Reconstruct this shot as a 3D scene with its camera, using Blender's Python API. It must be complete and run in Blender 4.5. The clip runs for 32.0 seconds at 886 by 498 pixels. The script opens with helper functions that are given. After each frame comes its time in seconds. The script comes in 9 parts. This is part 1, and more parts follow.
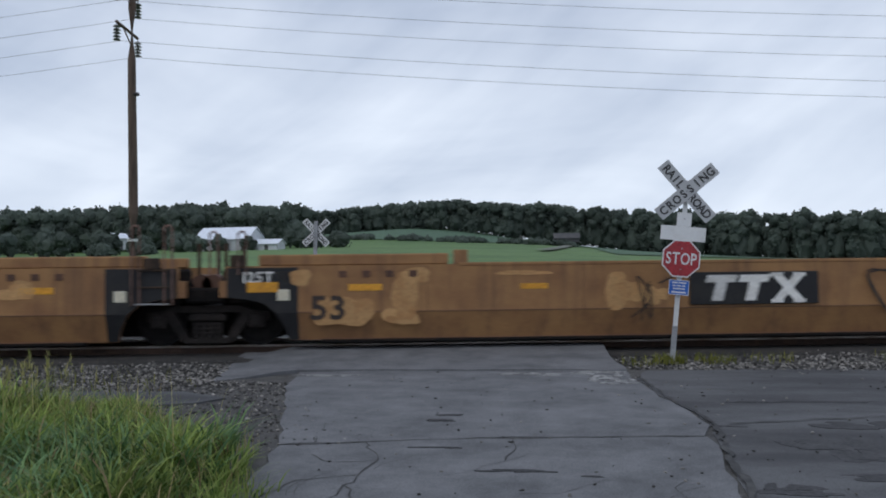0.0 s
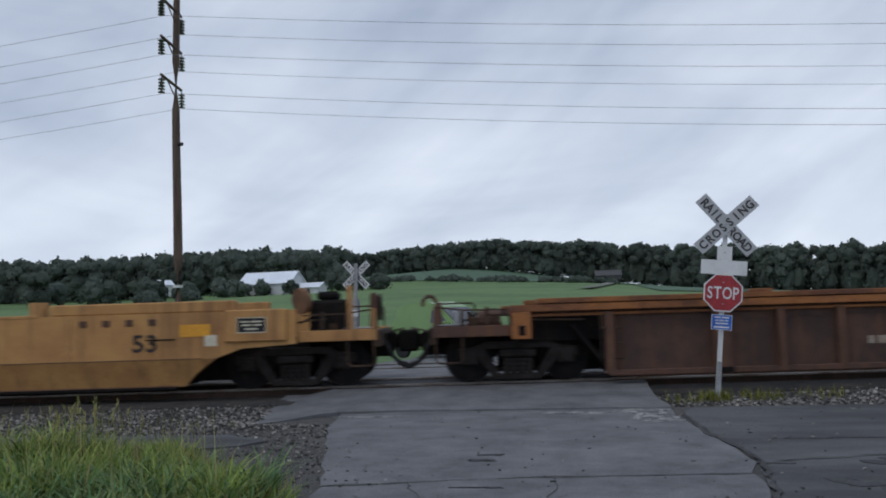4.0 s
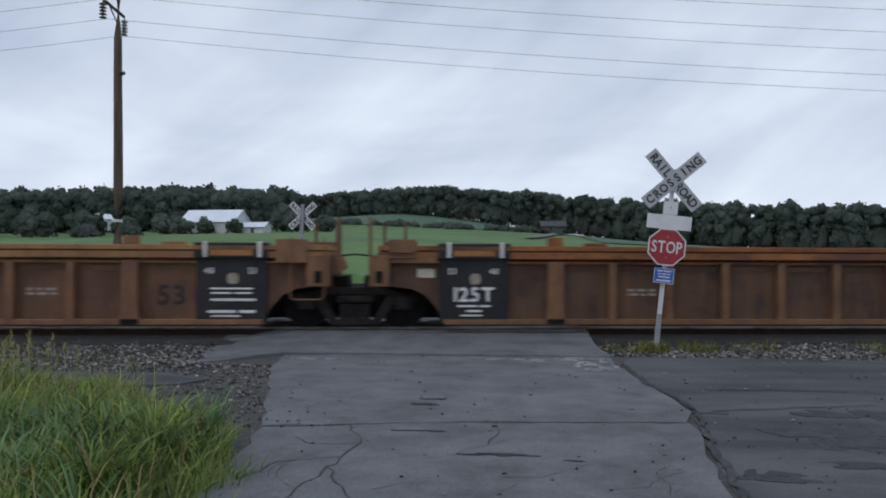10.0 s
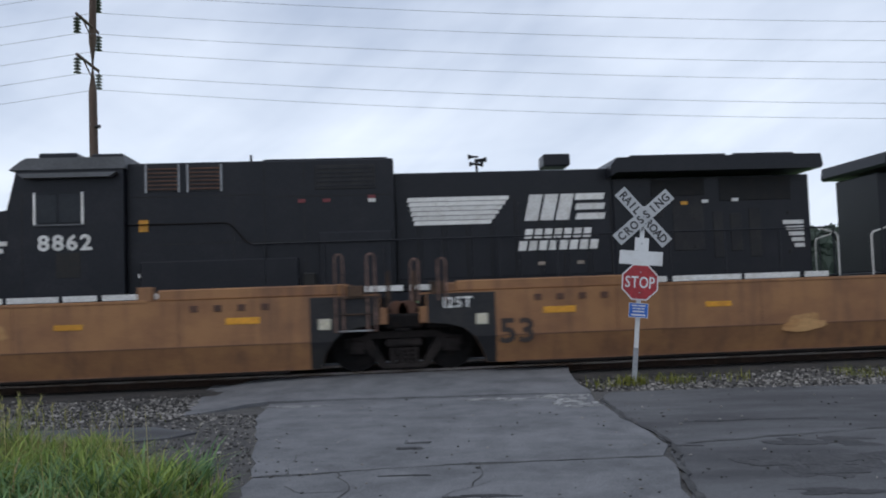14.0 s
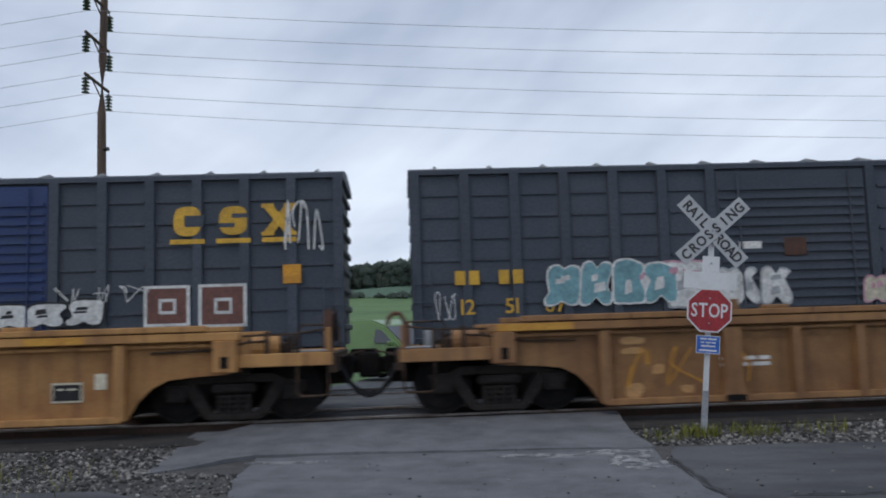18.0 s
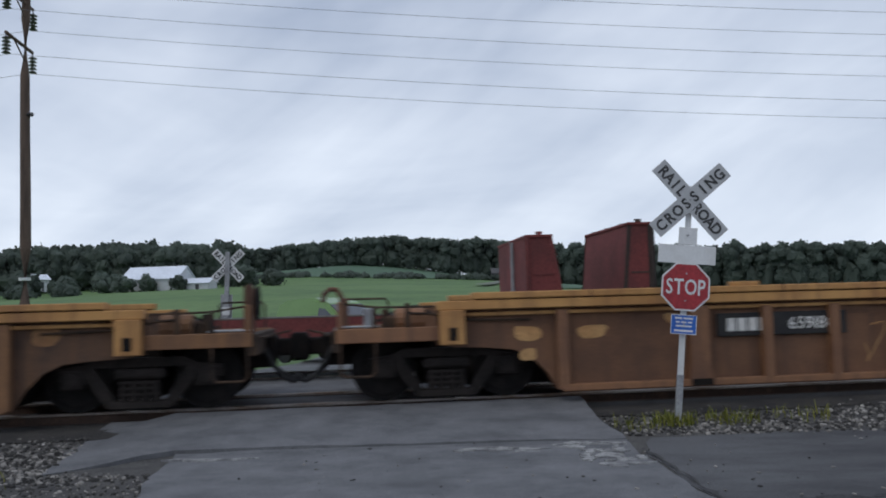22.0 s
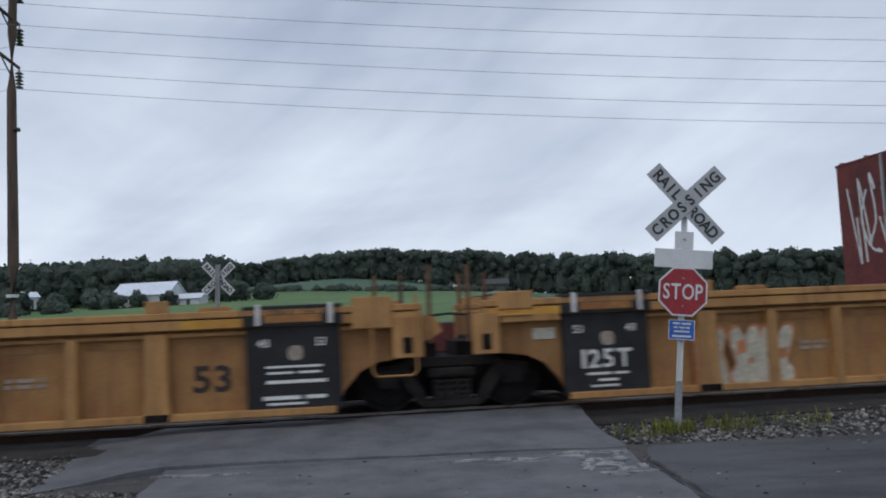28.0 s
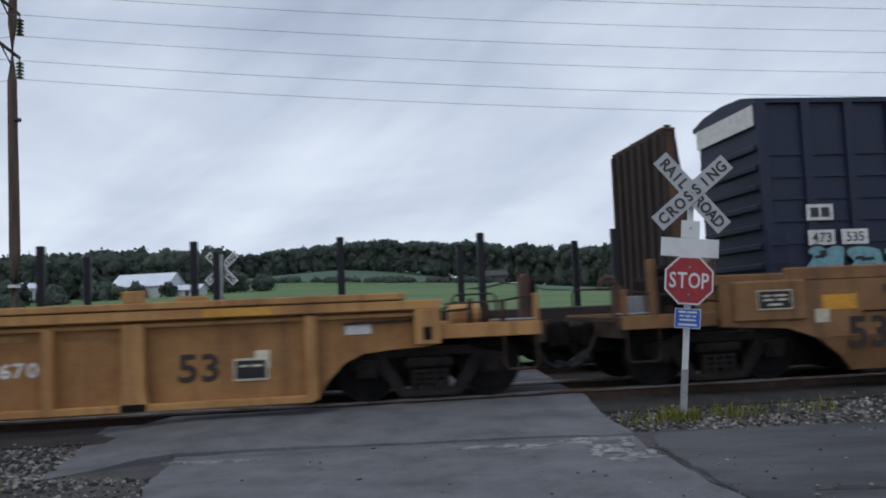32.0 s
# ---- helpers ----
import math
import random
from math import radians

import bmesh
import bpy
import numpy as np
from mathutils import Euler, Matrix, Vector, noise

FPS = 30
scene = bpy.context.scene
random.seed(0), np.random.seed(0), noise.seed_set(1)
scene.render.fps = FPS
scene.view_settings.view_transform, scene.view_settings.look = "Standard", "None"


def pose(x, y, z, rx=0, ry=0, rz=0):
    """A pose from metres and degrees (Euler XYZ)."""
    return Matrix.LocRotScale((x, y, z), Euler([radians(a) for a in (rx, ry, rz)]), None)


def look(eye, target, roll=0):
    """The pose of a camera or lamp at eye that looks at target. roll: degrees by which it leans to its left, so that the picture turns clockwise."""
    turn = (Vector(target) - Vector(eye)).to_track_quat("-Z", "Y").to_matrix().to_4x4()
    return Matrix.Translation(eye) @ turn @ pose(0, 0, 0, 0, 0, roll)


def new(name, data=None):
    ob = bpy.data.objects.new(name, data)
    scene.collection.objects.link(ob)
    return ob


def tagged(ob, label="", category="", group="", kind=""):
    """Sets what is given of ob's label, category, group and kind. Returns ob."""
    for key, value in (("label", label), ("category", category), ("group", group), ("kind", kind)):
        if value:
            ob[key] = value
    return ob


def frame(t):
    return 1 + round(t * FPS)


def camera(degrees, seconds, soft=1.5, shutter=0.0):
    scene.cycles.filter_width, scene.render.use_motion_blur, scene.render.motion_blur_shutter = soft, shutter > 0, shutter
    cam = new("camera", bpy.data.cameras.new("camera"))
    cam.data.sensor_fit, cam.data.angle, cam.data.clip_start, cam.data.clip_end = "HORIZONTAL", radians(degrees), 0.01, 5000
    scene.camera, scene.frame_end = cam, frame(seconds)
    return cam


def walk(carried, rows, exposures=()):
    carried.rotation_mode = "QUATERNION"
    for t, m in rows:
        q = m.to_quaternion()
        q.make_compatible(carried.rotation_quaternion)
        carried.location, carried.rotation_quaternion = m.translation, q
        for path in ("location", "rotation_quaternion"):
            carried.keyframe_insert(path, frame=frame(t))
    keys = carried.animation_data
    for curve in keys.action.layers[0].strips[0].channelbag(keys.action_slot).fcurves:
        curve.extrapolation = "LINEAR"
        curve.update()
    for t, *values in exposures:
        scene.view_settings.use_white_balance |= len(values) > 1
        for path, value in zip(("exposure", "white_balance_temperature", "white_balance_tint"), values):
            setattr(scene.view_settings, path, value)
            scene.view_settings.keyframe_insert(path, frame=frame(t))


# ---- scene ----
cam = camera(57.0, 32.0, soft=1.9, shutter=0.12)
PATH = [
    (0, (-0.808, 0.148, 1.515), (-0.398, 10.836, 1.790), -0.63),
    (0.5, (-0.863, 0.182, 1.511), (-0.082, 10.844, 1.966), -0.56),
    (1, (-0.813, 0.152, 1.519), (0.275, 10.782, 2.064), 0.52),
    (1.5, (-0.721, 0.103, 1.541), (0.348, 10.743, 1.913), -1.31),
    (2, (-0.822, 0.187, 1.552), (0.601, 10.768, 2.274), -2.19),
    (2.5, (-0.835, 0.108, 1.546), (0.414, 10.683, 2.598), -1.28),
    (3, (-0.817, 0.071, 1.507), (-0.567, 10.733, 2.364), -1.59),
    (3.5, (-0.878, 0.101, 1.500), (-0.624, 10.780, 2.112), -1.89),
    (4, (-0.771, 0.087, 1.501), (-0.877, 10.756, 2.315), -1.77),
    (4.5, (-0.788, 0.061, 1.505), (-1.188, 10.718, 2.379), -2.82),
    (6.5, (-0.795, 0.136, 1.487), (-0.853, 10.813, 2.168), -1.98),
    (7, (-0.838, 0.190, 1.516), (0.016, 10.851, 1.847), -3.24),
    (7.5, (-0.882, 0.217, 1.500), (0.743, 10.778, 2.069), -1.75),
    (8, (-0.849, 0.200, 1.504), (0.633, 10.779, 2.108), -1.25),
    (8.5, (-0.868, 0.212, 1.505), (0.373, 10.821, 2.138), -0.65),
    (9, (-0.905, 0.278, 1.504), (0.457, 10.862, 2.297), -1.54),
    (9.5, (-0.922, 0.207, 1.502), (0.486, 10.810, 1.769), -1.18),
    (10, (-0.805, 0.163, 1.494), (-0.220, 10.847, 1.587), 0.25),
    (10.5, (-0.859, 0.071, 1.489), (-0.505, 10.764, 1.380), 1.79),
    (11, (-0.868, 0.014, 1.533), (-0.412, 10.703, 1.485), 2.96),
    (11.5, (-0.821, -0.085, 1.570), (-0.614, 10.612, 1.373), 1.20),
    (12, (-0.901, -0.028, 1.549), (-0.632, 10.666, 1.784), -0.51),
    (12.5, (-0.840, -0.057, 1.553), (-0.339, 10.596, 2.431), -0.95),
    (13, (-0.793, -0.117, 1.561), (-0.288, 10.531, 2.485), -2.02),
    (13.5, (-0.800, -0.124, 1.565), (-0.263, 10.525, 2.465), -1.91),
    (14, (-0.802, -0.150, 1.601), (0.055, 10.500, 2.172), -2.01),
    (14.5, (-0.922, -0.048, 1.637), (-0.129, 10.602, 2.293), -2.18),
    (16.5, (-0.656, 1.151, 1.554), (0.006, 11.784, 2.559), -2.17),
    (17, (-0.710, 1.548, 1.531), (-0.280, 12.197, 2.488), -1.56),
    (17.5, (-0.723, 1.874, 1.534), (0.052, 12.512, 2.391), -1.73),
    (18, (-0.647, 2.243, 1.546), (-0.094, 12.881, 2.563), -1.81),
    (18.5, (-0.694, 2.521, 1.531), (0.353, 13.119, 2.565), -2.20),
    (19, (-0.644, 2.725, 1.500), (0.664, 13.305, 2.419), -2.69),
    (19.5, (-0.566, 2.896, 1.519), (0.557, 13.499, 2.416), -2.85),
    (20, (-0.658, 3.171, 1.511), (0.493, 13.781, 2.296), -2.90),
    (20.5, (-0.597, 3.359, 1.501), (0.018, 14.031, 1.976), -2.85),
    (21, (-0.586, 3.467, 1.519), (-0.325, 14.137, 2.273), -2.38),
    (21.5, (-0.615, 3.507, 1.524), (-0.029, 14.170, 2.193), -3.01),
    (22, (-0.616, 3.531, 1.516), (0.620, 14.135, 2.250), -1.64),
    (22.5, (-0.640, 3.502, 1.528), (0.552, 14.112, 2.235), -1.52),
    (23, (-0.627, 3.561, 1.497), (0.010, 14.216, 2.235), -2.08),
    (23.5, (-0.743, 3.532, 1.502), (-0.685, 14.207, 2.220), -1.94),
    (24, (-0.682, 3.532, 1.488), (-1.014, 14.200, 2.246), -2.17),
    (24.5, (-0.744, 3.488, 1.497), (-1.208, 14.154, 2.221), -2.24),
    (25, (-0.748, 3.619, 1.495), (0.233, 14.256, 2.108), -1.62),
    (25.5, (-0.694, 3.578, 1.539), (0.507, 14.180, 2.337), -2.73),
    (27.5, (-0.617, 3.681, 1.482), (0.824, 14.256, 2.246), -3.12),
    (28, (-0.620, 3.705, 1.476), (0.730, 14.282, 2.360), -2.49),
    (28.5, (-0.649, 3.677, 1.504), (0.219, 14.308, 2.355), -2.85),
    (29, (-0.721, 3.695, 1.519), (-0.275, 14.351, 2.379), -3.12),
    (29.5, (-0.698, 3.681, 1.511), (-0.001, 14.337, 2.186), -2.74),
    (30, (-0.661, 3.655, 1.499), (-0.175, 14.311, 2.330), -3.04),
    (30.5, (-0.668, 3.658, 1.500), (0.092, 14.298, 2.345), -3.27),
    (31, (-0.670, 3.677, 1.512), (0.213, 14.306, 2.361), -2.88),
    (31.5, (-0.682, 3.672, 1.510), (0.349, 14.289, 2.349), -2.81),
    (32, (-0.737, 3.683, 1.441), (0.628, 14.266, 2.215), -2.45),
]
walk(cam, [(t, look(e, g, r)) for t, e, g, r in PATH], exposures=[(0.0, 0.12), (2.0, 0.05), (4.0, 0.0), (7.0, -0.06), (9.0, 0.0), (10.5, 0.08), (12.0, 0.1), (13.0, 0.14), (14.0, 0.28), (16.5, 0.18), (18.0, 0.15), (19.0, 0.17), (21.0, 0.12), (24.0, 0.0), (28.5, 0.0), (29.5, 0.08), (31.0, 0.07), (32.0, 0.02)])

# ---------------------------------------------------------------- world and light
world = bpy.data.worlds.new("overcast_sky")
scene.world = world
world.use_nodes = True
wn, wl = world.node_tree.nodes, world.node_tree.links
wn.clear()
w_out = wn.new("ShaderNodeOutputWorld")
w_bg = wn.new("ShaderNodeBackground")
w_sky = wn.new("ShaderNodeTexSky")
w_sky.sky_type = "NISHITA"
w_sky.sun_disc = False
w_sky.sun_elevation, w_sky.sun_rotation = radians(48), radians(140)
w_tc = wn.new("ShaderNodeTexCoord")
w_map = wn.new("ShaderNodeMapping")
w_map.inputs["Rotation"].default_value = (0.0, radians(-28), radians(20))
w_map.inputs["Scale"].default_value = (1.2, 0.8, 3.4)
w_n1 = wn.new("ShaderNodeTexNoise")
w_n1.inputs["Scale"].default_value, w_n1.inputs["Detail"].default_value = 1.9, 5.0
w_n1.inputs["Roughness"].default_value, w_n1.inputs["Distortion"].default_value = 0.52, 0.35
w_turn = wn.new("ShaderNodeMapping")
w_turn.inputs["Rotation"].default_value = (0.0, radians(36), 0.0)
w_map2 = wn.new("ShaderNodeMapping")
w_map2.inputs["Scale"].default_value = (1.1, 1.4, 4.2)
w_n2 = wn.new("ShaderNodeTexNoise")
w_n2.inputs["Scale"].default_value, w_n2.inputs["Detail"].default_value = 2.3, 4.0
w_n2.inputs["Roughness"].default_value, w_n2.inputs["Distortion"].default_value = 0.5, 0.3
w_add = wn.new("ShaderNodeMath")
w_add.operation = "MULTIPLY_ADD"
w_add.inputs[1].default_value = 0.5
w_shift = wn.new("ShaderNodeMath")
w_shift.operation = "MULTIPLY_ADD"
w_shift.inputs[1].default_value, w_shift.inputs[2].default_value = 0.7, -0.10
w_ramp = wn.new("ShaderNodeValToRGB")
w_ramp.color_ramp.elements[0].position, w_ramp.color_ramp.elements[0].color = 0.30, (0.43, 0.515, 0.67, 1)
w_ramp.color_ramp.elements[1].position, w_ramp.color_ramp.elements[1].color = 0.70, (0.79, 0.875, 1.01, 1)
w_sep = wn.new("ShaderNodeSeparateXYZ")
w_band = wn.new("ShaderNodeValToRGB")
w_band.color_ramp.elements[0].position, w_band.color_ramp.elements[0].color = 0.0, (1.05, 1.04, 1.02, 1)
w_band.color_ramp.elements[1].position, w_band.color_ramp.elements[1].color = 0.42, (0.80, 0.80, 0.82, 1)
w_mul = wn.new("ShaderNodeMix")
w_mul.data_type, w_mul.blend_type = "RGBA", "MULTIPLY"
w_mul.inputs["Factor"].default_value = 1.0
w_mix = wn.new("ShaderNodeMix")
w_mix.data_type = "RGBA"
w_mix.inputs["Factor"].default_value = 0.97
w_dim = wn.new("ShaderNodeMix")
w_dim.data_type, w_dim.blend_type = "RGBA", "MULTIPLY"
w_dim.inputs["Factor"].default_value = 1.0
w_dim.inputs["B"].default_value = (0.1, 0.1, 0.1, 1)
wl.new(w_tc.outputs["Generated"], w_map.inputs["Vector"])
wl.new(w_map.outputs["Vector"], w_n1.inputs["Vector"])
wl.new(w_tc.outputs["Generated"], w_turn.inputs["Vector"])
wl.new(w_turn.outputs["Vector"], w_map2.inputs["Vector"])
wl.new(w_map2.outputs["Vector"], w_n2.inputs["Vector"])
wl.new(w_n1.outputs["Fac"], w_shift.inputs[0])
wl.new(w_n2.outputs["Fac"], w_add.inputs[0])
wl.new(w_shift.outputs["Value"], w_add.inputs[2])
wl.new(w_add.outputs["Value"], w_ramp.inputs["Fac"])
wl.new(w_tc.outputs["Generated"], w_sep.inputs["Vector"])
wl.new(w_sep.outputs["Z"], w_band.inputs["Fac"])
wl.new(w_ramp.outputs["Color"], w_mul.inputs["A"])
wl.new(w_band.outputs["Color"], w_mul.inputs["B"])
wl.new(w_sky.outputs["Color"], w_dim.inputs["A"])
wl.new(w_dim.outputs["Result"], w_mix.inputs["A"])
wl.new(w_mul.outputs["Result"], w_mix.inputs["B"])
wl.new(w_mix.outputs["Result"], w_bg.inputs["Color"])
wl.new(w_bg.outputs["Background"], w_out.inputs["Surface"])
w_bg.inputs["Strength"].default_value = 1.0
sun = new("sun", bpy.data.lights.new("sun", "SUN"))
sun.data.energy, sun.data.angle, sun.data.color = 0.6, radians(25), (1.0, 0.97, 0.92)
sun.matrix_world = look((0, 0, 50), (22, 20, 12))


# ---------------------------------------------------------------- materials
def mat(name, color, color2=None, rough=0.7, metal=0.0, scale=3.0, mix=(0.45, 0.65), stretch=(1, 1, 1), fine=40.0, bump=0.15,
        bump_dist=0.01, vary=0.12, fine_amount=0.25, coords="Object", streak=None, spec=0.5):
    """A surface of two colours: large stains at scale, fine grain at fine, and a little change from object to object."""
    m = bpy.data.materials.new(name)
    m.use_nodes = True
    n, l = m.node_tree.nodes, m.node_tree.links
    b = n["Principled BSDF"]
    tc = n.new("ShaderNodeTexCoord")
    mp = n.new("ShaderNodeMapping")
    mp.inputs["Scale"].default_value = stretch
    oi = n.new("ShaderNodeObjectInfo")
    off = n.new("ShaderNodeVectorMath")
    off.operation = "SCALE"
    off.inputs[0].default_value = (17.0, 9.0, 5.0)
    l.new(oi.outputs["Random"], off.inputs["Scale"])
    l.new(off.outputs["Vector"], mp.inputs["Location"])
    l.new(tc.outputs[coords], mp.inputs["Vector"])
    big = n.new("ShaderNodeTexNoise")
    big.inputs["Scale"].default_value, big.inputs["Detail"].default_value = scale, 6.0
    big.inputs["Roughness"].default_value = 0.62
    l.new(mp.outputs["Vector"], big.inputs["Vector"])
    ramp = n.new("ShaderNodeValToRGB")
    c2 = color2 or tuple(c * 0.7 for c in color)
    ramp.color_ramp.elements[0].position, ramp.color_ramp.elements[0].color = mix[0], (*color, 1)
    ramp.color_ramp.elements[1].position, ramp.color_ramp.elements[1].color = mix[1], (*c2, 1)
    l.new(big.outputs["Fac"], ramp.inputs["Fac"])
    small = n.new("ShaderNodeTexNoise")
    small.inputs["Scale"].default_value, small.inputs["Detail"].default_value = fine, 4.0
    l.new(tc.outputs[coords], small.inputs["Vector"])
    mr = n.new("ShaderNodeMapRange")
    mr.inputs["From Min"].default_value, mr.inputs["From Max"].default_value = 0.25, 0.75
    mr.inputs["To Min"].default_value, mr.inputs["To Max"].default_value = 1 - fine_amount, 1 + fine_amount
    l.new(small.outputs["Fac"], mr.inputs["Value"])
    mr2 = n.new("ShaderNodeMapRange")
    mr2.inputs["To Min"].default_value, mr2.inputs["To Max"].default_value = 1 - vary, 1 + vary
    l.new(oi.outputs["Random"], mr2.inputs["Value"])
    pr = n.new("ShaderNodeMath")
    pr.operation = "MULTIPLY"
    l.new(mr.outputs["Result"], pr.inputs[0])
    l.new(mr2.outputs["Result"], pr.inputs[1])
    sc = n.new("ShaderNodeVectorMath")
    sc.operation = "SCALE"
    top = ramp.outputs["Color"]
    if streak:
        # rust and dirt that has run down the sheet
        sm = n.new("ShaderNodeMapping")
        sm.inputs["Scale"].default_value = (4.5, 4.5, 0.45)
        l.new(tc.outputs[coords], sm.inputs["Vector"])
        sn = n.new("ShaderNodeTexNoise")
        sn.inputs["Scale"].default_value, sn.inputs["Detail"].default_value, sn.inputs["Roughness"].default_value = 1.0, 5.0, 0.65
        l.new(sm.outputs["Vector"], sn.inputs["Vector"])
        sr = n.new("ShaderNodeMapRange")
        sr.inputs["From Min"].default_value, sr.inputs["From Max"].default_value, sr.inputs["To Max"].default_value = 0.48, 0.74, 0.75
        l.new(sn.outputs["Fac"], sr.inputs["Value"])
        sx = n.new("ShaderNodeMix")
        sx.data_type = "RGBA"
        sx.inputs["B"].default_value = (*streak, 1)
        l.new(sr.outputs["Result"], sx.inputs["Factor"])
        l.new(top, sx.inputs["A"])
        top = sx.outputs["Result"]
    l.new(top, sc.inputs[0])
    l.new(pr.outputs["Value"], sc.inputs["Scale"])
    l.new(sc.outputs["Vector"], b.inputs["Base Color"])
    rr = n.new("ShaderNodeMapRange")
    rr.inputs["To Min"].default_value, rr.inputs["To Max"].default_value = max(rough - 0.12, 0.05), min(rough + 0.12, 1)
    l.new(big.outputs["Fac"], rr.inputs["Value"])
    l.new(rr.outputs["Result"], b.inputs["Roughness"])
    b.inputs["Metallic"].default_value = metal
    b.inputs["Specular IOR Level"].default_value = spec
    if bump:
        bp = n.new("ShaderNodeBump")
        bp.inputs["Strength"].default_value, bp.inputs["Distance"].default_value = bump, bump_dist
        l.new(small.outputs["Fac"], bp.inputs["Height"])
        l.new(bp.outputs["Normal"], b.inputs["Normal"])
    return m


def leafy(name, color, color2, scale=0.3, rough=0.75, through_light=0.0):
    """Foliage: colour changes from clump to clump, by the random value of each island."""
    m = bpy.data.materials.new(name)
    m.use_nodes = True
    n, l = m.node_tree.nodes, m.node_tree.links
    b = n["Principled BSDF"]
    g = n.new("ShaderNodeNewGeometry")
    ramp = n.new("ShaderNodeValToRGB")
    ramp.color_ramp.elements[0].color, ramp.color_ramp.elements[1].color = (*color, 1), (*color2, 1)
    l.new(g.outputs["Random Per Island"], ramp.inputs["Fac"])
    tc = n.new("ShaderNodeTexCoord")
    nz = n.new("ShaderNodeTexNoise")
    nz.inputs["Scale"].default_value, nz.inputs["Detail"].default_value = scale, 3.0
    l.new(tc.outputs["Object"], nz.inputs["Vector"])
    mr = n.new("ShaderNodeMapRange")
    mr.inputs["From Min"].default_value, mr.inputs["From Max"].default_value = 0.3, 0.7
    mr.inputs["To Min"].default_value, mr.inputs["To Max"].default_value = 0.65, 1.3
    l.new(nz.outputs["Fac"], mr.inputs["Value"])
    sc = n.new("ShaderNodeVectorMath")
    sc.operation = "SCALE"
    l.new(ramp.outputs["Color"], sc.inputs[0])
    l.new(mr.outputs["Result"], sc.inputs["Scale"])
    l.new(sc.outputs["Vector"], b.inputs["Base Color"])
    b.inputs["Roughness"].default_value = rough
    b.inputs["Specular IOR Level"].default_value = 0.2
    if through_light:
        tl = n.new("ShaderNodeBsdfTranslucent")
        l.new(sc.outputs["Vector"], tl.inputs["Color"])
        mx = n.new("ShaderNodeMixShader")
        mx.inputs["Fac"].default_value = through_light
        l.new(b.outputs["BSDF"], mx.inputs[1])
        l.new(tl.outputs["BSDF"], mx.inputs[2])
        l.new(mx.outputs["Shader"], n["Material Output"].inputs["Surface"])
    return m


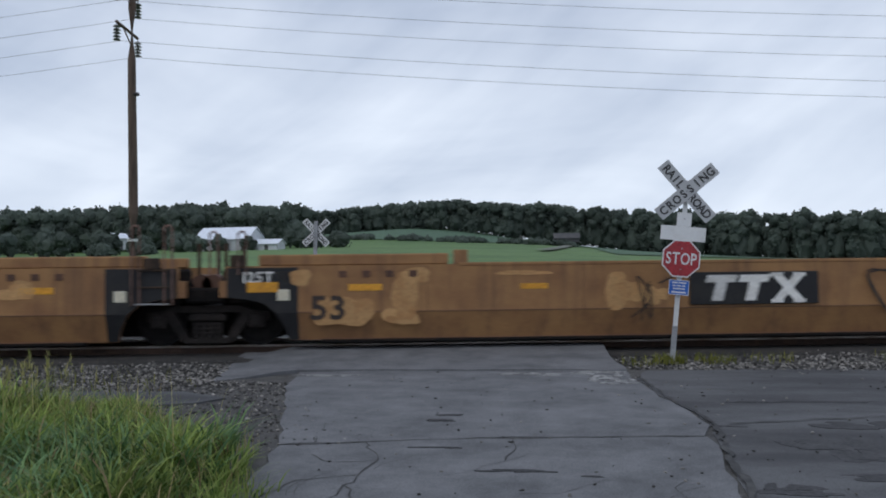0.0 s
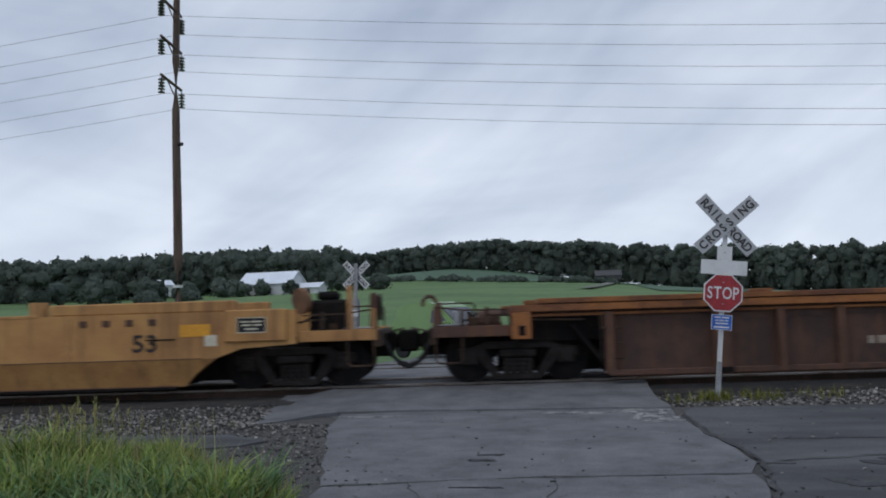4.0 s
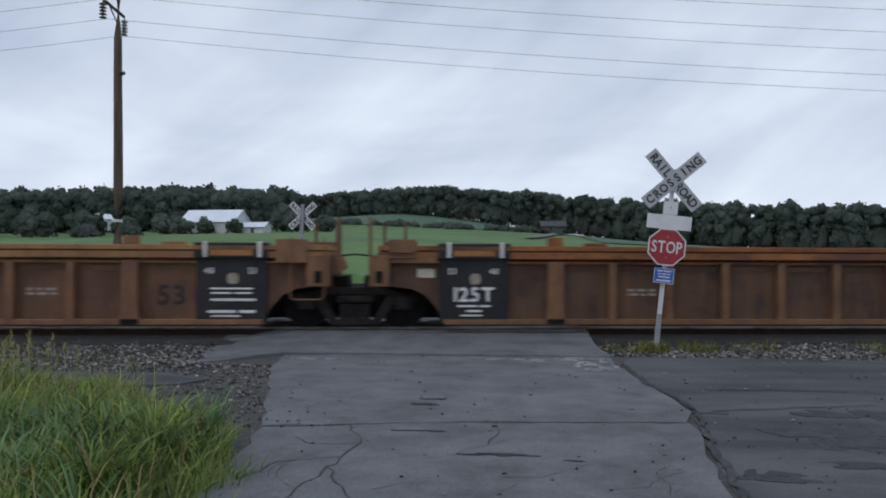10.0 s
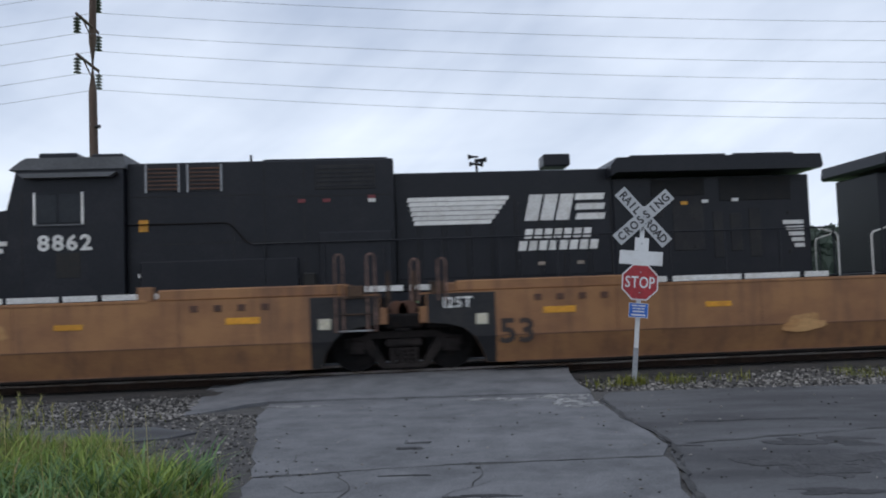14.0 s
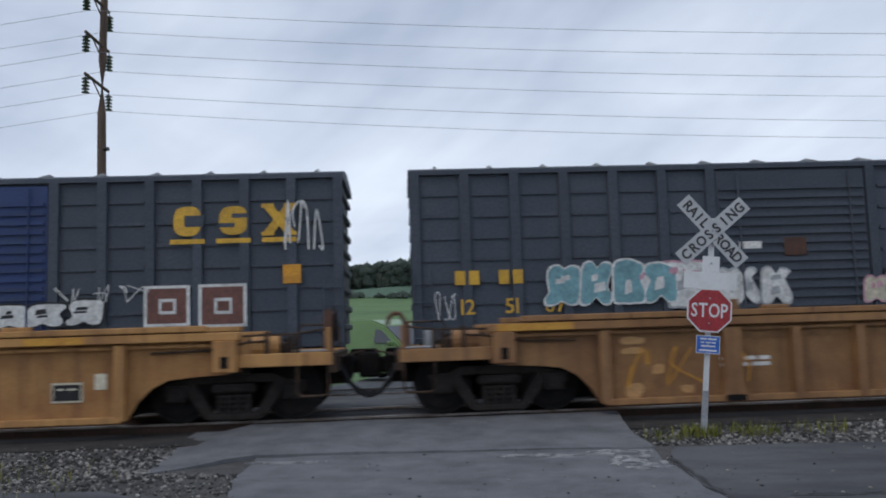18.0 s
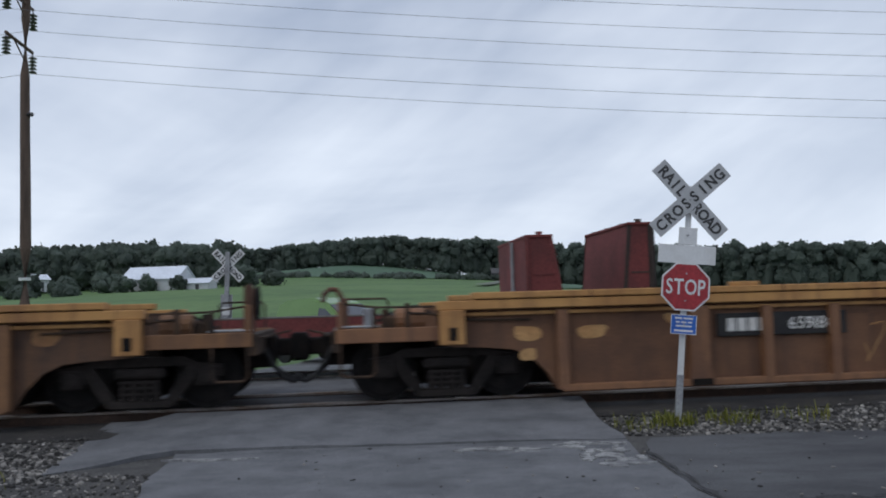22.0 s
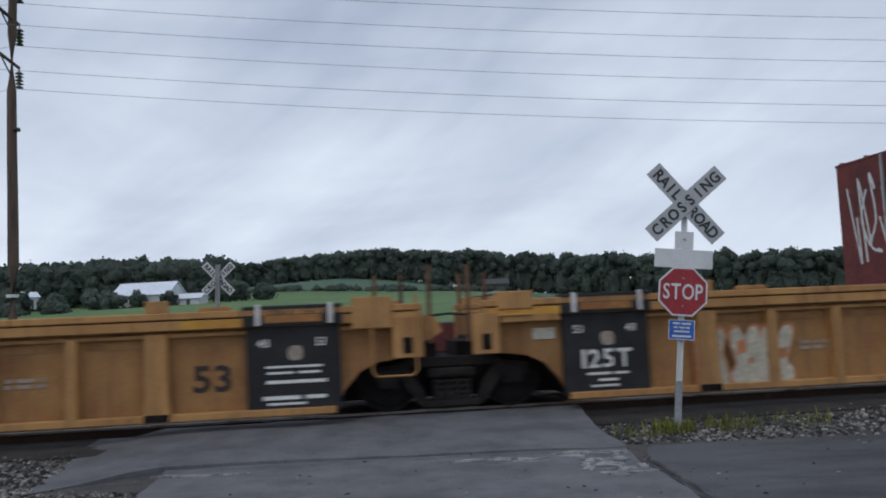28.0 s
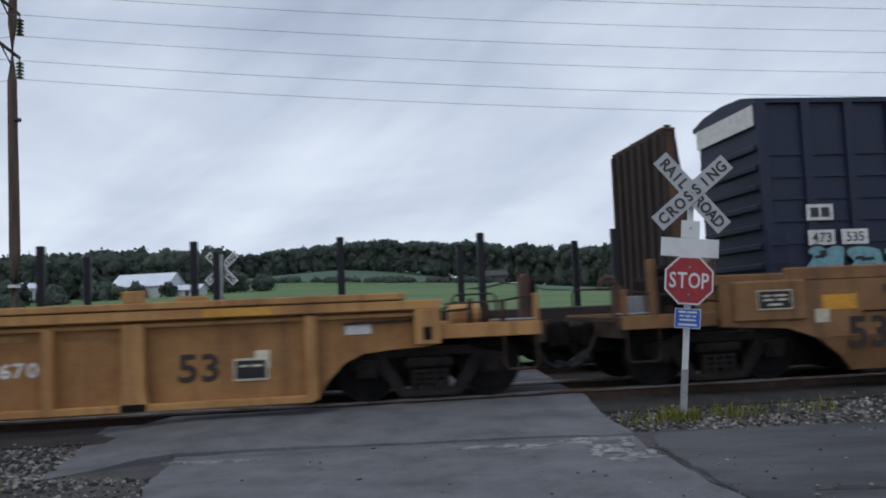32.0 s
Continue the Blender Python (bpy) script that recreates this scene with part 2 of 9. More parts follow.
M = dict(
    tan=mat("tan_paint", (0.325, 0.168, 0.064), (0.225, 0.108, 0.045), scale=1.1, mix=(0.40, 0.66), stretch=(0.9, 1, 1.2), fine=34, fine_amount=0.13, vary=0.03, streak=(0.13, 0.065, 0.035)),
    tan_bright=mat("yellow_tan_paint", (0.48, 0.255, 0.085), (0.35, 0.165, 0.057), scale=1.1, mix=(0.42, 0.7), stretch=(0.9, 1, 1.2), fine=34, fine_amount=0.13, vary=0.03, streak=(0.17, 0.08, 0.038)),
    tan_brown=mat("brown_tan_paint", (0.25, 0.118, 0.055), (0.165, 0.078, 0.042), scale=1.0, mix=(0.4, 0.66), stretch=(0.9, 1, 1.2), fine=34, fine_amount=0.13, vary=0.03, streak=(0.10, 0.052, 0.034)),
    tan_dusty=mat("dusty_orange_tan_paint", (0.31, 0.152, 0.062), (0.215, 0.102, 0.048), scale=1.0, mix=(0.4, 0.66), stretch=(0.9, 1, 1.2), fine=34, fine_amount=0.13, vary=0.03, streak=(0.13, 0.066, 0.04)),
    patch=mat("fresh_tan_patch_paint", (0.47, 0.27, 0.11), (0.38, 0.19, 0.07), scale=2.0, fine=20),
    chord=mat("orange_tan_chord_paint", (0.46, 0.20, 0.05), (0.22, 0.09, 0.035), scale=1.4, mix=(0.4, 0.66), stretch=(0.5, 1, 1), fine=22, streak=(0.16, 0.07, 0.03)),
    chord_yellow=mat("fresh_yellow_chord_paint", (0.58, 0.30, 0.045), (0.46, 0.21, 0.04), scale=2, fine=25),
    rust=mat("rusty_brown_paint", (0.105, 0.052, 0.035), (0.055, 0.033, 0.027), scale=1.3, mix=(0.38, 0.68), stretch=(0.7, 1, 1.5), fine=34, fine_amount=0.16, vary=0.04, rough=0.85, streak=(0.16, 0.068, 0.03)),
    rust_top=mat("rusty_orange_steel", (0.30, 0.115, 0.035), (0.12, 0.05, 0.028), scale=1.6, mix=(0.4, 0.62), stretch=(0.5, 1, 1), fine=20, rough=0.85),
    brown=mat("weathered_brown_paint", (0.185, 0.092, 0.045), (0.085, 0.048, 0.034), scale=1.1, mix=(0.4, 0.68), stretch=(0.8, 1, 1.3), fine=34, fine_amount=0.16, vary=0.04, rough=0.8, streak=(0.26, 0.125, 0.05)),
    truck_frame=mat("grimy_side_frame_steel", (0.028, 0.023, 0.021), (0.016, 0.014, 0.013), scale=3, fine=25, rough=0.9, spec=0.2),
    # grimy steel, darkened further to hold the shade under the cars
    truck=mat("grimy_shaded_truck_steel", (0.010, 0.009, 0.009), (0.020, 0.015, 0.013), scale=4, fine=30, rough=0.9, spec=0.15),
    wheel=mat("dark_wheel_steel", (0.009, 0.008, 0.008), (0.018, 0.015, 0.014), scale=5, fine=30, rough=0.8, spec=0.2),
    black=mat("black_panel_paint", (0.016, 0.016, 0.018), (0.028, 0.027, 0.026), scale=2, fine=25, rough=0.65, spec=0.35),
    white=mat("white_lettering", (0.72, 0.71, 0.68), (0.6, 0.58, 0.54), scale=6, fine=30, bump=0.05),
    grey_mark=mat("grey_lettering", (0.32, 0.27, 0.22), (0.25, 0.19, 0.14), scale=6, fine=30, bump=0.05),
    dark_mark=mat("dark_brown_lettering", (0.026, 0.018, 0.015), (0.05, 0.032, 0.024), scale=5, fine=30, bump=0.05),
    red_mark=mat("dull_red_logo_paint", (0.16, 0.035, 0.025), (0.2, 0.07, 0.03), scale=5, fine=30, bump=0.05),
    reflector=mat("yellow_reflector", (0.65, 0.30, 0.02), (0.5, 0.22, 0.02), scale=5, fine=30, rough=0.4),
    sticker=mat("pale_label_sheet", (0.62, 0.58, 0.45), (0.5, 0.45, 0.35), scale=8, fine=30),
    steel=mat("worn_galvanized_steel", (0.33, 0.34, 0.35), (0.24, 0.24, 0.25), scale=4, fine=50, rough=0.5, metal=0.5),
    rail=mat("rail_steel", (0.30, 0.27, 0.25), (0.16, 0.11, 0.08), scale=6, fine=40, rough=0.35, metal=0.9, stretch=(0.2, 1, 1)),
    rail_side=mat("rusty_rail_side", (0.05, 0.03, 0.022), (0.08, 0.045, 0.03), scale=4, fine=30, rough=0.9),
    tie=mat("weathered_tie_wood", (0.05, 0.042, 0.036), (0.085, 0.07, 0.058), scale=3, stretch=(8, 0.6, 1), fine=40, rough=0.95),
    asphalt=mat("worn_grey_asphalt", (0.158, 0.16, 0.168), (0.088, 0.09, 0.096), scale=1.7, mix=(0.34, 0.68), fine=90, fine_amount=0.42, bump=0.35, bump_dist=0.004, rough=0.88, vary=0.0, coords="Object"),
    asphalt_dark=mat("dark_patched_asphalt", (0.094, 0.095, 0.10), (0.046, 0.046, 0.05), scale=0.9, mix=(0.38, 0.62), stretch=(0.6, 1.4, 1), fine=90, fine_amount=0.42, bump=0.35, bump_dist=0.004, rough=0.88, vary=0.0),
    asphalt_pale=mat("pale_scuffed_asphalt", (0.30, 0.30, 0.295), (0.16, 0.16, 0.165), scale=5, mix=(0.46, 0.56), fine=60, fine_amount=0.4, bump=0.4, bump_dist=0.005, rough=0.9, vary=0.0),
    worn=mat("dark_worn_asphalt", (0.036, 0.036, 0.039), (0.055, 0.055, 0.058), scale=4, fine=26, fine_amount=0.5, bump=0.4, rough=0.9),
    tar=mat("black_tar_crack", (0.032, 0.032, 0.033), (0.07, 0.069, 0.068), scale=5, fine=50, rough=0.9),
    # dark ballast colour that also holds the shadow band below the train
    oily_shaded=mat("shaded_oily_trackbed", (0.026, 0.024, 0.023), (0.05, 0.045, 0.04), scale=2.0, fine=30, fine_amount=0.5, bump=1.0, bump_dist=0.03, rough=0.95, vary=0.0),
    dirt=mat("gravelly_dirt", (0.082, 0.078, 0.074), (0.048, 0.046, 0.045), scale=1.8, mix=(0.4, 0.62), fine=45, fine_amount=0.45, bump=0.8, bump_dist=0.02, rough=0.95, vary=0.0),
    meadow=mat("meadow_grass", (0.098, 0.175, 0.05), (0.066, 0.132, 0.038), scale=0.035, fine=0.5, fine_amount=0.25, rough=0.95, bump=0.4, bump_dist=0.2, vary=0.0),
    crop=mat("dark_crop_rows", (0.058, 0.115, 0.066), (0.07, 0.128, 0.066), scale=0.03, fine=0.5, fine_amount=0.22, rough=0.95, bump=0.4, bump_dist=0.3, vary=0.0, stretch=(0.3, 2, 1)),
    path=mat("pale_farm_track", (0.16, 0.17, 0.14), (0.12, 0.14, 0.09), scale=0.3, fine=3, rough=0.95),
    pole=mat("weathered_pole_wood", (0.105, 0.072, 0.055), (0.06, 0.042, 0.034), scale=2, stretch=(3, 3, 0.3), fine=30, rough=0.9),
    porcelain=mat("dark_porcelain", (0.02, 0.018, 0.02), (0.03, 0.025, 0.025), scale=4, fine=20, rough=0.3),
    wire=mat("aluminium_cable", (0.24, 0.245, 0.26), (0.19, 0.19, 0.2), scale=4, fine=20, rough=0.6, metal=0.2),
    sign_white=mat("weathered_white_sign_sheet", (0.66, 0.67, 0.67), (0.58, 0.58, 0.57), scale=3, fine=40, fine_amount=0.05, rough=0.45, bump=0.03, vary=0.03),
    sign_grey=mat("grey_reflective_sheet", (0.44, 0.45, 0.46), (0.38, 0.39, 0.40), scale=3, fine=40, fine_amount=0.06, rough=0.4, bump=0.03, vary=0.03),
    sign_red=mat("stop_sign_red", (0.34, 0.022, 0.03), (0.27, 0.02, 0.026), scale=3, fine=30, rough=0.4, bump=0.03, vary=0.0),
    sign_blue=mat("sign_blue", (0.02, 0.13, 0.50), (0.02, 0.10, 0.40), scale=3, fine=30, rough=0.4, bump=0.03),
    lime=mat("lime_green_car_paint", (0.17, 0.29, 0.10), (0.15, 0.26, 0.09), scale=1, fine=20, fine_amount=0.04, rough=0.25, bump=0.0, vary=0.0),
    glass_sky=mat("grey_tinted_glass", (0.05, 0.056, 0.066), (0.06, 0.066, 0.075), scale=2, fine=10, fine_amount=0.02, rough=0.06, bump=0.0, spec=0.8),
    worn_rail=mat("worn_reddish_rail", (0.21, 0.13, 0.105), (0.10, 0.062, 0.05), scale=5, mix=(0.4, 0.62), fine=30, rough=0.8, spec=0.3),
    grime=mat("grimy_rusted_gear", (0.075, 0.047, 0.031), (0.03, 0.023, 0.019), scale=3, mix=(0.4, 0.62), fine=30, rough=0.88, spec=0.25),
    rust_red=mat("dull_red_spray_paint", (0.15, 0.065, 0.05), (0.11, 0.05, 0.042), scale=3, fine=15, bump=0.02),
    sign_black=mat("sign_black", (0.03, 0.03, 0.032), (0.05, 0.05, 0.05), scale=3, fine=30, rough=0.5, bump=0.03),
    stone=mat("pale_ballast_stone", (0.26, 0.245, 0.225), (0.12, 0.115, 0.11), scale=3, fine=30, rough=0.95, vary=0.3),
    uyellow=mat("locomotive_yellow", (0.58, 0.30, 0.02), (0.48, 0.235, 0.02), scale=0.8, mix=(0.4, 0.75), fine=20, fine_amount=0.08, streak=(0.34, 0.17, 0.03), rough=0.45, bump=0.03, vary=0.04),
    ugrey=mat("locomotive_grey", (0.11, 0.113, 0.12), (0.085, 0.087, 0.092), scale=1, fine=20, rough=0.55, bump=0.03, vary=0.05),
    nblack=mat("locomotive_black", (0.0095, 0.0105, 0.0145), (0.0155, 0.016, 0.0205), scale=1, fine=20, rough=0.4, bump=0.03, vary=0.12, spec=0.3),
    glass=mat("dark_window_glass", (0.012, 0.014, 0.017), (0.018, 0.02, 0.022), scale=2, fine=10, rough=0.12, bump=0.0, spec=0.3),
    grille=mat("black_grille", (0.012, 0.012, 0.012), (0.02, 0.018, 0.016), scale=4, fine=60, rough=0.8),
    red=mat("red_stripe_paint", (0.45, 0.03, 0.02), (0.38, 0.03, 0.02), scale=3, fine=20, rough=0.5, bump=0.03),
    flag_red=mat("faded_flag_red", (0.24, 0.045, 0.035), (0.13, 0.03, 0.026), scale=1.2, fine=20, rough=0.55, bump=0.03, vary=0.0),
    flag_white=mat("faded_flag_white", (0.40, 0.37, 0.33), (0.20, 0.19, 0.18), scale=1.2, fine=20, rough=0.55, bump=0.03, vary=0.0),
    navy=mat("navy_flag_paint", (0.016, 0.024, 0.05), (0.022, 0.032, 0.055), scale=3, fine=20, rough=0.5, bump=0.03),
    box_grey=mat("dark_slate_boxcar_paint", (0.048, 0.060, 0.080), (0.066, 0.077, 0.095), scale=0.8, mix=(0.4, 0.7), stretch=(1, 1, 0.5), fine=18, rough=0.7),
    box_green=mat("grey_green_boxcar_paint", (0.09, 0.104, 0.096), (0.064, 0.072, 0.068), scale=0.8, mix=(0.4, 0.7), stretch=(1, 1, 0.5), fine=18, rough=0.75),
    box_blue=mat("navy_boxcar_door_paint", (0.022, 0.045, 0.14), (0.03, 0.05, 0.11), scale=1, fine=18, rough=0.65),
    box_sky=mat("faded_blue_door_paint", (0.09, 0.18, 0.32), (0.11, 0.185, 0.27), scale=1, fine=18, rough=0.65),
    box_navy=mat("dark_navy_boxcar_paint", (0.014, 0.02, 0.05), (0.02, 0.026, 0.05), scale=1, fine=18, rough=0.6),
    galv=mat("galvanized_roof_steel", (0.30, 0.31, 0.31), (0.2, 0.2, 0.19), scale=2, fine=20, rough=0.5, metal=0.3),
    yellow_mark=mat("yellow_lettering", (0.62, 0.36, 0.04), (0.52, 0.30, 0.05), scale=5, fine=25, bump=0.03),
    bulk_red=mat("oxide_red_bulkhead", (0.17, 0.035, 0.032), (0.10, 0.028, 0.026), scale=1.2, mix=(0.4, 0.7), fine=18, rough=0.8),
    bulk_gold=mat("golden_rust_steel", (0.165, 0.090, 0.030), (0.055, 0.035, 0.024), scale=1.4, mix=(0.40, 0.62), stretch=(1.4, 1.4, 0.3), fine=18, rough=0.85),
    bulk_dark=mat("dark_ribbed_steel", (0.030, 0.023, 0.021), (0.055, 0.036, 0.028), scale=1.5, stretch=(1, 1, 0.4), fine=18, rough=0.85),
    plank=mat("weathered_dark_plank", (0.045, 0.038, 0.034), (0.075, 0.064, 0.056), scale=2, stretch=(1, 0.6, 6), fine=30, rough=0.95),
    bulk_brown=mat("rusty_brown_bulkhead", (0.062, 0.036, 0.026), (0.13, 0.065, 0.03), scale=1.5, mix=(0.42, 0.66), stretch=(1, 1, 0.4), fine=18, rough=0.85),
    bark=mat("dark_bark", (0.03, 0.026, 0.022), (0.045, 0.04, 0.034), scale=4, fine=20, rough=0.95),
    # distance haze put into the leaf colour: paler and greyer than near leaves
    wood_leaf=leafy("hazed_woodland_leaves", (0.108, 0.136, 0.116), (0.122, 0.152, 0.124), 0.05, through_light=0.45),
    near_leaf=leafy("hedge_leaves", (0.026, 0.062, 0.017), (0.06, 0.115, 0.03), 0.1),
    grass=leafy("tall_grass_blades", (0.05, 0.115, 0.024), (0.34, 0.42, 0.11), 1.0, through_light=0.35),
    broad=leafy("broad_grass_blades", (0.055, 0.125, 0.045), (0.19, 0.30, 0.12), 1.5, 0.5, through_light=0.3),
    dead=leafy("dead_grass_blades", (0.13, 0.085, 0.045), (0.30, 0.22, 0.12), 1.5),
    dry_grass=leafy("dry_grass_blades", (0.19, 0.22, 0.055), (0.50, 0.43, 0.20), 1.5, through_light=0.25),
    weed=leafy("verge_weeds", (0.10, 0.12, 0.02), (0.20, 0.19, 0.04), 1.5),
    barn_wall=mat("white_barn_siding", (0.55, 0.57, 0.60), (0.5, 0.5, 0.52), scale=0.4, fine=4),
    barn_roof=mat("pale_metal_roof", (0.72, 0.76, 0.83), (0.66, 0.7, 0.77), scale=0.2, fine=3, rough=0.4),
    farm_dark=mat("dark_house_wall", (0.06, 0.06, 0.065), (0.09, 0.085, 0.08), scale=0.5, fine=4),
)
# panel paints: rust streaks over a base darkened to paint in recess shade
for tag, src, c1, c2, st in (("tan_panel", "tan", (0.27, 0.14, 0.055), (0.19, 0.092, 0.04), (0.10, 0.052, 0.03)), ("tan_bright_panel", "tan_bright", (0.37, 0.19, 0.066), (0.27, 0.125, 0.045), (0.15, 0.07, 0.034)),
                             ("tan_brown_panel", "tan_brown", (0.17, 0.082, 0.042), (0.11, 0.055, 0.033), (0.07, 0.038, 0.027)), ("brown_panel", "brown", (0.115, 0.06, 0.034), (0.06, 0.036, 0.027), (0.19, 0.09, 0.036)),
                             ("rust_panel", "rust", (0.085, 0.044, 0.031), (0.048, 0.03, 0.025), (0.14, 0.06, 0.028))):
    M[tag] = mat("shade_toned_" + src + "_panel_paint", c1, c2, scale=1.3, mix=(0.4, 0.64), stretch=(1, 1, 1.2), fine=34, fine_amount=0.16, rough=0.8, vary=0.03, streak=st)
for tag, rgb in dict(gr_white=(0.66, 0.66, 0.64), gr_violet=(0.075, 0.05, 0.14), gr_pink=(0.50, 0.27, 0.33), gr_green=(0.10, 0.26, 0.13), gr_teal=(0.18, 0.36, 0.40),
                     gr_red=(0.17, 0.03, 0.035), gr_cream=(0.52, 0.47, 0.36), gr_orange=(0.5, 0.2, 0.08), gr_blue=(0.06, 0.14, 0.36), gr_black=(0.02, 0.02, 0.022), gr_silver=(0.36, 0.37, 0.38)).items():
    M[tag] = mat("spray_paint_" + tag[3:], rgb, tuple(c * 0.75 for c in rgb), scale=3, fine=15, rough=0.6, bump=0.02, vary=0.05)


# ---------------------------------------------------------------- mesh helpers
def thing(name, m, label, category, group="", kind=""):
    ob = new(name)
    ob.empty_display_size = 0.2
    ob.matrix_basis = m
    return tagged(ob, label, category, group, kind)


def finish(bm, name, material):
    me = bpy.data.meshes.new(name)
    bmesh.ops.recalc_face_normals(bm, faces=bm.faces)
    bm.to_mesh(me)
    bm.free()
    me.materials.append(material)
    return me


def part(name, bm, material, parent, label="", m=None):
    me = finish(bm, name, material) if isinstance(bm, bmesh.types.BMesh) else bm
    ob = new(name, me)
    if parent is not None:
        ob.parent = parent
    if m is not None:
        ob.matrix_basis = m
    return tagged(ob, label)


SHARED = {}


def shared(key, material, make):
    """One mesh for all alike pieces."""
    k = (key, material.name)
    if k not in SHARED:
        SHARED[k] = finish(make(), "piece", material)
    return SHARED[k]


def add_box(bm, x0, x1, y0, y1, z0, z1, bevel=0.0):
    r = bmesh.ops.create_cube(bm, size=1.0, matrix=Matrix.Translation(((x0 + x1) / 2, (y0 + y1) / 2, (z0 + z1) / 2)) @ Matrix.Diagonal((abs(x1 - x0), abs(y1 - y0), abs(z1 - z0), 1)))
    if bevel:
        es = {e for v in r["verts"] for e in v.link_edges}
        bmesh.ops.bevel(bm, geom=list(es), offset=bevel, segments=1, affect="EDGES")
    return bm


def box(x0, x1, y0, y1, z0, z1, bevel=0.01):
    return add_box(bmesh.new(), x0, x1, y0, y1, z0, z1, bevel)


def boxp(name, x0, x1, y0, y1, z0, z1, material, parent, label="", bevel=0.01):
    """A bevelled block as a part, its mesh centred on itself and shared with alike blocks."""
    d = (round(abs(x1 - x0), 3), round(abs(y1 - y0), 3), round(abs(z1 - z0), 3), bevel)
    me = shared(("box",) + d, material, lambda: box(-d[0] / 2, d[0] / 2, -d[1] / 2, d[1] / 2, -d[2] / 2, d[2] / 2, min(bevel, min(d[:3]) / 3)))
    return part(name, me, material, parent, label, Matrix.Translation(((x0 + x1) / 2, (y0 + y1) / 2, (z0 + z1) / 2)))


def add_rod(bm, a, b, r, r2=None, n=8):
    a, b = Vector(a), Vector(b)
    q = (b - a).to_track_quat("Z", "Y").to_matrix().to_4x4()
    bmesh.ops.create_cone(bm, cap_ends=True, segments=n, radius1=r, radius2=r if r2 is None else r2, depth=(b - a).length, matrix=Matrix.Translation((a + b) / 2) @ q)
    return bm


def rod(a, b, r, r2=None, n=8):
    return add_rod(bmesh.new(), a, b, r, r2, n)


def smooth_tube(points, r, n=8, r_end=None):
    """One continuous round tube along the points."""
    bm, rings = bmesh.new(), []
    for i, p in enumerate(points):
        d = (Vector(points[min(i + 1, len(points) - 1)]) - Vector(points[max(i - 1, 0)])).normalized()
        q = d.to_track_quat("Z", "Y").to_matrix()
        rr = r if r_end is None else r + (r_end - r) * i / (len(points) - 1)
        rings.append([bm.verts.new(Vector(p) + q @ Vector((rr * math.cos(2 * math.pi * k / n), rr * math.sin(2 * math.pi * k / n), 0))) for k in range(n)])
    for a, b in zip(rings, rings[1:]):
        for k in range(n):
            bm.faces.new((a[k], a[(k + 1) % n], b[(k + 1) % n], b[k]))
    bm.faces.new(rings[0][::-1])
    bm.faces.new(rings[-1])
    return bm


def path_tube(points, r, n=6):
    """A bent rod: one tube with its corners slightly rounded."""
    pts = [points[0]]
    for a, b, c in zip(points, points[1:], points[2:]):
        a, b, c = Vector(a), Vector(b), Vector(c)
        k = min(0.06, (b - a).length / 3, (c - b).length / 3)
        pts += [tuple(b + (a - b).normalized() * k), tuple(b + (c - b).normalized() * k)]
    return smooth_tube(pts + [points[-1]], r, n)


def slab(outline, y0, y1):
    """A plate: an outline of (x, z) points given thickness from y0 to y1."""
    bm = bmesh.new()
    f = bm.faces.new([bm.verts.new((x, y0, z)) for x, z in outline])
    r = bmesh.ops.extrude_face_region(bm, geom=[f])
    bmesh.ops.translate(bm, verts=[v for v in r["geom"] if isinstance(v, bmesh.types.BMVert)], vec=(0, y1 - y0, 0))
    return bm


def sheet(outline, z0, z1):
    """A flat plate: an outline of (x, y) points given thickness from z0 to z1."""
    bm = bmesh.new()
    f = bm.faces.new([bm.verts.new((x, y, z1)) for x, y in outline])
    r = bmesh.ops.extrude_face_region(bm, geom=[f])
    bmesh.ops.translate(bm, verts=[v for v in r["geom"] if isinstance(v, bmesh.types.BMVert)], vec=(0, 0, z0 - z1))
    return bm


TEXTS, GLYPHS = {}, {}


def glyphs(text, shear, bold):
    """Corner points and faces of built-in lettering of unit size."""
    key = (text, shear, bold)
    if key not in GLYPHS:
        cu = bpy.data.curves.new("lettering", "FONT")
        cu.body, cu.size, cu.shear, cu.offset, cu.extrude = text, 1.0, shear, bold, 0.002
        cu.align_x, cu.align_y, cu.resolution_u = "CENTER", "CENTER", 3
        tmp = bpy.data.objects.new("lettering", cu)
        scene.collection.objects.link(tmp)
        bpy.context.view_layer.update()
        me = bpy.data.meshes.new_from_object(tmp.evaluated_get(bpy.context.evaluated_depsgraph_get()))
        bpy.data.objects.remove(tmp)
        GLYPHS[key] = ([tuple(v.co) for v in me.vertices], [tuple(p.vertices) for p in me.polygons])
        bpy.data.meshes.remove(me)
    return GLYPHS[key]


def letters(text, height, material, shear=0.0, bold=0.0, narrow=1.0):
    """A mesh of built-in lettering, centred, upright and facing -y."""
    key = (text, round(height, 3), material.name, shear, bold, narrow)
    if key not in TEXTS:
        pts, faces = glyphs(text, shear, bold)
        ys = [p[1] for p in pts]
        s, mid = height / (max(ys) - min(ys)), (max(ys) + min(ys)) / 2
        me = bpy.data.meshes.new("lettering")
        me.from_pydata([(x * s * narrow, -z, (y - mid) * s) for x, y, z in pts], [], faces)
        me.materials.append(material)
        TEXTS[key] = me
    return TEXTS[key]


for chars, weight in (("0123456789T", 0.01), ("0123456789T", 0.02), ("0123456789", 0.025), ("0123456789", 0.03), ("BUILDINGAMERC", 0.012), ("RAILODCSNG", 0.03), ("STOP", 0.012)):
    for c in chars:
        glyphs(c, 0.0, weight)


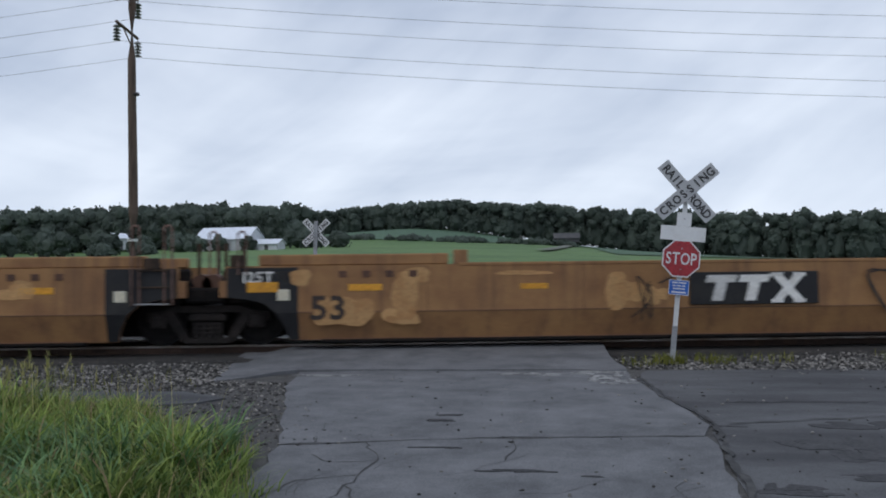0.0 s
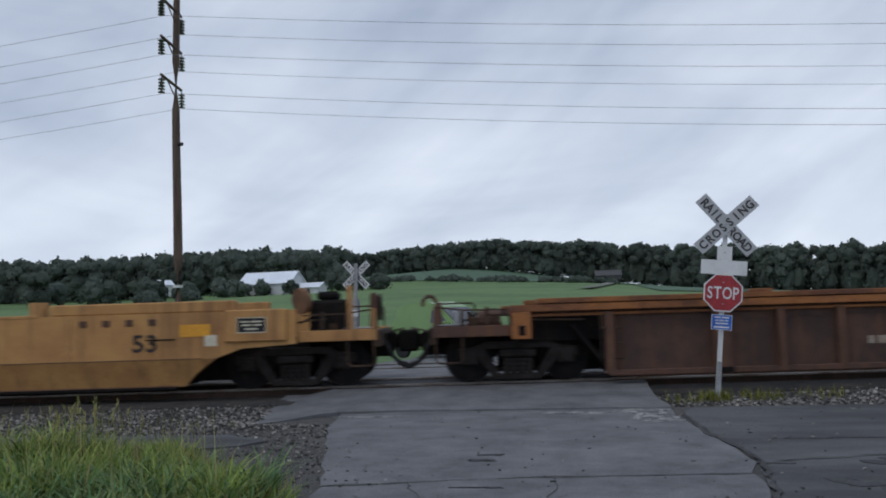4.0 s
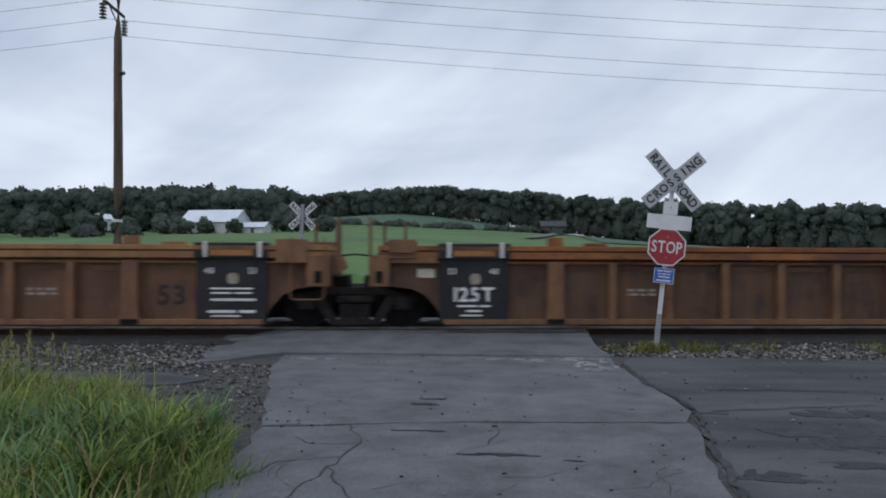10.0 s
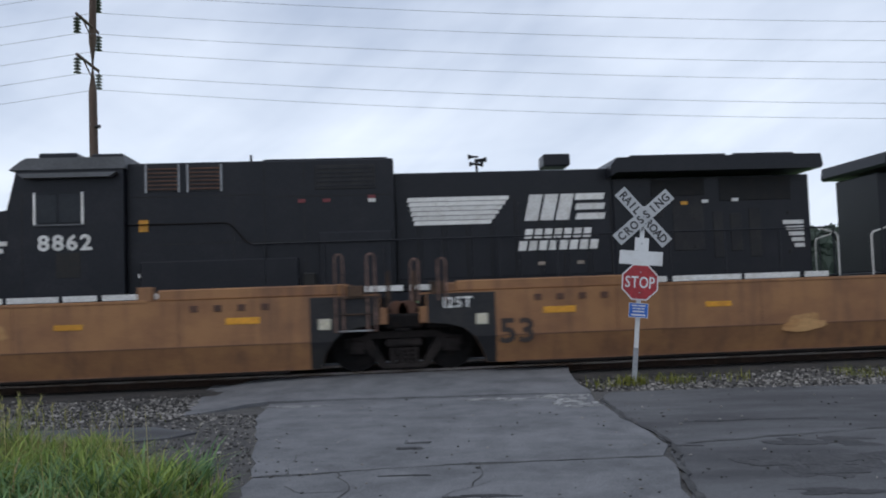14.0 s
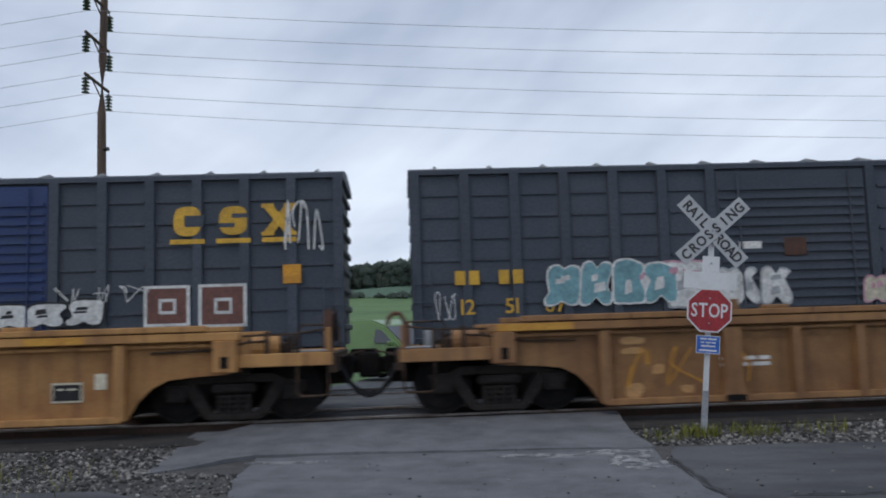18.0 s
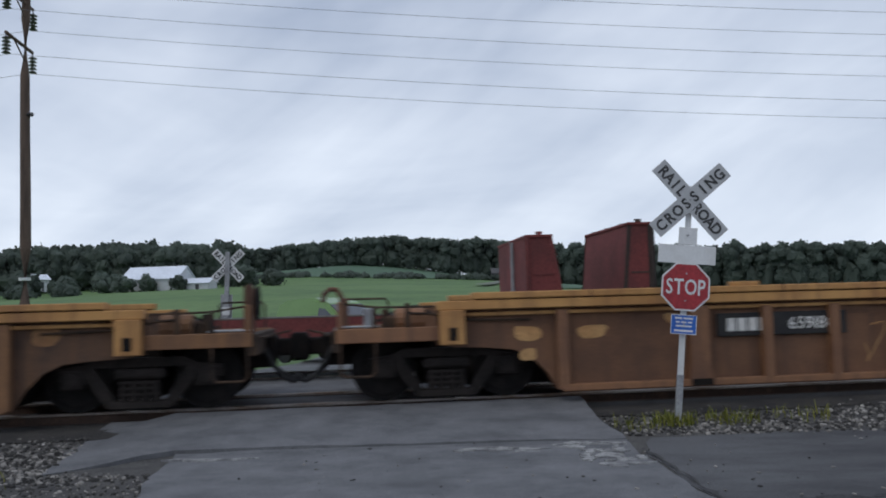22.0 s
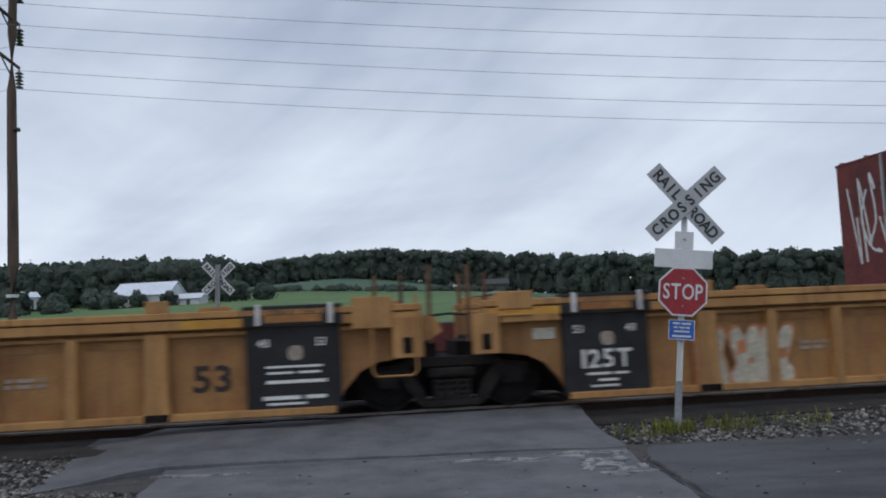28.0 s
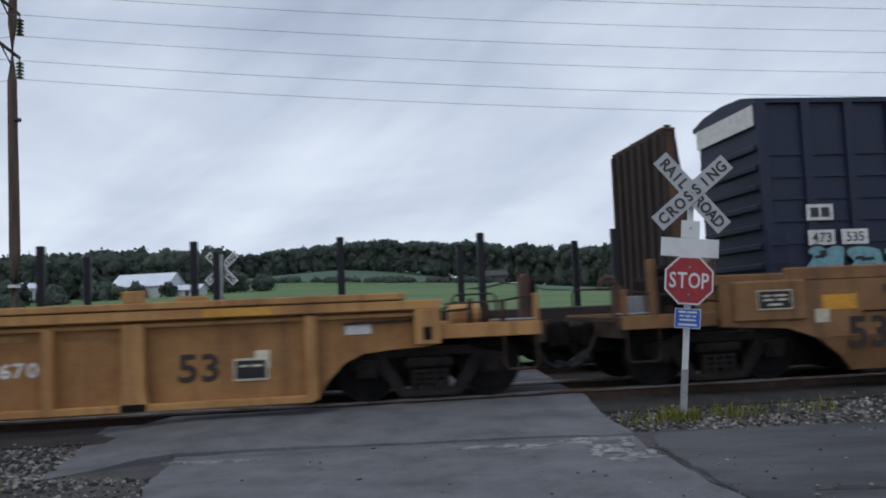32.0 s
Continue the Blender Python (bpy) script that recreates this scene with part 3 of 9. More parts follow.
def text(name, body, x, y, z, height, material, parent, label="", turn=None, **kw):
    m = Matrix.Translation((x, y, z)) @ (turn or Matrix.Identity(4))
    if len(body) > 1 and name in ("number", "car_number", "slogan", "stop_word", "numeral", "stencil"):
        # spaced letter by letter, each a piece of its own
        lone = {c: letters(c, height, material, **kw) for c in body}
        wide = [max(v.co.x for v in lone[c].vertices) - min(v.co.x for v in lone[c].vertices) for c in body]
        gap = height * (0.09 if name == "stop_word" else 0.14)
        x0 = -(sum(wide) + gap * (len(body) - 1)) / 2
        for c, w in zip(body, wide):
            mid = (max(v.co.x for v in lone[c].vertices) + min(v.co.x for v in lone[c].vertices)) / 2
            part(name, lone[c], material, parent, label, m @ Matrix.Translation((x0 + w / 2 - mid, 0, 0)))
            x0 += w + gap
        return None
    return part(name, letters(body, height, material, **kw), material, parent, label, m)


def bar_mesh(w, height, lean, material):
    return shared(("bar", round(w, 3), round(height, 3), round(lean, 3)), material,
                  lambda: slab([(-w / 2 - lean / 2, -height / 2), (w / 2 - lean / 2, -height / 2), (w / 2 + lean / 2, height / 2), (-w / 2 + lean / 2, height / 2)], 0, -0.003))


def bars(name, widths, x, y, z, height, gap, material, parent, lean=0.0, label=""):
    """A row of plain bars that stands for lettering, centred at x, each a piece of its own."""
    x0 = x - (sum(widths) + gap * (len(widths) - 1)) / 2
    for w in widths:
        part(name, bar_mesh(w, height, lean, material), material, parent, label, Matrix.Translation((x0 + w / 2, y, z)))
        x0 += w + gap


def crossed_bars(parent, x, y, z, w, h, material, name):
    """Two plain slanted bars that cross, with short foot and head strips."""
    for k, lean in enumerate((1, -1)):
        t = w * 0.17
        o = [(x - lean * w * 0.36 - t, z - h / 2), (x - lean * w * 0.36 + t, z - h / 2), (x + lean * w * 0.36 + t, z + h / 2), (x + lean * w * 0.36 - t, z + h / 2)]
        part(name, slab(o, y - 0.0015 * k, y - 0.003 - 0.0015 * k), material, parent, "plain crossed bar")
    for sx, sz in ((-1, -1), (1, -1), (-1, 1), (1, 1)):
        boxp(name, x + sx * w * 0.36 - w * 0.2, x + sx * w * 0.36 + w * 0.2, y - 0.006, y - 0.001, z + sz * h * 0.5 - h * 0.07, z + sz * h * 0.5 + h * 0.07, material, parent, bevel=0.0)


def blob_outline(rng, x, z, w, h, k=18, rough=0.16):
    p = [rng.uniform(0, 6.28) for _ in range(4)]
    out = []
    for i in range(k):
        a = i / k * 2 * math.pi
        r = 1 + rough * (math.sin(2 * a + p[0]) + 0.6 * math.sin(3 * a + p[1]) + 0.4 * math.sin(5 * a + p[2]))
        c, s = math.cos(a), math.sin(a)
        c, s = math.copysign(abs(c) ** 0.7, c), math.copysign(abs(s) ** 0.7, s)
        out.append((x + w / 2 * r * c, z + h / 2 * r * s))
    return out


def join(bms):
    bm = bmesh.new()
    for b in bms:
        me = bpy.data.meshes.new("tmp")
        b.to_mesh(me)
        b.free()
        bm.from_mesh(me)
        bpy.data.meshes.remove(me)
    return bm


def letter_outline(rng, x, z, w, h, grow=0.0):
    """A fat block letter-like outline: a leaning rounded block with one or two notches."""
    lean, notch, top = rng.uniform(-0.12, 0.2) * w, rng.uniform(0.12, 0.3), rng.uniform(0.75, 1.0)
    side = rng.choice((-1, 1))
    nz = rng.uniform(-0.15, 0.25)
    base = [(-0.5, -0.5), (-0.15, -0.47), (0.0, -0.5 + notch * rng.choice((0, 1))), (0.15, -0.47), (0.5, -0.5), (0.52, -0.2), (0.5 - (notch if side > 0 else 0), nz), (0.5, 0.3), (0.44, 0.5 * top),
            (0.12, 0.48), (0.0, 0.5 - notch * rng.choice((0, 1))), (-0.14, 0.5), (-0.46, 0.46), (-0.52, 0.2), (-0.5 + (notch if side < 0 else 0), -nz), (-0.52, -0.25)]
    pts = [(px * w + lean * pz, pz * h) for px, pz in base]
    out = []
    for k, (px, pz) in enumerate(pts):
        qx, qz = pts[(k + 1) % len(pts)]
        out += [(px, pz), ((px + qx) / 2, (pz + qz) / 2)]
    sm = [((out[k - 1][0] + 2 * out[k][0] + out[(k + 1) % len(out)][0]) / 4, (out[k - 1][1] + 2 * out[k][1] + out[(k + 1) % len(out)][1]) / 4) for k in range(len(out))]
    return [(x + px * (1 + grow / w), z + pz * (1 + grow / h)) for px, pz in sm]


def graffiti(parent, seed, x, y, z, w, h, n, fill, line="gr_black", low=None):
    """A row of n letter-like painted shapes, each with an outline, a fill, a shade and inner strokes."""
    rng = random.Random(seed)
    step = w / n
    for i in range(n):
        cx, cz = x - w / 2 + step * (i + 0.5) + rng.uniform(-0.06, 0.06) * step, z + rng.uniform(-0.05, 0.05) * h
        ww, hh = step * rng.uniform(0.92, 1.08), h * rng.uniform(0.85, 1.02)
        dy = 0.0012 * i
        st = rng.getstate()
        g = part("graffiti_letter", slab(letter_outline(rng, cx, cz, ww, hh, 0.07), y - dy, y - 0.002 - dy), M[line], parent, "spray-painted letter-like shape")
        rng.setstate(st)
        part("fill", slab(letter_outline(rng, cx, cz, ww, hh, -0.02), y - 0.0025 - dy, y - 0.004 - dy), M[fill], g)
        yy = y - 0.0045 - dy
        if low:
            rest = rng.getstate()
            rng.setstate(st)
            half = [(px, min(pz, cz - 0.02 * hh + 0.05 * hh * math.sin(px * 9))) for px, pz in letter_outline(rng, cx, cz, ww, hh, -0.03)]
            rng.setstate(rest)
            half = [p for k, p in enumerate(half) if abs(p[0] - half[k - 1][0]) + abs(p[1] - half[k - 1][1]) > 1e-4]
            part("lower_fill", slab(half, yy, yy - 0.001), M[low], g)
        for _ in range(2):
            sx, sz = cx + rng.uniform(-0.16, 0.16) * ww, cz + rng.uniform(-0.16, 0.22) * hh
            a, b = ww * rng.uniform(0.08, 0.2), hh * rng.uniform(0.05, 0.16)
            part("stroke", slab([(sx - a, sz - b), (sx + a, sz - b * 0.6), (sx + a * 0.9, sz + b), (sx - a * 0.8, sz + b * 0.7)], yy - 0.0012, yy - 0.0022), M[line], g)


def ribbon(pts, t, y, closed=False):
    """A flat painted line of width t along the points."""
    bm, left, right, n = bmesh.new(), [], [], len(pts)
    for k, (px, pz) in enumerate(pts):
        a = pts[(k - 1) % n] if closed else pts[max(k - 1, 0)]
        b = pts[(k + 1) % n] if closed else pts[min(k + 1, n - 1)]
        d = Vector((b[0] - a[0], b[1] - a[1]))
        q = Vector((-d.y, d.x)).normalized() * t / 2 if d.length > 1e-6 else Vector((0, t / 2))
        left.append(bm.verts.new((px - q.x, y, pz - q.y)))
        right.append(bm.verts.new((px + q.x, y, pz + q.y)))
    for k in range(n if closed else n - 1):
        bm.faces.new((left[k], left[(k + 1) % n], right[(k + 1) % n], right[k]))
    return bm


def outlines(parent, seed, x, y, z, w, h, n, material):
    """A row of hollow letter-like outlines: a wavering bubble with spikes, a zigzag through it and a small counter."""
    rng = random.Random(seed)
    step = w / n
    for i in range(n):
        cx, cz = x - w / 2 + step * (i + 0.5) + rng.uniform(-0.08, 0.08) * step, z + rng.uniform(-0.06, 0.06) * h
        ww, hh, turn = step * rng.uniform(1.0, 1.3), h * rng.uniform(0.85, 1.05), rng.uniform(0, 6.3)
        pts, k = [], 44
        spikes = [rng.uniform(0, 6.3) for _ in range(2)]
        for q in range(k):
            a = q / k * 2 * math.pi
            r = 0.43 + 0.07 * math.sin(3 * a + turn) + 0.04 * math.sin(5 * a + 2 * turn)
            for sp in spikes:
                d = abs((a - sp + math.pi) % (2 * math.pi) - math.pi)
                r += max(0, 0.16 - d * 0.5)
            pts.append((cx + ww * r * math.cos(a) * 1.05, cz + hh * min(r, 0.52) * math.sin(a)))
        yy = y - 0.001 * i
        g = part("graffiti_outline", ribbon(pts, 0.024, yy, True), material, parent, "hollow spray-painted letter-like outline")
        zig = [(cx + ww * rng.uniform(-0.3, 0.3), cz + hh * (0.36 - 0.72 * q / 4)) for q in range(5)]
        part("inner_stroke", ribbon(zig, 0.022, yy - 0.0015), material, g)
        a, rx, rz = rng.uniform(0, 6.3), ww * 0.12, hh * 0.12
        ox, oz = cx + rng.uniform(-0.12, 0.12) * ww, cz + rng.uniform(0.0, 0.2) * hh
        part("inner_stroke", ribbon([(ox + rx * math.cos(a + q * 0.55), oz + rz * math.sin(a + q * 0.55)) for q in range(10)], 0.022, yy - 0.003), material, g)


def scrawl(parent, seed, x, y, z, w, h, material, n=5):
    """Quick spray strokes that look like handwriting and say nothing, each stroke one ribbon."""
    rng = random.Random(seed)
    for i in range(n):
        cx = x - w / 2 + w * (i + 0.5) / n
        c = w / n
        ctl = [(cx + rng.uniform(-0.5, 0.5) * c * 1.1, z + rng.choice((-0.5, 0.5, -0.4, 0.4, 0.0)) * h * rng.uniform(0.7, 1)) for _ in range(rng.choice((4, 5, 6)))]
        pts = []
        for k in range(len(ctl) - 1):
            p0, p1, p2, p3 = (Vector(ctl[max(0, min(len(ctl) - 1, k + o))]) for o in (-1, 0, 1, 2))
            for q in range(5):
                t = q / 5
                pts.append(0.5 * (2 * p1 + (p2 - p0) * t + (2 * p0 - 5 * p1 + 4 * p2 - p3) * t * t + (3 * p1 - p0 - 3 * p2 + p3) * t ** 3))
        pts.append(Vector(ctl[-1]))
        bm, left, right = bmesh.new(), [], []
        t = max(0.018, h * 0.03)
        for k, p in enumerate(pts):
            d = pts[min(k + 1, len(pts) - 1)] - pts[max(k - 1, 0)]
            q = Vector((-d.y, d.x)).normalized() * t / 2 if d.length > 1e-6 else Vector((0, t / 2))
            yy = y - 0.0004 * k
            left.append(bm.verts.new((p.x - q.x, yy, p.y - q.y)))
            right.append(bm.verts.new((p.x + q.x, yy, p.y + q.y)))
        for k in range(len(pts) - 1):
            bm.faces.new((left[k], left[k + 1], right[k + 1], right[k]))
        part("scrawl", bm, material, parent, "thin spray-painted stroke")


# ---------------------------------------------------------------- ground, road and tracks
RAIL_Z, TRACK_A, TRACK_B, GAUGE = 0.16, 16.35, 21.1, 1.435
# the road and the land beyond lie at an angle to the tracks: they are laid out square and turned about the sign's foot
PIV = Vector((3.53, 13.70, 0))
TURN = Matrix.Translation(PIV) @ Matrix.Rotation(radians(-9.4), 4, "Z") @ Matrix.Translation(-PIV)


def turned(x, y):
    v = TURN @ Vector((x, y, 0))
    return (v.x, v.y)


def lay(ob):
    """Turns a thing laid out square to the road into its place."""
    ob.matrix_basis = TURN @ ob.matrix_basis
    return ob



def terrain(x, y):
    if y < 26:
        return -0.14
    if y < 70:
        return -0.14 - 0.3 * (y - 26) / 44
    g = float(np.interp(x, [-60, -10, 35, 80, 150, 400], [1.0, 0.95, 0.62, 0.32, 0.12, 0.1]))
    # a knoll lifts the field below the far wood
    g += float(np.interp(x, [-150, -105, -82, -55, -15], [0.2, 0.36, 0.40, 0.27, 0.0])) * min(max((y - 300) / 150, 0), 1)
    h = (0.047 * (min(y, 560) - 70) + 0.01 * max(min(y, 2500) - 560, 0)) * g - 0.44
    return h + 0.7 * math.sin(x / 85 + 0.6) * min((y - 70) / 150, 1) + 0.5 * math.sin(x / 31 + y / 60) * min((y - 70) / 150, 1)


def grid_sheet(xs, ys, f, dz=0.0):
    verts = [(x, y, f(x, y) + dz) for y in ys for x in xs]
    n = len(xs)
    faces = [(j * n + i, j * n + i + 1, (j + 1) * n + i + 1, (j + 1) * n + i) for j in range(len(ys) - 1) for i in range(n - 1)]
    me = bpy.data.meshes.new("sheet")
    me.from_pydata(verts, [], faces)
    for p in me.polygons:
        p.use_smooth = True
    return me


def setting(name, me, material, label, category):
    if isinstance(me, bmesh.types.BMesh):
        me = finish(me, name, material)
    else:
        me.materials.append(material)
    return tagged(new(name, me), label, category, kind="structure")


xs = sorted(set([-2500, -1500, -900] + list(range(-700, 701, 20)) + [900, 1500, 2500]))
ys = [-400, -100, -30, 0, 10, 20, 26, 32, 40, 50, 60, 70] + list(range(85, 620, 15)) + [700, 900, 1400, 2500]
lay(setting("ground", grid_sheet(xs, ys, terrain), M["meadow"], "rolling green meadow ground rising to the woods", "ground"))
lay(setting("crop_field", grid_sheet(list(range(-150, 60, 9)), list(range(372, 530, 10)), lambda x, y: terrain(x, y), 0.35), M["crop"], "dark green crop field below the woods", "field"))
lay(setting("crop_field_east", grid_sheet(list(range(22, 420, 12)), list(range(240, 530, 12)), lambda x, y: terrain(x, y), 0.3), M["crop"], "dark green crop field on the slope", "field"))
lay(setting("farm_track", grid_sheet([0, 1.5, 3], list(range(240, 440, 10)), lambda x, y: 0, 0), M["path"], "pale farm track climbing between the fields", "path"))
ft = bpy.data.objects["farm_track"].data
for v in ft.vertices:
    x = -2 + v.co.x * 1.4 + (v.co.y - 240) * 0.09
    v.co = (x, v.co.y, terrain(x, v.co.y) + 0.6)
setting("gravel_ground", grid_sheet([-760, -300, -60, -25, -10, 0, 10, 30, 60, 300, 760], [-60, -5, 2, 8, 12.4, 13.4, 14.4, 23.2, 24.6, 26.2],
        lambda x, y: -0.10 if y < 14 else (-0.02 if y < 24 else -0.16)), M["dirt"], "grey gravelly dirt beside the tracks", "gravel")


def ragged(pts, step=0.25, amp=0.05, seed=0):
    """A closed outline with its long edges broken into short uneven ones."""
    rng = random.Random(seed)
    out = []
    for (ax, ay), (bx, by) in zip(pts, pts[1:] + pts[:1]):
        d = math.hypot(bx - ax, by - ay)
        k = max(1, int(d / step))
        for i in range(k):
            t = i / k
            s = 0 if i == 0 else amp
            out.append((ax + (bx - ax) * t + rng.uniform(-s, s), ay + (by - ay) * t + rng.uniform(-s, s)))
    return out


def paving(name, outline, zf, material, label, thick=0.12):
    bm = sheet(outline, -thick, 0.0)
    bmesh.ops.triangulate(bm, faces=[f for f in bm.faces if len(f.verts) > 4])
    for v in bm.verts:
        v.co.z += zf(v.co.x, v.co.y)
    return setting(name, bm, material, label, "pavement")


def road_z(x, y):
    return float(np.interp(y, [-60, 7, 11, 12.4, 13.2, 15.2, 40], [-0.085, -0.085, -0.08, -0.07, -0.04, 0.125, 0.125]))


lay(paving("road_south", ragged([(-0.3, -40), (2.6, -40), (2.7, 3.0), (2.78, 5.4), (2.98, 7.2), (2.95, 7.62), (0.8, 7.38), (-1.0, 6.95), (-0.8, 5.2), (-0.55, 3)], 0.3, 0.05, 1), road_z, M["asphalt"], "worn grey asphalt lane with cracks and scuffs"))
lay(paving("road_middle", ragged([(-1.02, 6.99), (0.8, 7.425), (2.93, 7.66), (3.08, 8.2), (3.02, 9.0), (2.82, 10.0), (2.78, 10.75), (2.66, 11.6), (2.68, 12.5), (0.9, 12.45), (-1.4, 12.3), (-2.42, 12.15), (-2.15, 10.6), (-1.6, 9.0)], 0.3, 0.04, 2), road_z, M["asphalt"], "worn grey asphalt lane before the crossing"))
paving("road_crossing_apron", ragged([(-3.75, 12.35)] + [turned(*p) for p in [(-2.46, 12.20), (-1.4, 12.33), (0.9, 12.48), (2.68, 12.53)]] + [(2.52, 13.6), (2.62, 14.6), (2.72, 15.34), (-3.9, 15.34), (-4.0, 14.2)], 0.3, 0.04, 3), lambda x, y: road_z(x, y) if x > -3.3 else min(road_z(x, y), -0.085 + 0.07 * max(0, y - 13.6)), M["asphalt"], "smooth asphalt ramp rising to the rails")
# darker asphalt here paints in the shade below the passing train
paving("road_between_rails", [(-3.9, 15.74), (2.75, 15.74), (2.8, 16.92), (-3.9, 16.92)], lambda x, y: 0.12, M["asphalt_dark"], "asphalt between the rails of the crossing, train shade in its dark colour")
paving("road_between_tracks", [(-3.8, 17.2), (2.85, 17.2), (3.2, 20.24), (-3.6, 20.24)], lambda x, y: 0.13, M["asphalt"], "asphalt between the two tracks")
paving("road_between_far_rails", [(-3.6, 20.51), (3.2, 20.51), (3.3, 21.68), (-3.5, 21.68)], lambda x, y: 0.13, M["asphalt"], "asphalt between the far rails")
paving("road_north", ragged([(-3.4, 21.96), (3.3, 21.96), (3.6, 27), (4.6, 42), (5, 60), (0.5, 60), (0, 42), (-2.2, 27)], 0.6, 0.05, 4), lambda x, y: float(np.interp(y, [21.8, 27, 42, 60], [0.125, -0.02, -0.2, -0.34])), M["asphalt"], "grey asphalt road beyond the tracks")
lay(paving("side_apron", ragged([(2.66, -40), (45, -40), (45, 12.6), (20, 12.75), (9, 12.9), (4.6, 12.95), (3.0, 12.75), (2.72, 11.7), (2.83, 10.75), (2.88, 10.0), (3.08, 9.0), (3.13, 8.2), (3.02, 7.5), (2.83, 5.4), (2.74, 3)], 0.35, 0.04, 5), lambda x, y: -0.093, M["asphalt_dark"], "dark patched asphalt apron beside the lane"))
lay(paving("west_apron", ragged([(-30, 6.2), (-14, 7.6), (-5, 8.6), (-3.2, 9.0), (-2.6, 9.6), (-3.4, 10.1), (-6, 9.9), (-14, 9.0), (-30, 7.6)], 0.4, 0.12, 6), lambda x, y: -0.075, M["asphalt_dark"], "dark strip of old asphalt in the gravel"))

# tar-black worn patches and pale scuffs lie on the pavement
for i, (x, y, w, d, z) in enumerate([(1.2, 6.15, 0.5, 0.1, 0), (0.36, 8.56, 0.26, 0.1, 0), (0.34, 8.25, 0.24, 0.12, 0), (0.46, 6.95, 0.42, 0.05, 0), (1.78, 6.02, 0.18, 0.05, 0), (3.22, 5.78, 0.45, 0.35, -0.0922), (4.3, 7.3, 1.1, 1.3, -0.0918),
                                     (4.7, 8.3, 0.9, 0.6, -0.0922), (4.5, 9.78, 1.4, 0.16, -0.0922), (3.8, 9.7, 0.6, 0.1, -0.0922), (3.2, 8.2, 0.34, 0.14, -0.0922), (5.4, 7.6, 1.4, 0.9, -0.0922), (4.1, 6.2, 0.6, 0.3, -0.0922)]):
    rng = random.Random(50 + i)
    lobes = [sheet([(px, py) for px, py in blob_outline(rng, x + rng.uniform(-0.4, 0.4) * w, y + rng.uniform(-0.3, 0.3) * d, w * rng.uniform(0.2, 0.6), d * rng.uniform(0.15, 0.55), 16, 0.3)], (road_z(x, y) if x < 2.7 else z) - 0.004, (road_z(x, y) + 0.004 if x < 2.7 else z) + 0.0006 * (k + 1)) for k in range(9)]
    lay(setting("worn_patch", join(lobes), M["worn"], "ragged dark worn patch in the asphalt", "patch"))
for i, (x, y, w, d) in enumerate([(-0.7, 14.2, 0.7, 0.4), (-0.1, 13.2, 0.9, 0.6), (1.08, 13.9, 0.6, 0.4), (2.25, 12.2, 0.7, 0.4), (2.4, 11.2, 0.6, 0.6), (-1.9, 11.75, 0.8, 0.12), (1.2, 12.0, 0.9, 0.25), (0.2, 13.7, 0.8, 0.5), (-0.5, 12.9, 0.5, 0.3), (1.6, 12.9, 0.5, 0.35), (2.3, 11.7, 0.4, 0.5)]):
    rng = random.Random(80 + i)
    lobes = []
    for k in range(16):
        cx, cy = x + rng.uniform(-0.5, 0.5) * w, y + rng.uniform(-0.5, 0.5) * d
        b = sheet(blob_outline(rng, cx, cy, w * rng.uniform(0.08, 0.38), d * rng.uniform(0.06, 0.34), 16, 0.4), -0.004, 0.0035 + 0.001 * k)
        for v in b.verts:
            v.co.z += road_z(v.co.x, v.co.y)
        lobes.append(b)
    lay(setting("pale_scuff", join(lobes), M["asphalt_pale"], "pale scuffed mark worn into the asphalt", "scuff"))


def crack(points, width, zf, seed):
    rng = random.Random(seed)
    pts = []
    for (ax, ay), (bx, by) in zip(points, points[1:]):
        k = max(1, int(math.hypot(bx - ax, by - ay) / 0.12))
        pts += [(ax + (bx - ax) * i / k + rng.uniform(-0.03, 0.03), ay + (by - ay) * i / k + rng.uniform(-0.03, 0.03)) for i in range(k)]
    pts.append(points[-1])
    bm, left, right = bmesh.new(), [], []
    for i, (x, y) in enumerate(pts):
        a, b = pts[max(i - 1, 0)], pts[min(i + 1, len(pts) - 1)]
        d = Vector((b[0] - a[0], b[1] - a[1])).normalized()
        w = width * rng.uniform(0.4, 1.5) / 2
        left.append(bm.verts.new((x - d.y * w, y + d.x * w, zf(x, y) + 0.004)))
        right.append(bm.verts.new((x + d.y * w, y - d.x * w, zf(x, y) + 0.004)))
    for i in range(len(pts) - 1):
        bm.faces.new((left[i], left[i + 1], right[i + 1], right[i]))
    return lay(setting("crack", bm, M["tar"], "dark branching crack in the asphalt", "crack"))


crack([(3.12, 8.6), (3.13, 8.0), (3.06, 7.55), (2.96, 6.6), (2.86, 5.4), (2.8, 4.2)], 0.05, lambda x, y: -0.079, 21)
crack([(2.76, 12.0), (2.84, 10.9), (2.9, 10.0), (3.08, 8.9), (3.14, 8.3)], 0.035, lambda x, y: -0.073, 22)
crack([(2.95, 7.64), (0.8, 7.4), (-1.0, 6.97)], 0.016, road_z, 23)
crack([(-0.24, 7.15), (0.05, 6.42), (-0.04, 5.59), (-0.17, 4.52)], 0.016, road_z, 12)
crack([(-0.04, 5.59), (0.32, 4.79), (0.4, 4.2)], 0.013, road_z, 13)
crack([(-0.04, 5.9), (-0.45, 5.7), (-0.6, 5.2)], 0.012, road_z, 24)
crack([(0.05, 6.42), (-0.35, 6.3), (-0.6, 6.6)], 0.010, road_z, 25)
crack([(-1.9, 12.02), (-0.6, 12.2), (1.0, 12.3), (2.5, 12.3)], 0.010, road_z, 14)
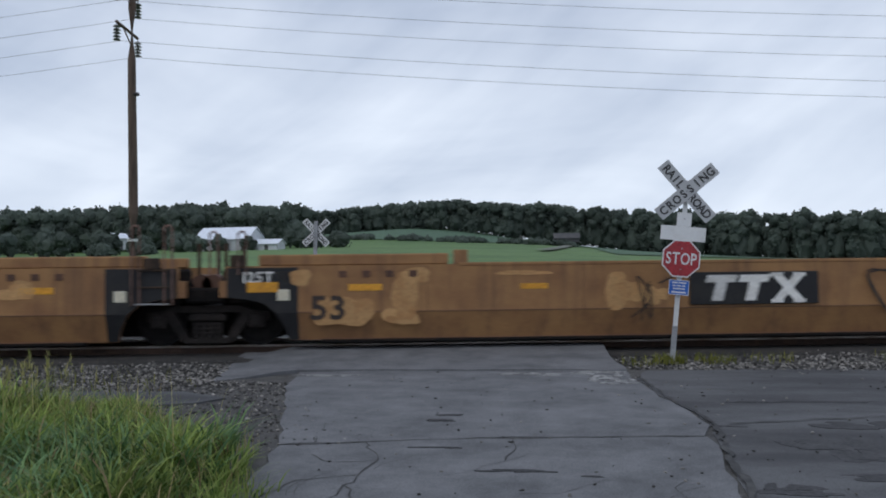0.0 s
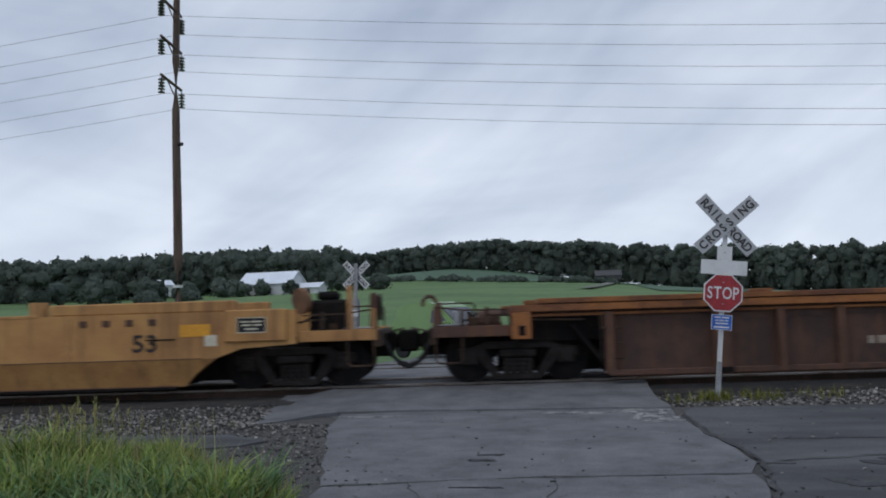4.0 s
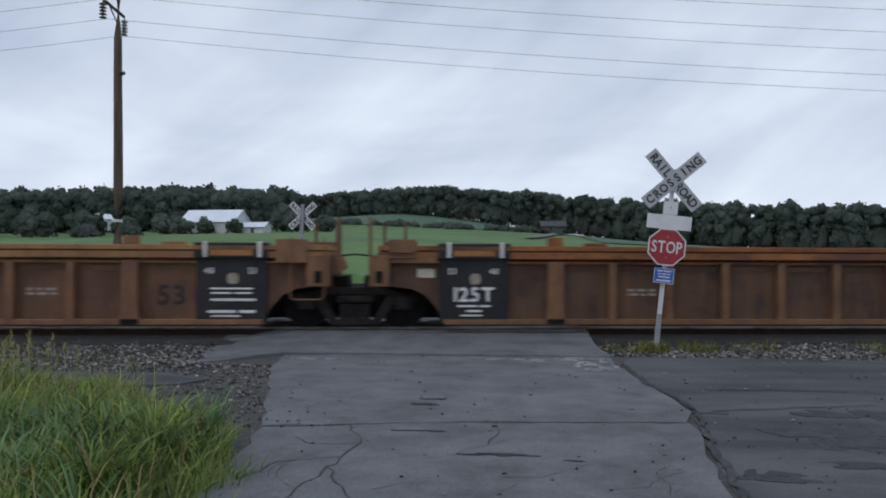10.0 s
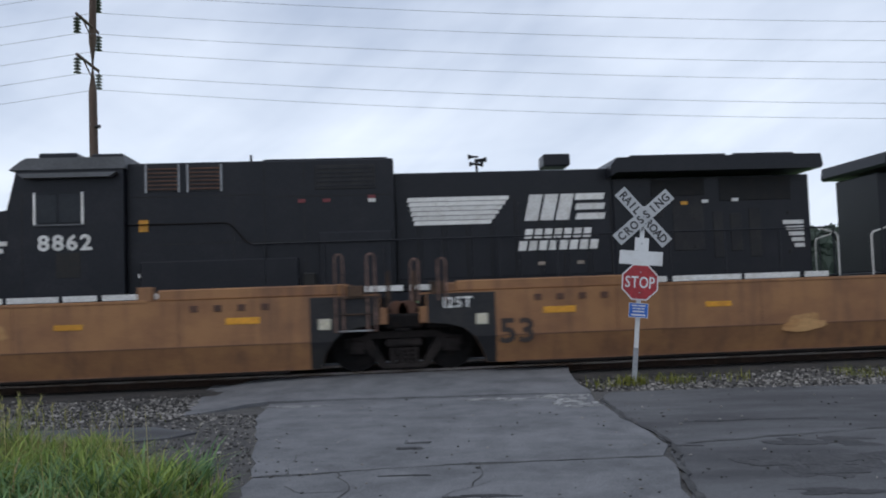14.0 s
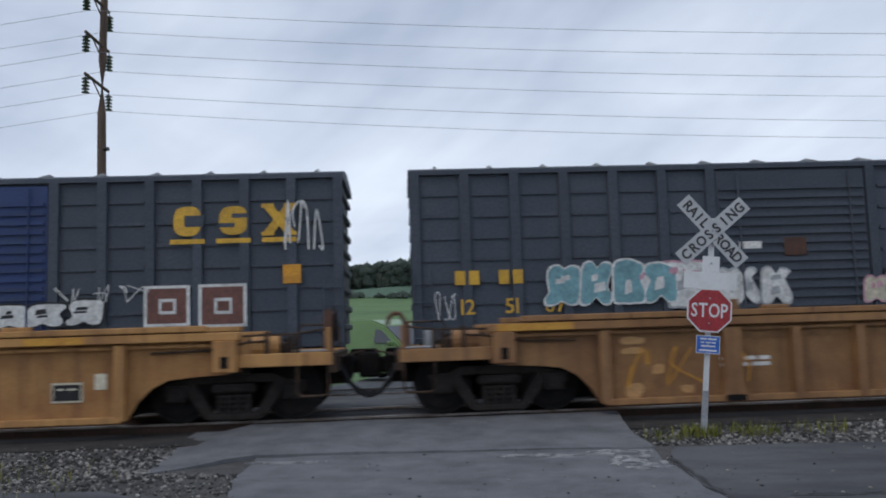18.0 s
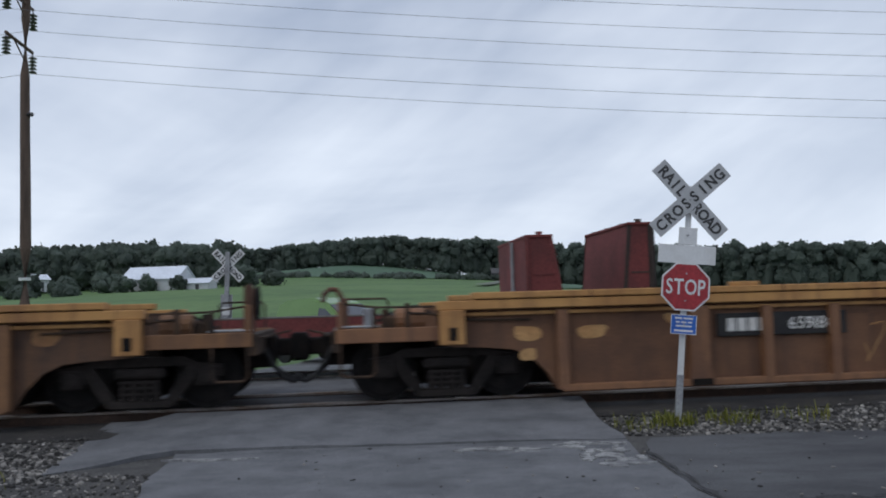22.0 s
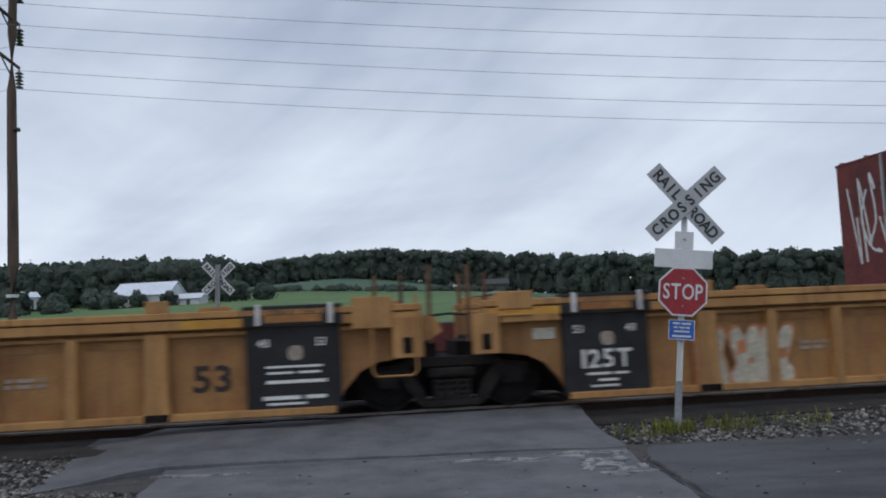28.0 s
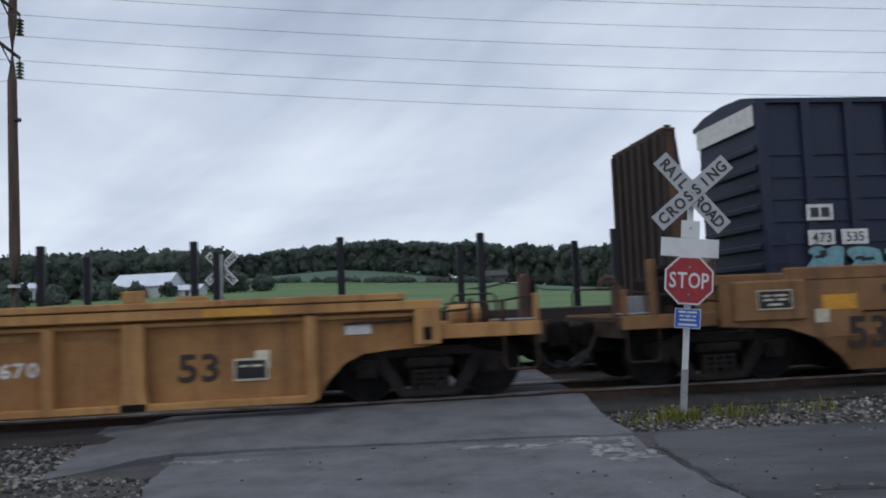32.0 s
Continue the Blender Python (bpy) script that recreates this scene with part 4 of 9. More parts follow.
for k in range(12):
    # hairline cracks that branch over the near lane
    q = random.Random(300 + k)
    cx, cy, a = q.uniform(-0.8, 2.6), q.uniform(4.6, 7.2), q.uniform(0, 6.3)
    way = [(cx, cy)]
    for _ in range(q.randint(2, 4)):
        a += q.uniform(-0.9, 0.9)
        way.append((min(max(way[-1][0] + 0.28 * math.cos(a), -0.9), 2.7), way[-1][1] + 0.28 * math.sin(a)))
    crack(way, 0.005, road_z, 400 + k)
crack([(1.1, 7.42), (1.15, 6.95), (1.1, 6.5)], 0.012, road_z, 15)
crack([(3.3, 8.3), (4.6, 8.7), (6.2, 9.2), (9.5, 9.9)], 0.03, lambda x, y: -0.086, 16)

# dark bed under the tracks: oily gravel with the train's shade in its colour
setting("track_bed", grid_sheet([-760, -60, -20, 0, 20, 60, 760], [14.2, 14.45, 18, 22.4, 22.8], lambda x, y: 0.004 if 14.4 < y < 22.6 else -0.02), M["oily_shaded"], "gravel bed under the rails, dark with oil and painted-in shade", "gravel")
# tracks: rails and ties
for k, cy in enumerate((TRACK_A, TRACK_B)):
    tr = thing("railway_track", Matrix.Translation((0, cy, RAIL_Z)), "straight railway track with worn steel rails on dark ties", "track", "tracks", "structure")
    for s in (-1, 1):
        r = part("rail", box(-760, 760, -0.036, 0.036, -0.045, 0, 0.008), M["rail"], tr, "worn shiny rail head", Matrix.Translation((0, s * (GAUGE / 2 + 0.036), 0)))
        part("rail_web", box(-760, 760, -0.012, 0.012, -0.15, -0.045, 0.002), M["rail_side"], r)
        part("rail_foot", box(-760, 760, -0.07, 0.07, -0.17, -0.15, 0.004), M["rail_side"], r)
    tie = shared("tie", M["tie"], lambda: box(-0.11, 0.11, -1.3, 1.3, -0.09, 0.09, 0.015))
    for i in range(-50, 51):
        x = i * 0.53
        if -4.0 < x < 2.85:
            continue
        part("tie", tie, M["tie"], tr, "", Matrix.Translation((x + random.uniform(-0.03, 0.03), random.uniform(-0.04, 0.04), -0.265)) @ Matrix.Rotation(random.uniform(-0.02, 0.02), 4, "Z"))


def scatter_mesh(name, spots, unit_verts, unit_faces, material, label, category):
    """Many small turned and scaled copies of one shape, joined in one mesh."""
    uv, nf = np.array(unit_verts, float), len(unit_verts)
    verts, faces = [], []
    for i, (x, y, z, sx, sy, sz, a, b) in enumerate(spots):
        r = np.array(Euler((b, b * 0.7, a)).to_matrix())
        verts.append((uv * (sx, sy, sz)) @ r.T + (x, y, z))
        faces += [tuple(j + i * nf for j in f) for f in unit_faces]
    me = bpy.data.meshes.new(name)
    me.from_pydata(np.concatenate(verts).tolist(), [], faces)
    me.materials.append(material)
    return tagged(new(name, me), label, category, kind="stuff")


rock_bm = bmesh.new()
bmesh.ops.create_icosphere(rock_bm, subdivisions=1, radius=1.0)
for v in rock_bm.verts:
    v.co *= 1 + 0.35 * noise.noise(v.co * 2.1)
rock_v = [tuple(v.co) for v in rock_bm.verts]
rock_f = [tuple(v.index for v in f.verts) for f in rock_bm.faces]
rock_bm.free()
rng = random.Random(5)
spots = []
for i in range(21000):
    side = rng.random()
    if side < 0.62:
        x, y = rng.uniform(-15, -2.2), rng.triangular(11.0, 14.65, 13.2)
        if y < 12 and rng.random() < 0.45:
            continue
        if x > float(np.interp(y, [9, 12.1, 12.3, 15.6], [-2.25, -2.6, -3.75, -3.95])):
            continue
    else:
        x, y = rng.uniform(2.65, 17), rng.triangular(11.0, 14.75, 13.7)
        if y < 12.95 - 0.165 * (x - 3.1):
            continue
    s = rng.triangular(0.009, 0.038, 0.016)
    if side < 0.62 and y < 11.5:
        s *= 0.7
    base = -0.10 if y < 13.4 else (-0.10 + (y - 13.4) * 0.08 if y < 14.4 else -0.02)
    spots.append((x, y, base + s * 0.25, s * rng.uniform(0.8, 1.4), s, s * rng.uniform(0.5, 0.9), rng.uniform(0, 6.3), rng.uniform(-0.5, 0.5)))
ballast_mat = leafy("ballast_stones", (0.045, 0.043, 0.041), (0.33, 0.31, 0.285), 3.0, 0.95)
for nd in ballast_mat.node_tree.nodes:
    if nd.type == "VALTORGB":
        nd.color_ramp.elements[0].position = 0.42
scatter_mesh("ballast_stones", spots, rock_v, rock_f, ballast_mat, "loose pale and grey ballast stones along the track", "gravel")
spots = []
for i in range(9000):
    x, y = rng.uniform(-13, -1.2), rng.uniform(7.6, 12.6)
    if x > float(np.interp(y, [7.6, 9, 12.1, 12.6], [-1.0, -1.75, -2.6, -3.75])):
        continue
    s = rng.triangular(0.006, 0.026, 0.009)
    spots.append((x, y, -0.1 + s * 0.3, s * rng.uniform(0.8, 1.4), s, s * rng.uniform(0.5, 0.9), rng.uniform(0, 6.3), rng.uniform(-0.5, 0.5)))
scatter_mesh("gravel_chips", spots, rock_v, rock_f, ballast_mat, "small grey gravel chips in the dirt", "gravel")


def blades(name, spots, material, label, category, lean=0.5):
    """Curved tapering blades of grass, three segments each, joined in one mesh."""
    verts, faces = [], []
    for x, y, z, h, w, a, bend in spots:
        c, s = math.cos(a), math.sin(a)
        k = len(verts)
        for t, ww in ((0, 1.0), (0.4, 0.9), (0.75, 0.6)):
            o = bend * h * t * t
            px, py, pz = x + c * o, y + s * o, z + h * t * (1 - 0.25 * bend * t)
            verts += [(px - s * w * ww / 2, py + c * w * ww / 2, pz), (px + s * w * ww / 2, py - c * w * ww / 2, pz)]
        o = bend * h
        verts.append((x + c * o, y + s * o, z + h * (1 - 0.3 * bend)))
        faces += [(k, k + 1, k + 3, k + 2), (k + 2, k + 3, k + 5, k + 4), (k + 4, k + 5, k + 6)]
    me = bpy.data.meshes.new(name)
    me.from_pydata(verts, [], faces)
    me.materials.append(material)
    return tagged(new(name, me), label, category, kind="stuff")


rng = random.Random(9)
lush, dry = [], []


def verge(x, y):
    """How far a spot lies within the grassy verge; negative outside it."""
    edge = -0.45 - max(0, y - 4.6) * 0.34 + 0.35 * noise.noise(Vector((x * 1.3, y * 1.3, 3)))
    far = 8.2 + 0.6 * noise.noise(Vector((x * 0.8, 5, 1))) - max(0, x + 3.2) * 0.75
    return min(edge - x, far - y)


while len(lush) < 32000:
    # a tussock: blades that spread out from one spot
    cx, cy = rng.uniform(-7.5, -0.3), rng.uniform(2.6, 8.8)
    deep = verge(cx, cy)
    if deep < 0:
        continue
    big = 0.5 + 0.5 * noise.noise(Vector((cx * 1.1, cy * 1.1, 0)))
    h0, r0 = (0.15 + 0.50 * big * rng.uniform(0.5, 1) + 0.1 * max(0, min(1, (cy - 5.5) / 2))) * min(1, 0.5 + deep), rng.uniform(0.06, 0.28)
    for _ in range(rng.randint(18, 46)):
        a, q = rng.uniform(0, 6.3), math.sqrt(rng.random())
        lush.append((cx + r0 * q * math.cos(a), cy + r0 * q * math.sin(a), -0.10, h0 * rng.uniform(0.45, 1.25), rng.uniform(0.006, 0.017) + (0.012 if big > 0.6 else 0), a + rng.uniform(-1.2, 1.2), rng.uniform(0.1, 0.7) + 0.5 * q))
while len(dry) < 4600:
    x, y = rng.uniform(-7.5, -0.2), rng.uniform(2.6, 8.9)
    deep = verge(x, y)
    clump = 0.5 + 0.5 * noise.noise(Vector((x * 1.7, y * 1.7, 0)))
    if deep < -0.05 or rng.random() > (0.2 + 0.8 * min(1, max(0, (y - 5) / 2.5))) * (0.15 + clump):
        continue
    h = (rng.uniform(0.2, 0.42) + 0.4 * clump * clump * rng.random() + (0.42 if rng.random() < 0.05 else 0)) * min(1, 0.5 + deep)
    dry.append((x, y, -0.10, h, rng.uniform(0.004, 0.009), rng.uniform(0, 6.3), rng.uniform(0.05, 0.45)))
broad, dead = [], []
for _ in range(95):
    # broad-leaved clumps that arch over the thinner grass
    cx, cy = rng.uniform(-4.8, -0.8), rng.uniform(3.6, 6.6)
    if verge(cx, cy) < 0.12:
        continue
    for _ in range(rng.randint(14, 26)):
        a = rng.uniform(0, 6.3)
        broad.append((cx + 0.05 * math.cos(a), cy + 0.05 * math.sin(a), -0.10, rng.uniform(0.28, 0.56), rng.uniform(0.018, 0.034), a, rng.uniform(0.5, 1.05)))
for _ in range(900):
    # brown dead blades lying among the green
    x, y = rng.uniform(-7, -0.6), rng.uniform(3.4, 8.4)
    if verge(x, y) > 0:
        dead.append((x, y, rng.uniform(-0.08, 0.12), rng.uniform(0.15, 0.4), rng.uniform(0.005, 0.011), rng.uniform(0, 6.3), rng.uniform(0.5, 1.3)))
lay(blades("broad_grass", broad, M["broad"], "broad arching blue-green grass clumps at the verge", "grass"))
lay(blades("dead_grass", dead, M["dead"], "brown dead grass blades in the verge", "grass"))
lay(blades("tall_grass", lush, M["grass"], "lush arching green grass at the verge", "grass"))
stalks, heads = [], []
for _ in range(30):
    # tall seed stalks that stand over the verge, singly and in small groups
    x, y = rng.uniform(-6.5, -1.6), rng.uniform(6.0, 8.4)
    if verge(x, y) < 0.05:
        continue
    for _ in range(rng.randint(1, 4)):
        px, py, h, a, bend = x + rng.uniform(-0.12, 0.12), y + rng.uniform(-0.12, 0.12), rng.uniform(0.5, 0.86), rng.uniform(0, 6.3), rng.uniform(0.02, 0.22)
        stalks.append((px, py, -0.10, h, 0.006, a, bend))
        tx, ty, tz = px + math.cos(a) * bend * h * 0.8, py + math.sin(a) * bend * h * 0.8, -0.10 + h * (1 - 0.3 * bend) * 0.82
        for _ in range(9):
            heads.append((tx + rng.uniform(-0.012, 0.012), ty + rng.uniform(-0.012, 0.012), tz + rng.uniform(0, 0.16) * h, rng.uniform(0.04, 0.09), 0.009, rng.uniform(0, 6.3), rng.uniform(0.2, 0.8)))
lay(blades("seed_stalks", stalks + heads, M["dry_grass"], "tall pale seed stalks standing over the verge grass", "grass"))
lay(blades("dry_grass", dry, M["dry_grass"], "thin dry yellowish grass stalks at the verge", "grass"))
spots = []
for cx, cy, r, n in [(3.5, 13.72, 0.28, 260), (4.25, 13.7, 0.36, 170), (5.2, 13.75, 0.4, 60), (2.95, 13.5, 0.3, 50), (-5.8, 12.6, 0.8, 40), (-4.6, 11.6, 0.9, 30), (7.5, 13.6, 0.5, 110)]:
    for _ in range(n):
        a, q = rng.uniform(0, 6.3), r * math.sqrt(rng.random())
        spots.append((cx + q * math.cos(a), cy + q * math.sin(a), -0.09, rng.uniform(0.07, 0.24), rng.uniform(0.008, 0.016), rng.uniform(0, 6.3), rng.uniform(0.2, 0.9)))
blades("verge_weeds", spots, M["weed"], "low yellowish weeds in the ballast", "weeds")
spots = []
for _ in range(9000):
    x, y = rng.uniform(-60, 22), rng.uniform(25.2, 37)
    if -4.5 < x < 5.5:
        continue
    h = rng.uniform(0.5, 1.3) * (1.25 if x < -8 else 0.9)
    spots.append((x, y, -0.25, h, rng.uniform(0.03, 0.07), rng.uniform(0, 6.3), rng.uniform(0.1, 0.5)))
blades("field_weeds", spots, M["near_leaf"], "tall green weeds at the far side of the tracks", "weeds")


# ---------------------------------------------------------------- woods, farm buildings
core = bmesh.new()
bmesh.ops.create_icosphere(core, subdivisions=2, radius=1.0)
CORE_V, CORE_F = [tuple(v.co) for v in core.verts], [tuple(v.index for v in f.verts) for f in core.faces]
core.free()


def foliage(name, trees, material, label, seed, card, kind="stuff"):
    """Crowns of many small leaf clumps, each a bent card, in an uneven shape."""
    rng = random.Random(seed)
    verts, faces = [], []
    for x, y, z, w, h, n in trees:
        lobes = [(rng.uniform(-0.36, 0.36) * w, rng.uniform(-0.3, 0.3) * w, h * rng.uniform(0.3, 0.82), rng.uniform(0.2, 0.34) * w) for _ in range(9)]
        lobes.append((0, 0, h * 0.82, 0.26 * w))
        for lx, ly, lz, lr in lobes + [(0, 0, h * 0.3, 0.42 * w)]:
            k = len(verts)
            for vx, vy, vz in CORE_V:
                g = 0.8 * (1 + 0.45 * noise.noise(Vector((vx * 1.7 + x, vy * 1.7 + lz, vz * 1.7))))
                verts.append((x + lx + vx * lr * g, y + ly + vy * lr * g, z + lz + vz * (lr if lz > h * 0.32 else h * 0.3) * g))
            faces += [tuple(k + q for q in f) for f in CORE_F]
        for _ in range(n):
            lx, ly, lz, lr = rng.choice(lobes)
            d = Vector((rng.gauss(0, 1), rng.gauss(0, 1), rng.gauss(0, 0.8))).normalized() * lr * rng.uniform(0.7, 1.05)
            if rng.random() < 0.28:
                p = Vector((x + rng.uniform(-0.5, 0.5) * w, y + rng.uniform(-0.4, 0.4) * w, z + rng.uniform(0.05, 0.6) * h))
            else:
                p = Vector((x + lx + d.x, y + ly + d.y, z + lz + d.z))
            s = card * rng.uniform(0.5, 1.25)
            q = Euler((rng.uniform(0, 6.3), rng.uniform(0, 6.3), rng.uniform(0, 6.3))).to_matrix()
            k = len(verts)
            for cx, cy, cz in ((-s, -s * 0.7, 0), (s * 0.2, -s, 0.3 * s), (s, s * 0.2, 0), (0.1 * s, s, 0.3 * s), (-s * 0.8, s * 0.5, 0)):
                verts.append(tuple(p + q @ Vector((cx, cy, cz))))
            faces.append((k, k + 1, k + 2, k + 3, k + 4))
    me = bpy.data.meshes.new(name)
    me.from_pydata(verts, [], faces)
    me.materials.append(material)
    return tagged(new(name, me), label, "trees", kind=kind)


rng = random.Random(21)
trees = []
x = -430.0
while x < -104:
    # the wood behind the barn
    for row in range(3):
        xx = x + rng.uniform(-2, 2)
        yy = float(np.interp(xx, [-430, -150, -104], [300, 318, 328])) + row * 8 + rng.uniform(-3, 3)
        h = float(np.interp(xx, [-430, -260, -220, -160, -120, -95], [21, 20, 22, 22, 20.5, 18.5])) * rng.uniform(0.90, 1.03) * (0.86 + 0.07 * row)
        trees.append((xx, yy, terrain(xx, yy) - 0.5, rng.uniform(8, 13), h, 430))
    x += 5.6
x = -150.0
while x < 520:
    # the wood along the ridge
    for row in range(3):
        xx = x + rng.uniform(-2, 2)
        yy = float(np.interp(xx, [-150, 20, 75, 130, 520], [505, 500, 430, 360, 330])) + row * 9 + rng.uniform(-4, 4)
        h = float(np.interp(xx, [-150, -82, -55, -20, 30, 80, 130, 200, 240, 300, 380, 520], [18, 18, 21, 24.5, 28, 27.5, 25, 24.5, 27, 29, 28, 29])) * rng.uniform(0.86, 1.05)
        trees.append((xx, yy, terrain(xx, yy) - 0.5, rng.uniform(8, 13), h, 430))
    x += 5.0
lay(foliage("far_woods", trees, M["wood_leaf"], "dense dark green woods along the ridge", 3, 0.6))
trees = []
for x, y, w, h in [(-118, 268, 7, 5.2), (-111, 270, 6, 6.0), (-101, 272, 5, 5), (-126, 272, 8, 6.5), (-135, 262, 9, 6), (-148, 260, 10, 7), (-160, 255, 9, 8), (-84, 290, 9, 7), (-76, 300, 9, 6), (-92, 300, 10, 10), (-170, 262, 10, 10), (-176, 240, 9, 12), (-140, 245, 8, 3.5),
                   (-190, 262, 12, 8), (-205, 250, 12, 9), (-128, 250, 7, 3)]:
    trees.append((x, y, terrain(x, y) - 0.3, w, h, 230))
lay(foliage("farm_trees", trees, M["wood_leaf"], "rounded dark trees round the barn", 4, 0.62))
trees = [(rng.uniform(-105, 15), 374 + rng.uniform(-6, 6), 0, rng.uniform(3, 7), rng.uniform(0.9, 2.2), 40) for _ in range(52)]
trees = [(x, y, terrain(x, y), w, h, n) for x, y, _, w, h, n in trees]
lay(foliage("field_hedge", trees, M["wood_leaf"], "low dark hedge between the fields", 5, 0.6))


def barn(m, length, width, eave, ridge, label, wall="barn_wall", cover="barn_roof"):
    ob = thing("barn", m, label, "barn")
    part("wall", join([box(0, length, -width / 2, -width / 2 + 0.2, 0, eave, 0), box(0, length, width / 2 - 0.2, width / 2, 0, eave, 0)]), M[wall], ob, "white side wall")
    gable = [(-width / 2, 0), (width / 2, 0), (width / 2, eave), (0, ridge), (-width / 2, eave)]
    for name, x in (("gable_wall", 0.0), ("gable_wall", length - 0.2)):
        b = bmesh.new()
        f = b.faces.new([b.verts.new((x, y, z)) for y, z in gable])
        r = bmesh.ops.extrude_face_region(b, geom=[f])
        bmesh.ops.translate(b, verts=[v for v in r["geom"] if isinstance(v, bmesh.types.BMVert)], vec=(0.2, 0, 0))
        part(name, b, M[wall], ob)
    for s in (-1, 1):
        b = bmesh.new()
        pts = [(-0.5, s * (width / 2 + 0.6), eave - 0.3), (length + 0.5, s * (width / 2 + 0.6), eave - 0.3), (length + 0.5, 0, ridge + 0.15), (-0.5, 0, ridge + 0.15)]
        f = b.faces.new([b.verts.new(p) for p in pts])
        r = bmesh.ops.extrude_face_region(b, geom=[f])
        bmesh.ops.translate(b, verts=[v for v in r["geom"] if isinstance(v, bmesh.types.BMVert)], vec=(0, 0, 0.12))
        part("roof_slope", b, M[cover], ob, "pale metal roof")
    part("door", box(length * 0.45, length * 0.6, -width / 2 - 0.06, -width / 2, 0, eave * 0.75, 0.02), M["farm_dark"], ob)
    return ob


lay(barn(pose(-120.5, 280, terrain(-115, 280) - 0.3, 0, 0, -8), 20.5, 12, 4.2, 8.2, "large white barn with a pale metal roof among trees"))
lay(barn(pose(-99, 276, terrain(-95, 276) - 0.3, 0, 0, -8), 9, 6, 2.4, 3.7, "low white shed with a pale metal roof beside the barn"))
lay(barn(pose(-158.5, 285, terrain(-157, 285) + 1.5, 0, 0, 60), 5, 4, 4.5, 6.0, "small white farm building at the edge of the woods"))
lay(barn(pose(6, 470, terrain(8, 470) + 0.5, 0, 0, 5), 14, 7, 2.6, 5.2, "dark farmhouse under the wooded ridge", "farm_dark", "farm_dark"))


# ---------------------------------------------------------------- power line
pole = thing("utility_pole", pose(-13.8, 38.6, -0.5, 0, 0.2, -9), "tall weathered wooden power pole with three crossarms", "pole")
part("shaft", smooth_tube([(0.05 * math.sin(i * 0.9), 0, i * 2.4) for i in range(9)], 0.24, 14, 0.148), M["pole"], pole, "weathered brown wooden shaft")
part("band", rod((0.02, 0, 3.5), (0.02, 0, 3.62), 0.235, n=14), M["sign_white"], pole, "pale metal band")
part("knob", rod((0.1, -0.05, 10.35), (0.34, -0.12, 10.35), 0.09, n=8), M["porcelain"], pole)
ARMS = [13.25, 15.1, 16.95]
wires_at = []
for z in ARMS:
    arm = part("crossarm", join([rod((0, 0.45, z - 0.12), (0, -1.5, z + 0.12), 0.07, n=8)]), M["pole"], pole, "diagonal wooden crossarm")
    part("brace", rod((0, -0.1, z - 0.65), (0, -0.95, z + 0.05), 0.03, n=6), M["pole"], pole)
    for y, dz in ((-1.45, 0.1), (0.48, -0.15)):
        ins = part("insulator", rod((0, y, z + dz), (0, y, z + dz - 0.85), 0.02, n=6), M["porcelain"], pole, "string of dark insulator discs")
        disc = shared("disc", M["porcelain"], lambda: rod((0, 0, 0.035), (0, 0, -0.035), 0.09, 0.175, 12))
        for k in range(5):
            part("disc", disc, M["porcelain"], ins, "", Matrix.Translation((0, y, z + dz - 0.18 - 0.15 * k)))
        wires_at.append((y, z + dz - 0.86))
for i, (y, z) in enumerate(wires_at):
    for s, span, sag, dy in ((1, 125, 3.3, -11.0), (-1, 120, 3.4, 13.7)):
        n = 40
        pts = []
        for k in range(n + 1):
            t = k / n
            pts.append((-13.8 + s * span * t, 38.6 + y + dy * t, z - 0.5 - 4 * sag * t * (1 - t)))
        tagged(part("power_line", smooth_tube(pts, 0.0095, 5), M["wire"], None), "thin sagging aluminium power line", "cable", "power lines")
far_pole = thing("far_utility_pole", pose(111.3, 27.6, -0.5), "weathered wooden power pole further down the line", "pole")
part("shaft", rod((0, 0, 0), (0, 0, 19), 0.24, 0.15, 12), M["pole"], far_pole)
west_pole = thing("far_utility_pole", pose(-133.6, 52.3, -0.5), "weathered wooden power pole further down the line", "pole")
part("shaft", rod((0, 0, 0), (0, 0, 19), 0.24, 0.15, 12), M["pole"], west_pole)


# ---------------------------------------------------------------- crossing signs
def blade(parent, y, zc, angle, words, s, letter_y, mat_sheet):
    t = Matrix.Translation((0, y, zc)) @ Matrix.Rotation(angle, 4, "Y")
    bl = part("blade", box(-0.61 * s, 0.61 * s, -0.0025, 0.0025, -0.115 * s, 0.115 * s, 0.002), mat_sheet, parent, "reflective white blade with black letters", t)
    for word, x in words:
        part("word", letters(word, 0.148 * s, M["sign_black"], bold=0.03, narrow=0.9), M["sign_black"], bl, "", Matrix.Translation((x * s, letter_y, 0)))
    return bl


def spread(word, x0, x1):
    return [(c, x0 + (x1 - x0) * i / (len(word) - 1)) for i, c in enumerate(word)]


sign = thing("crossing_sign", pose(3.53, 13.70, -0.06, 0, 5.7, -8), "railroad crossing crossbuck with a stop sign on a leaning steel post", "sign")
part("post", join([box(-0.03, 0.03, 0.0, 0.012, 0.55, 3.05, 0.002), box(-0.038, -0.026, -0.02, 0.0, 0.55, 3.05, 0.002), box(0.026, 0.038, -0.02, 0.0, 0.55, 3.05, 0.002)]), M["sign_white"], sign, "white-painted steel channel post")
part("post_stub", box(-0.042, 0.042, -0.03, 0.02, -0.3, 0.6, 0.004), M["steel"], sign, "bare galvanized stub post")
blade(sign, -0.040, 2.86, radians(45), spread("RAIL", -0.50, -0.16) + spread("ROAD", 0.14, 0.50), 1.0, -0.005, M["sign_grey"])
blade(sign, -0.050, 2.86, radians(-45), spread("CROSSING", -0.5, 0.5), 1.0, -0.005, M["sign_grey"])
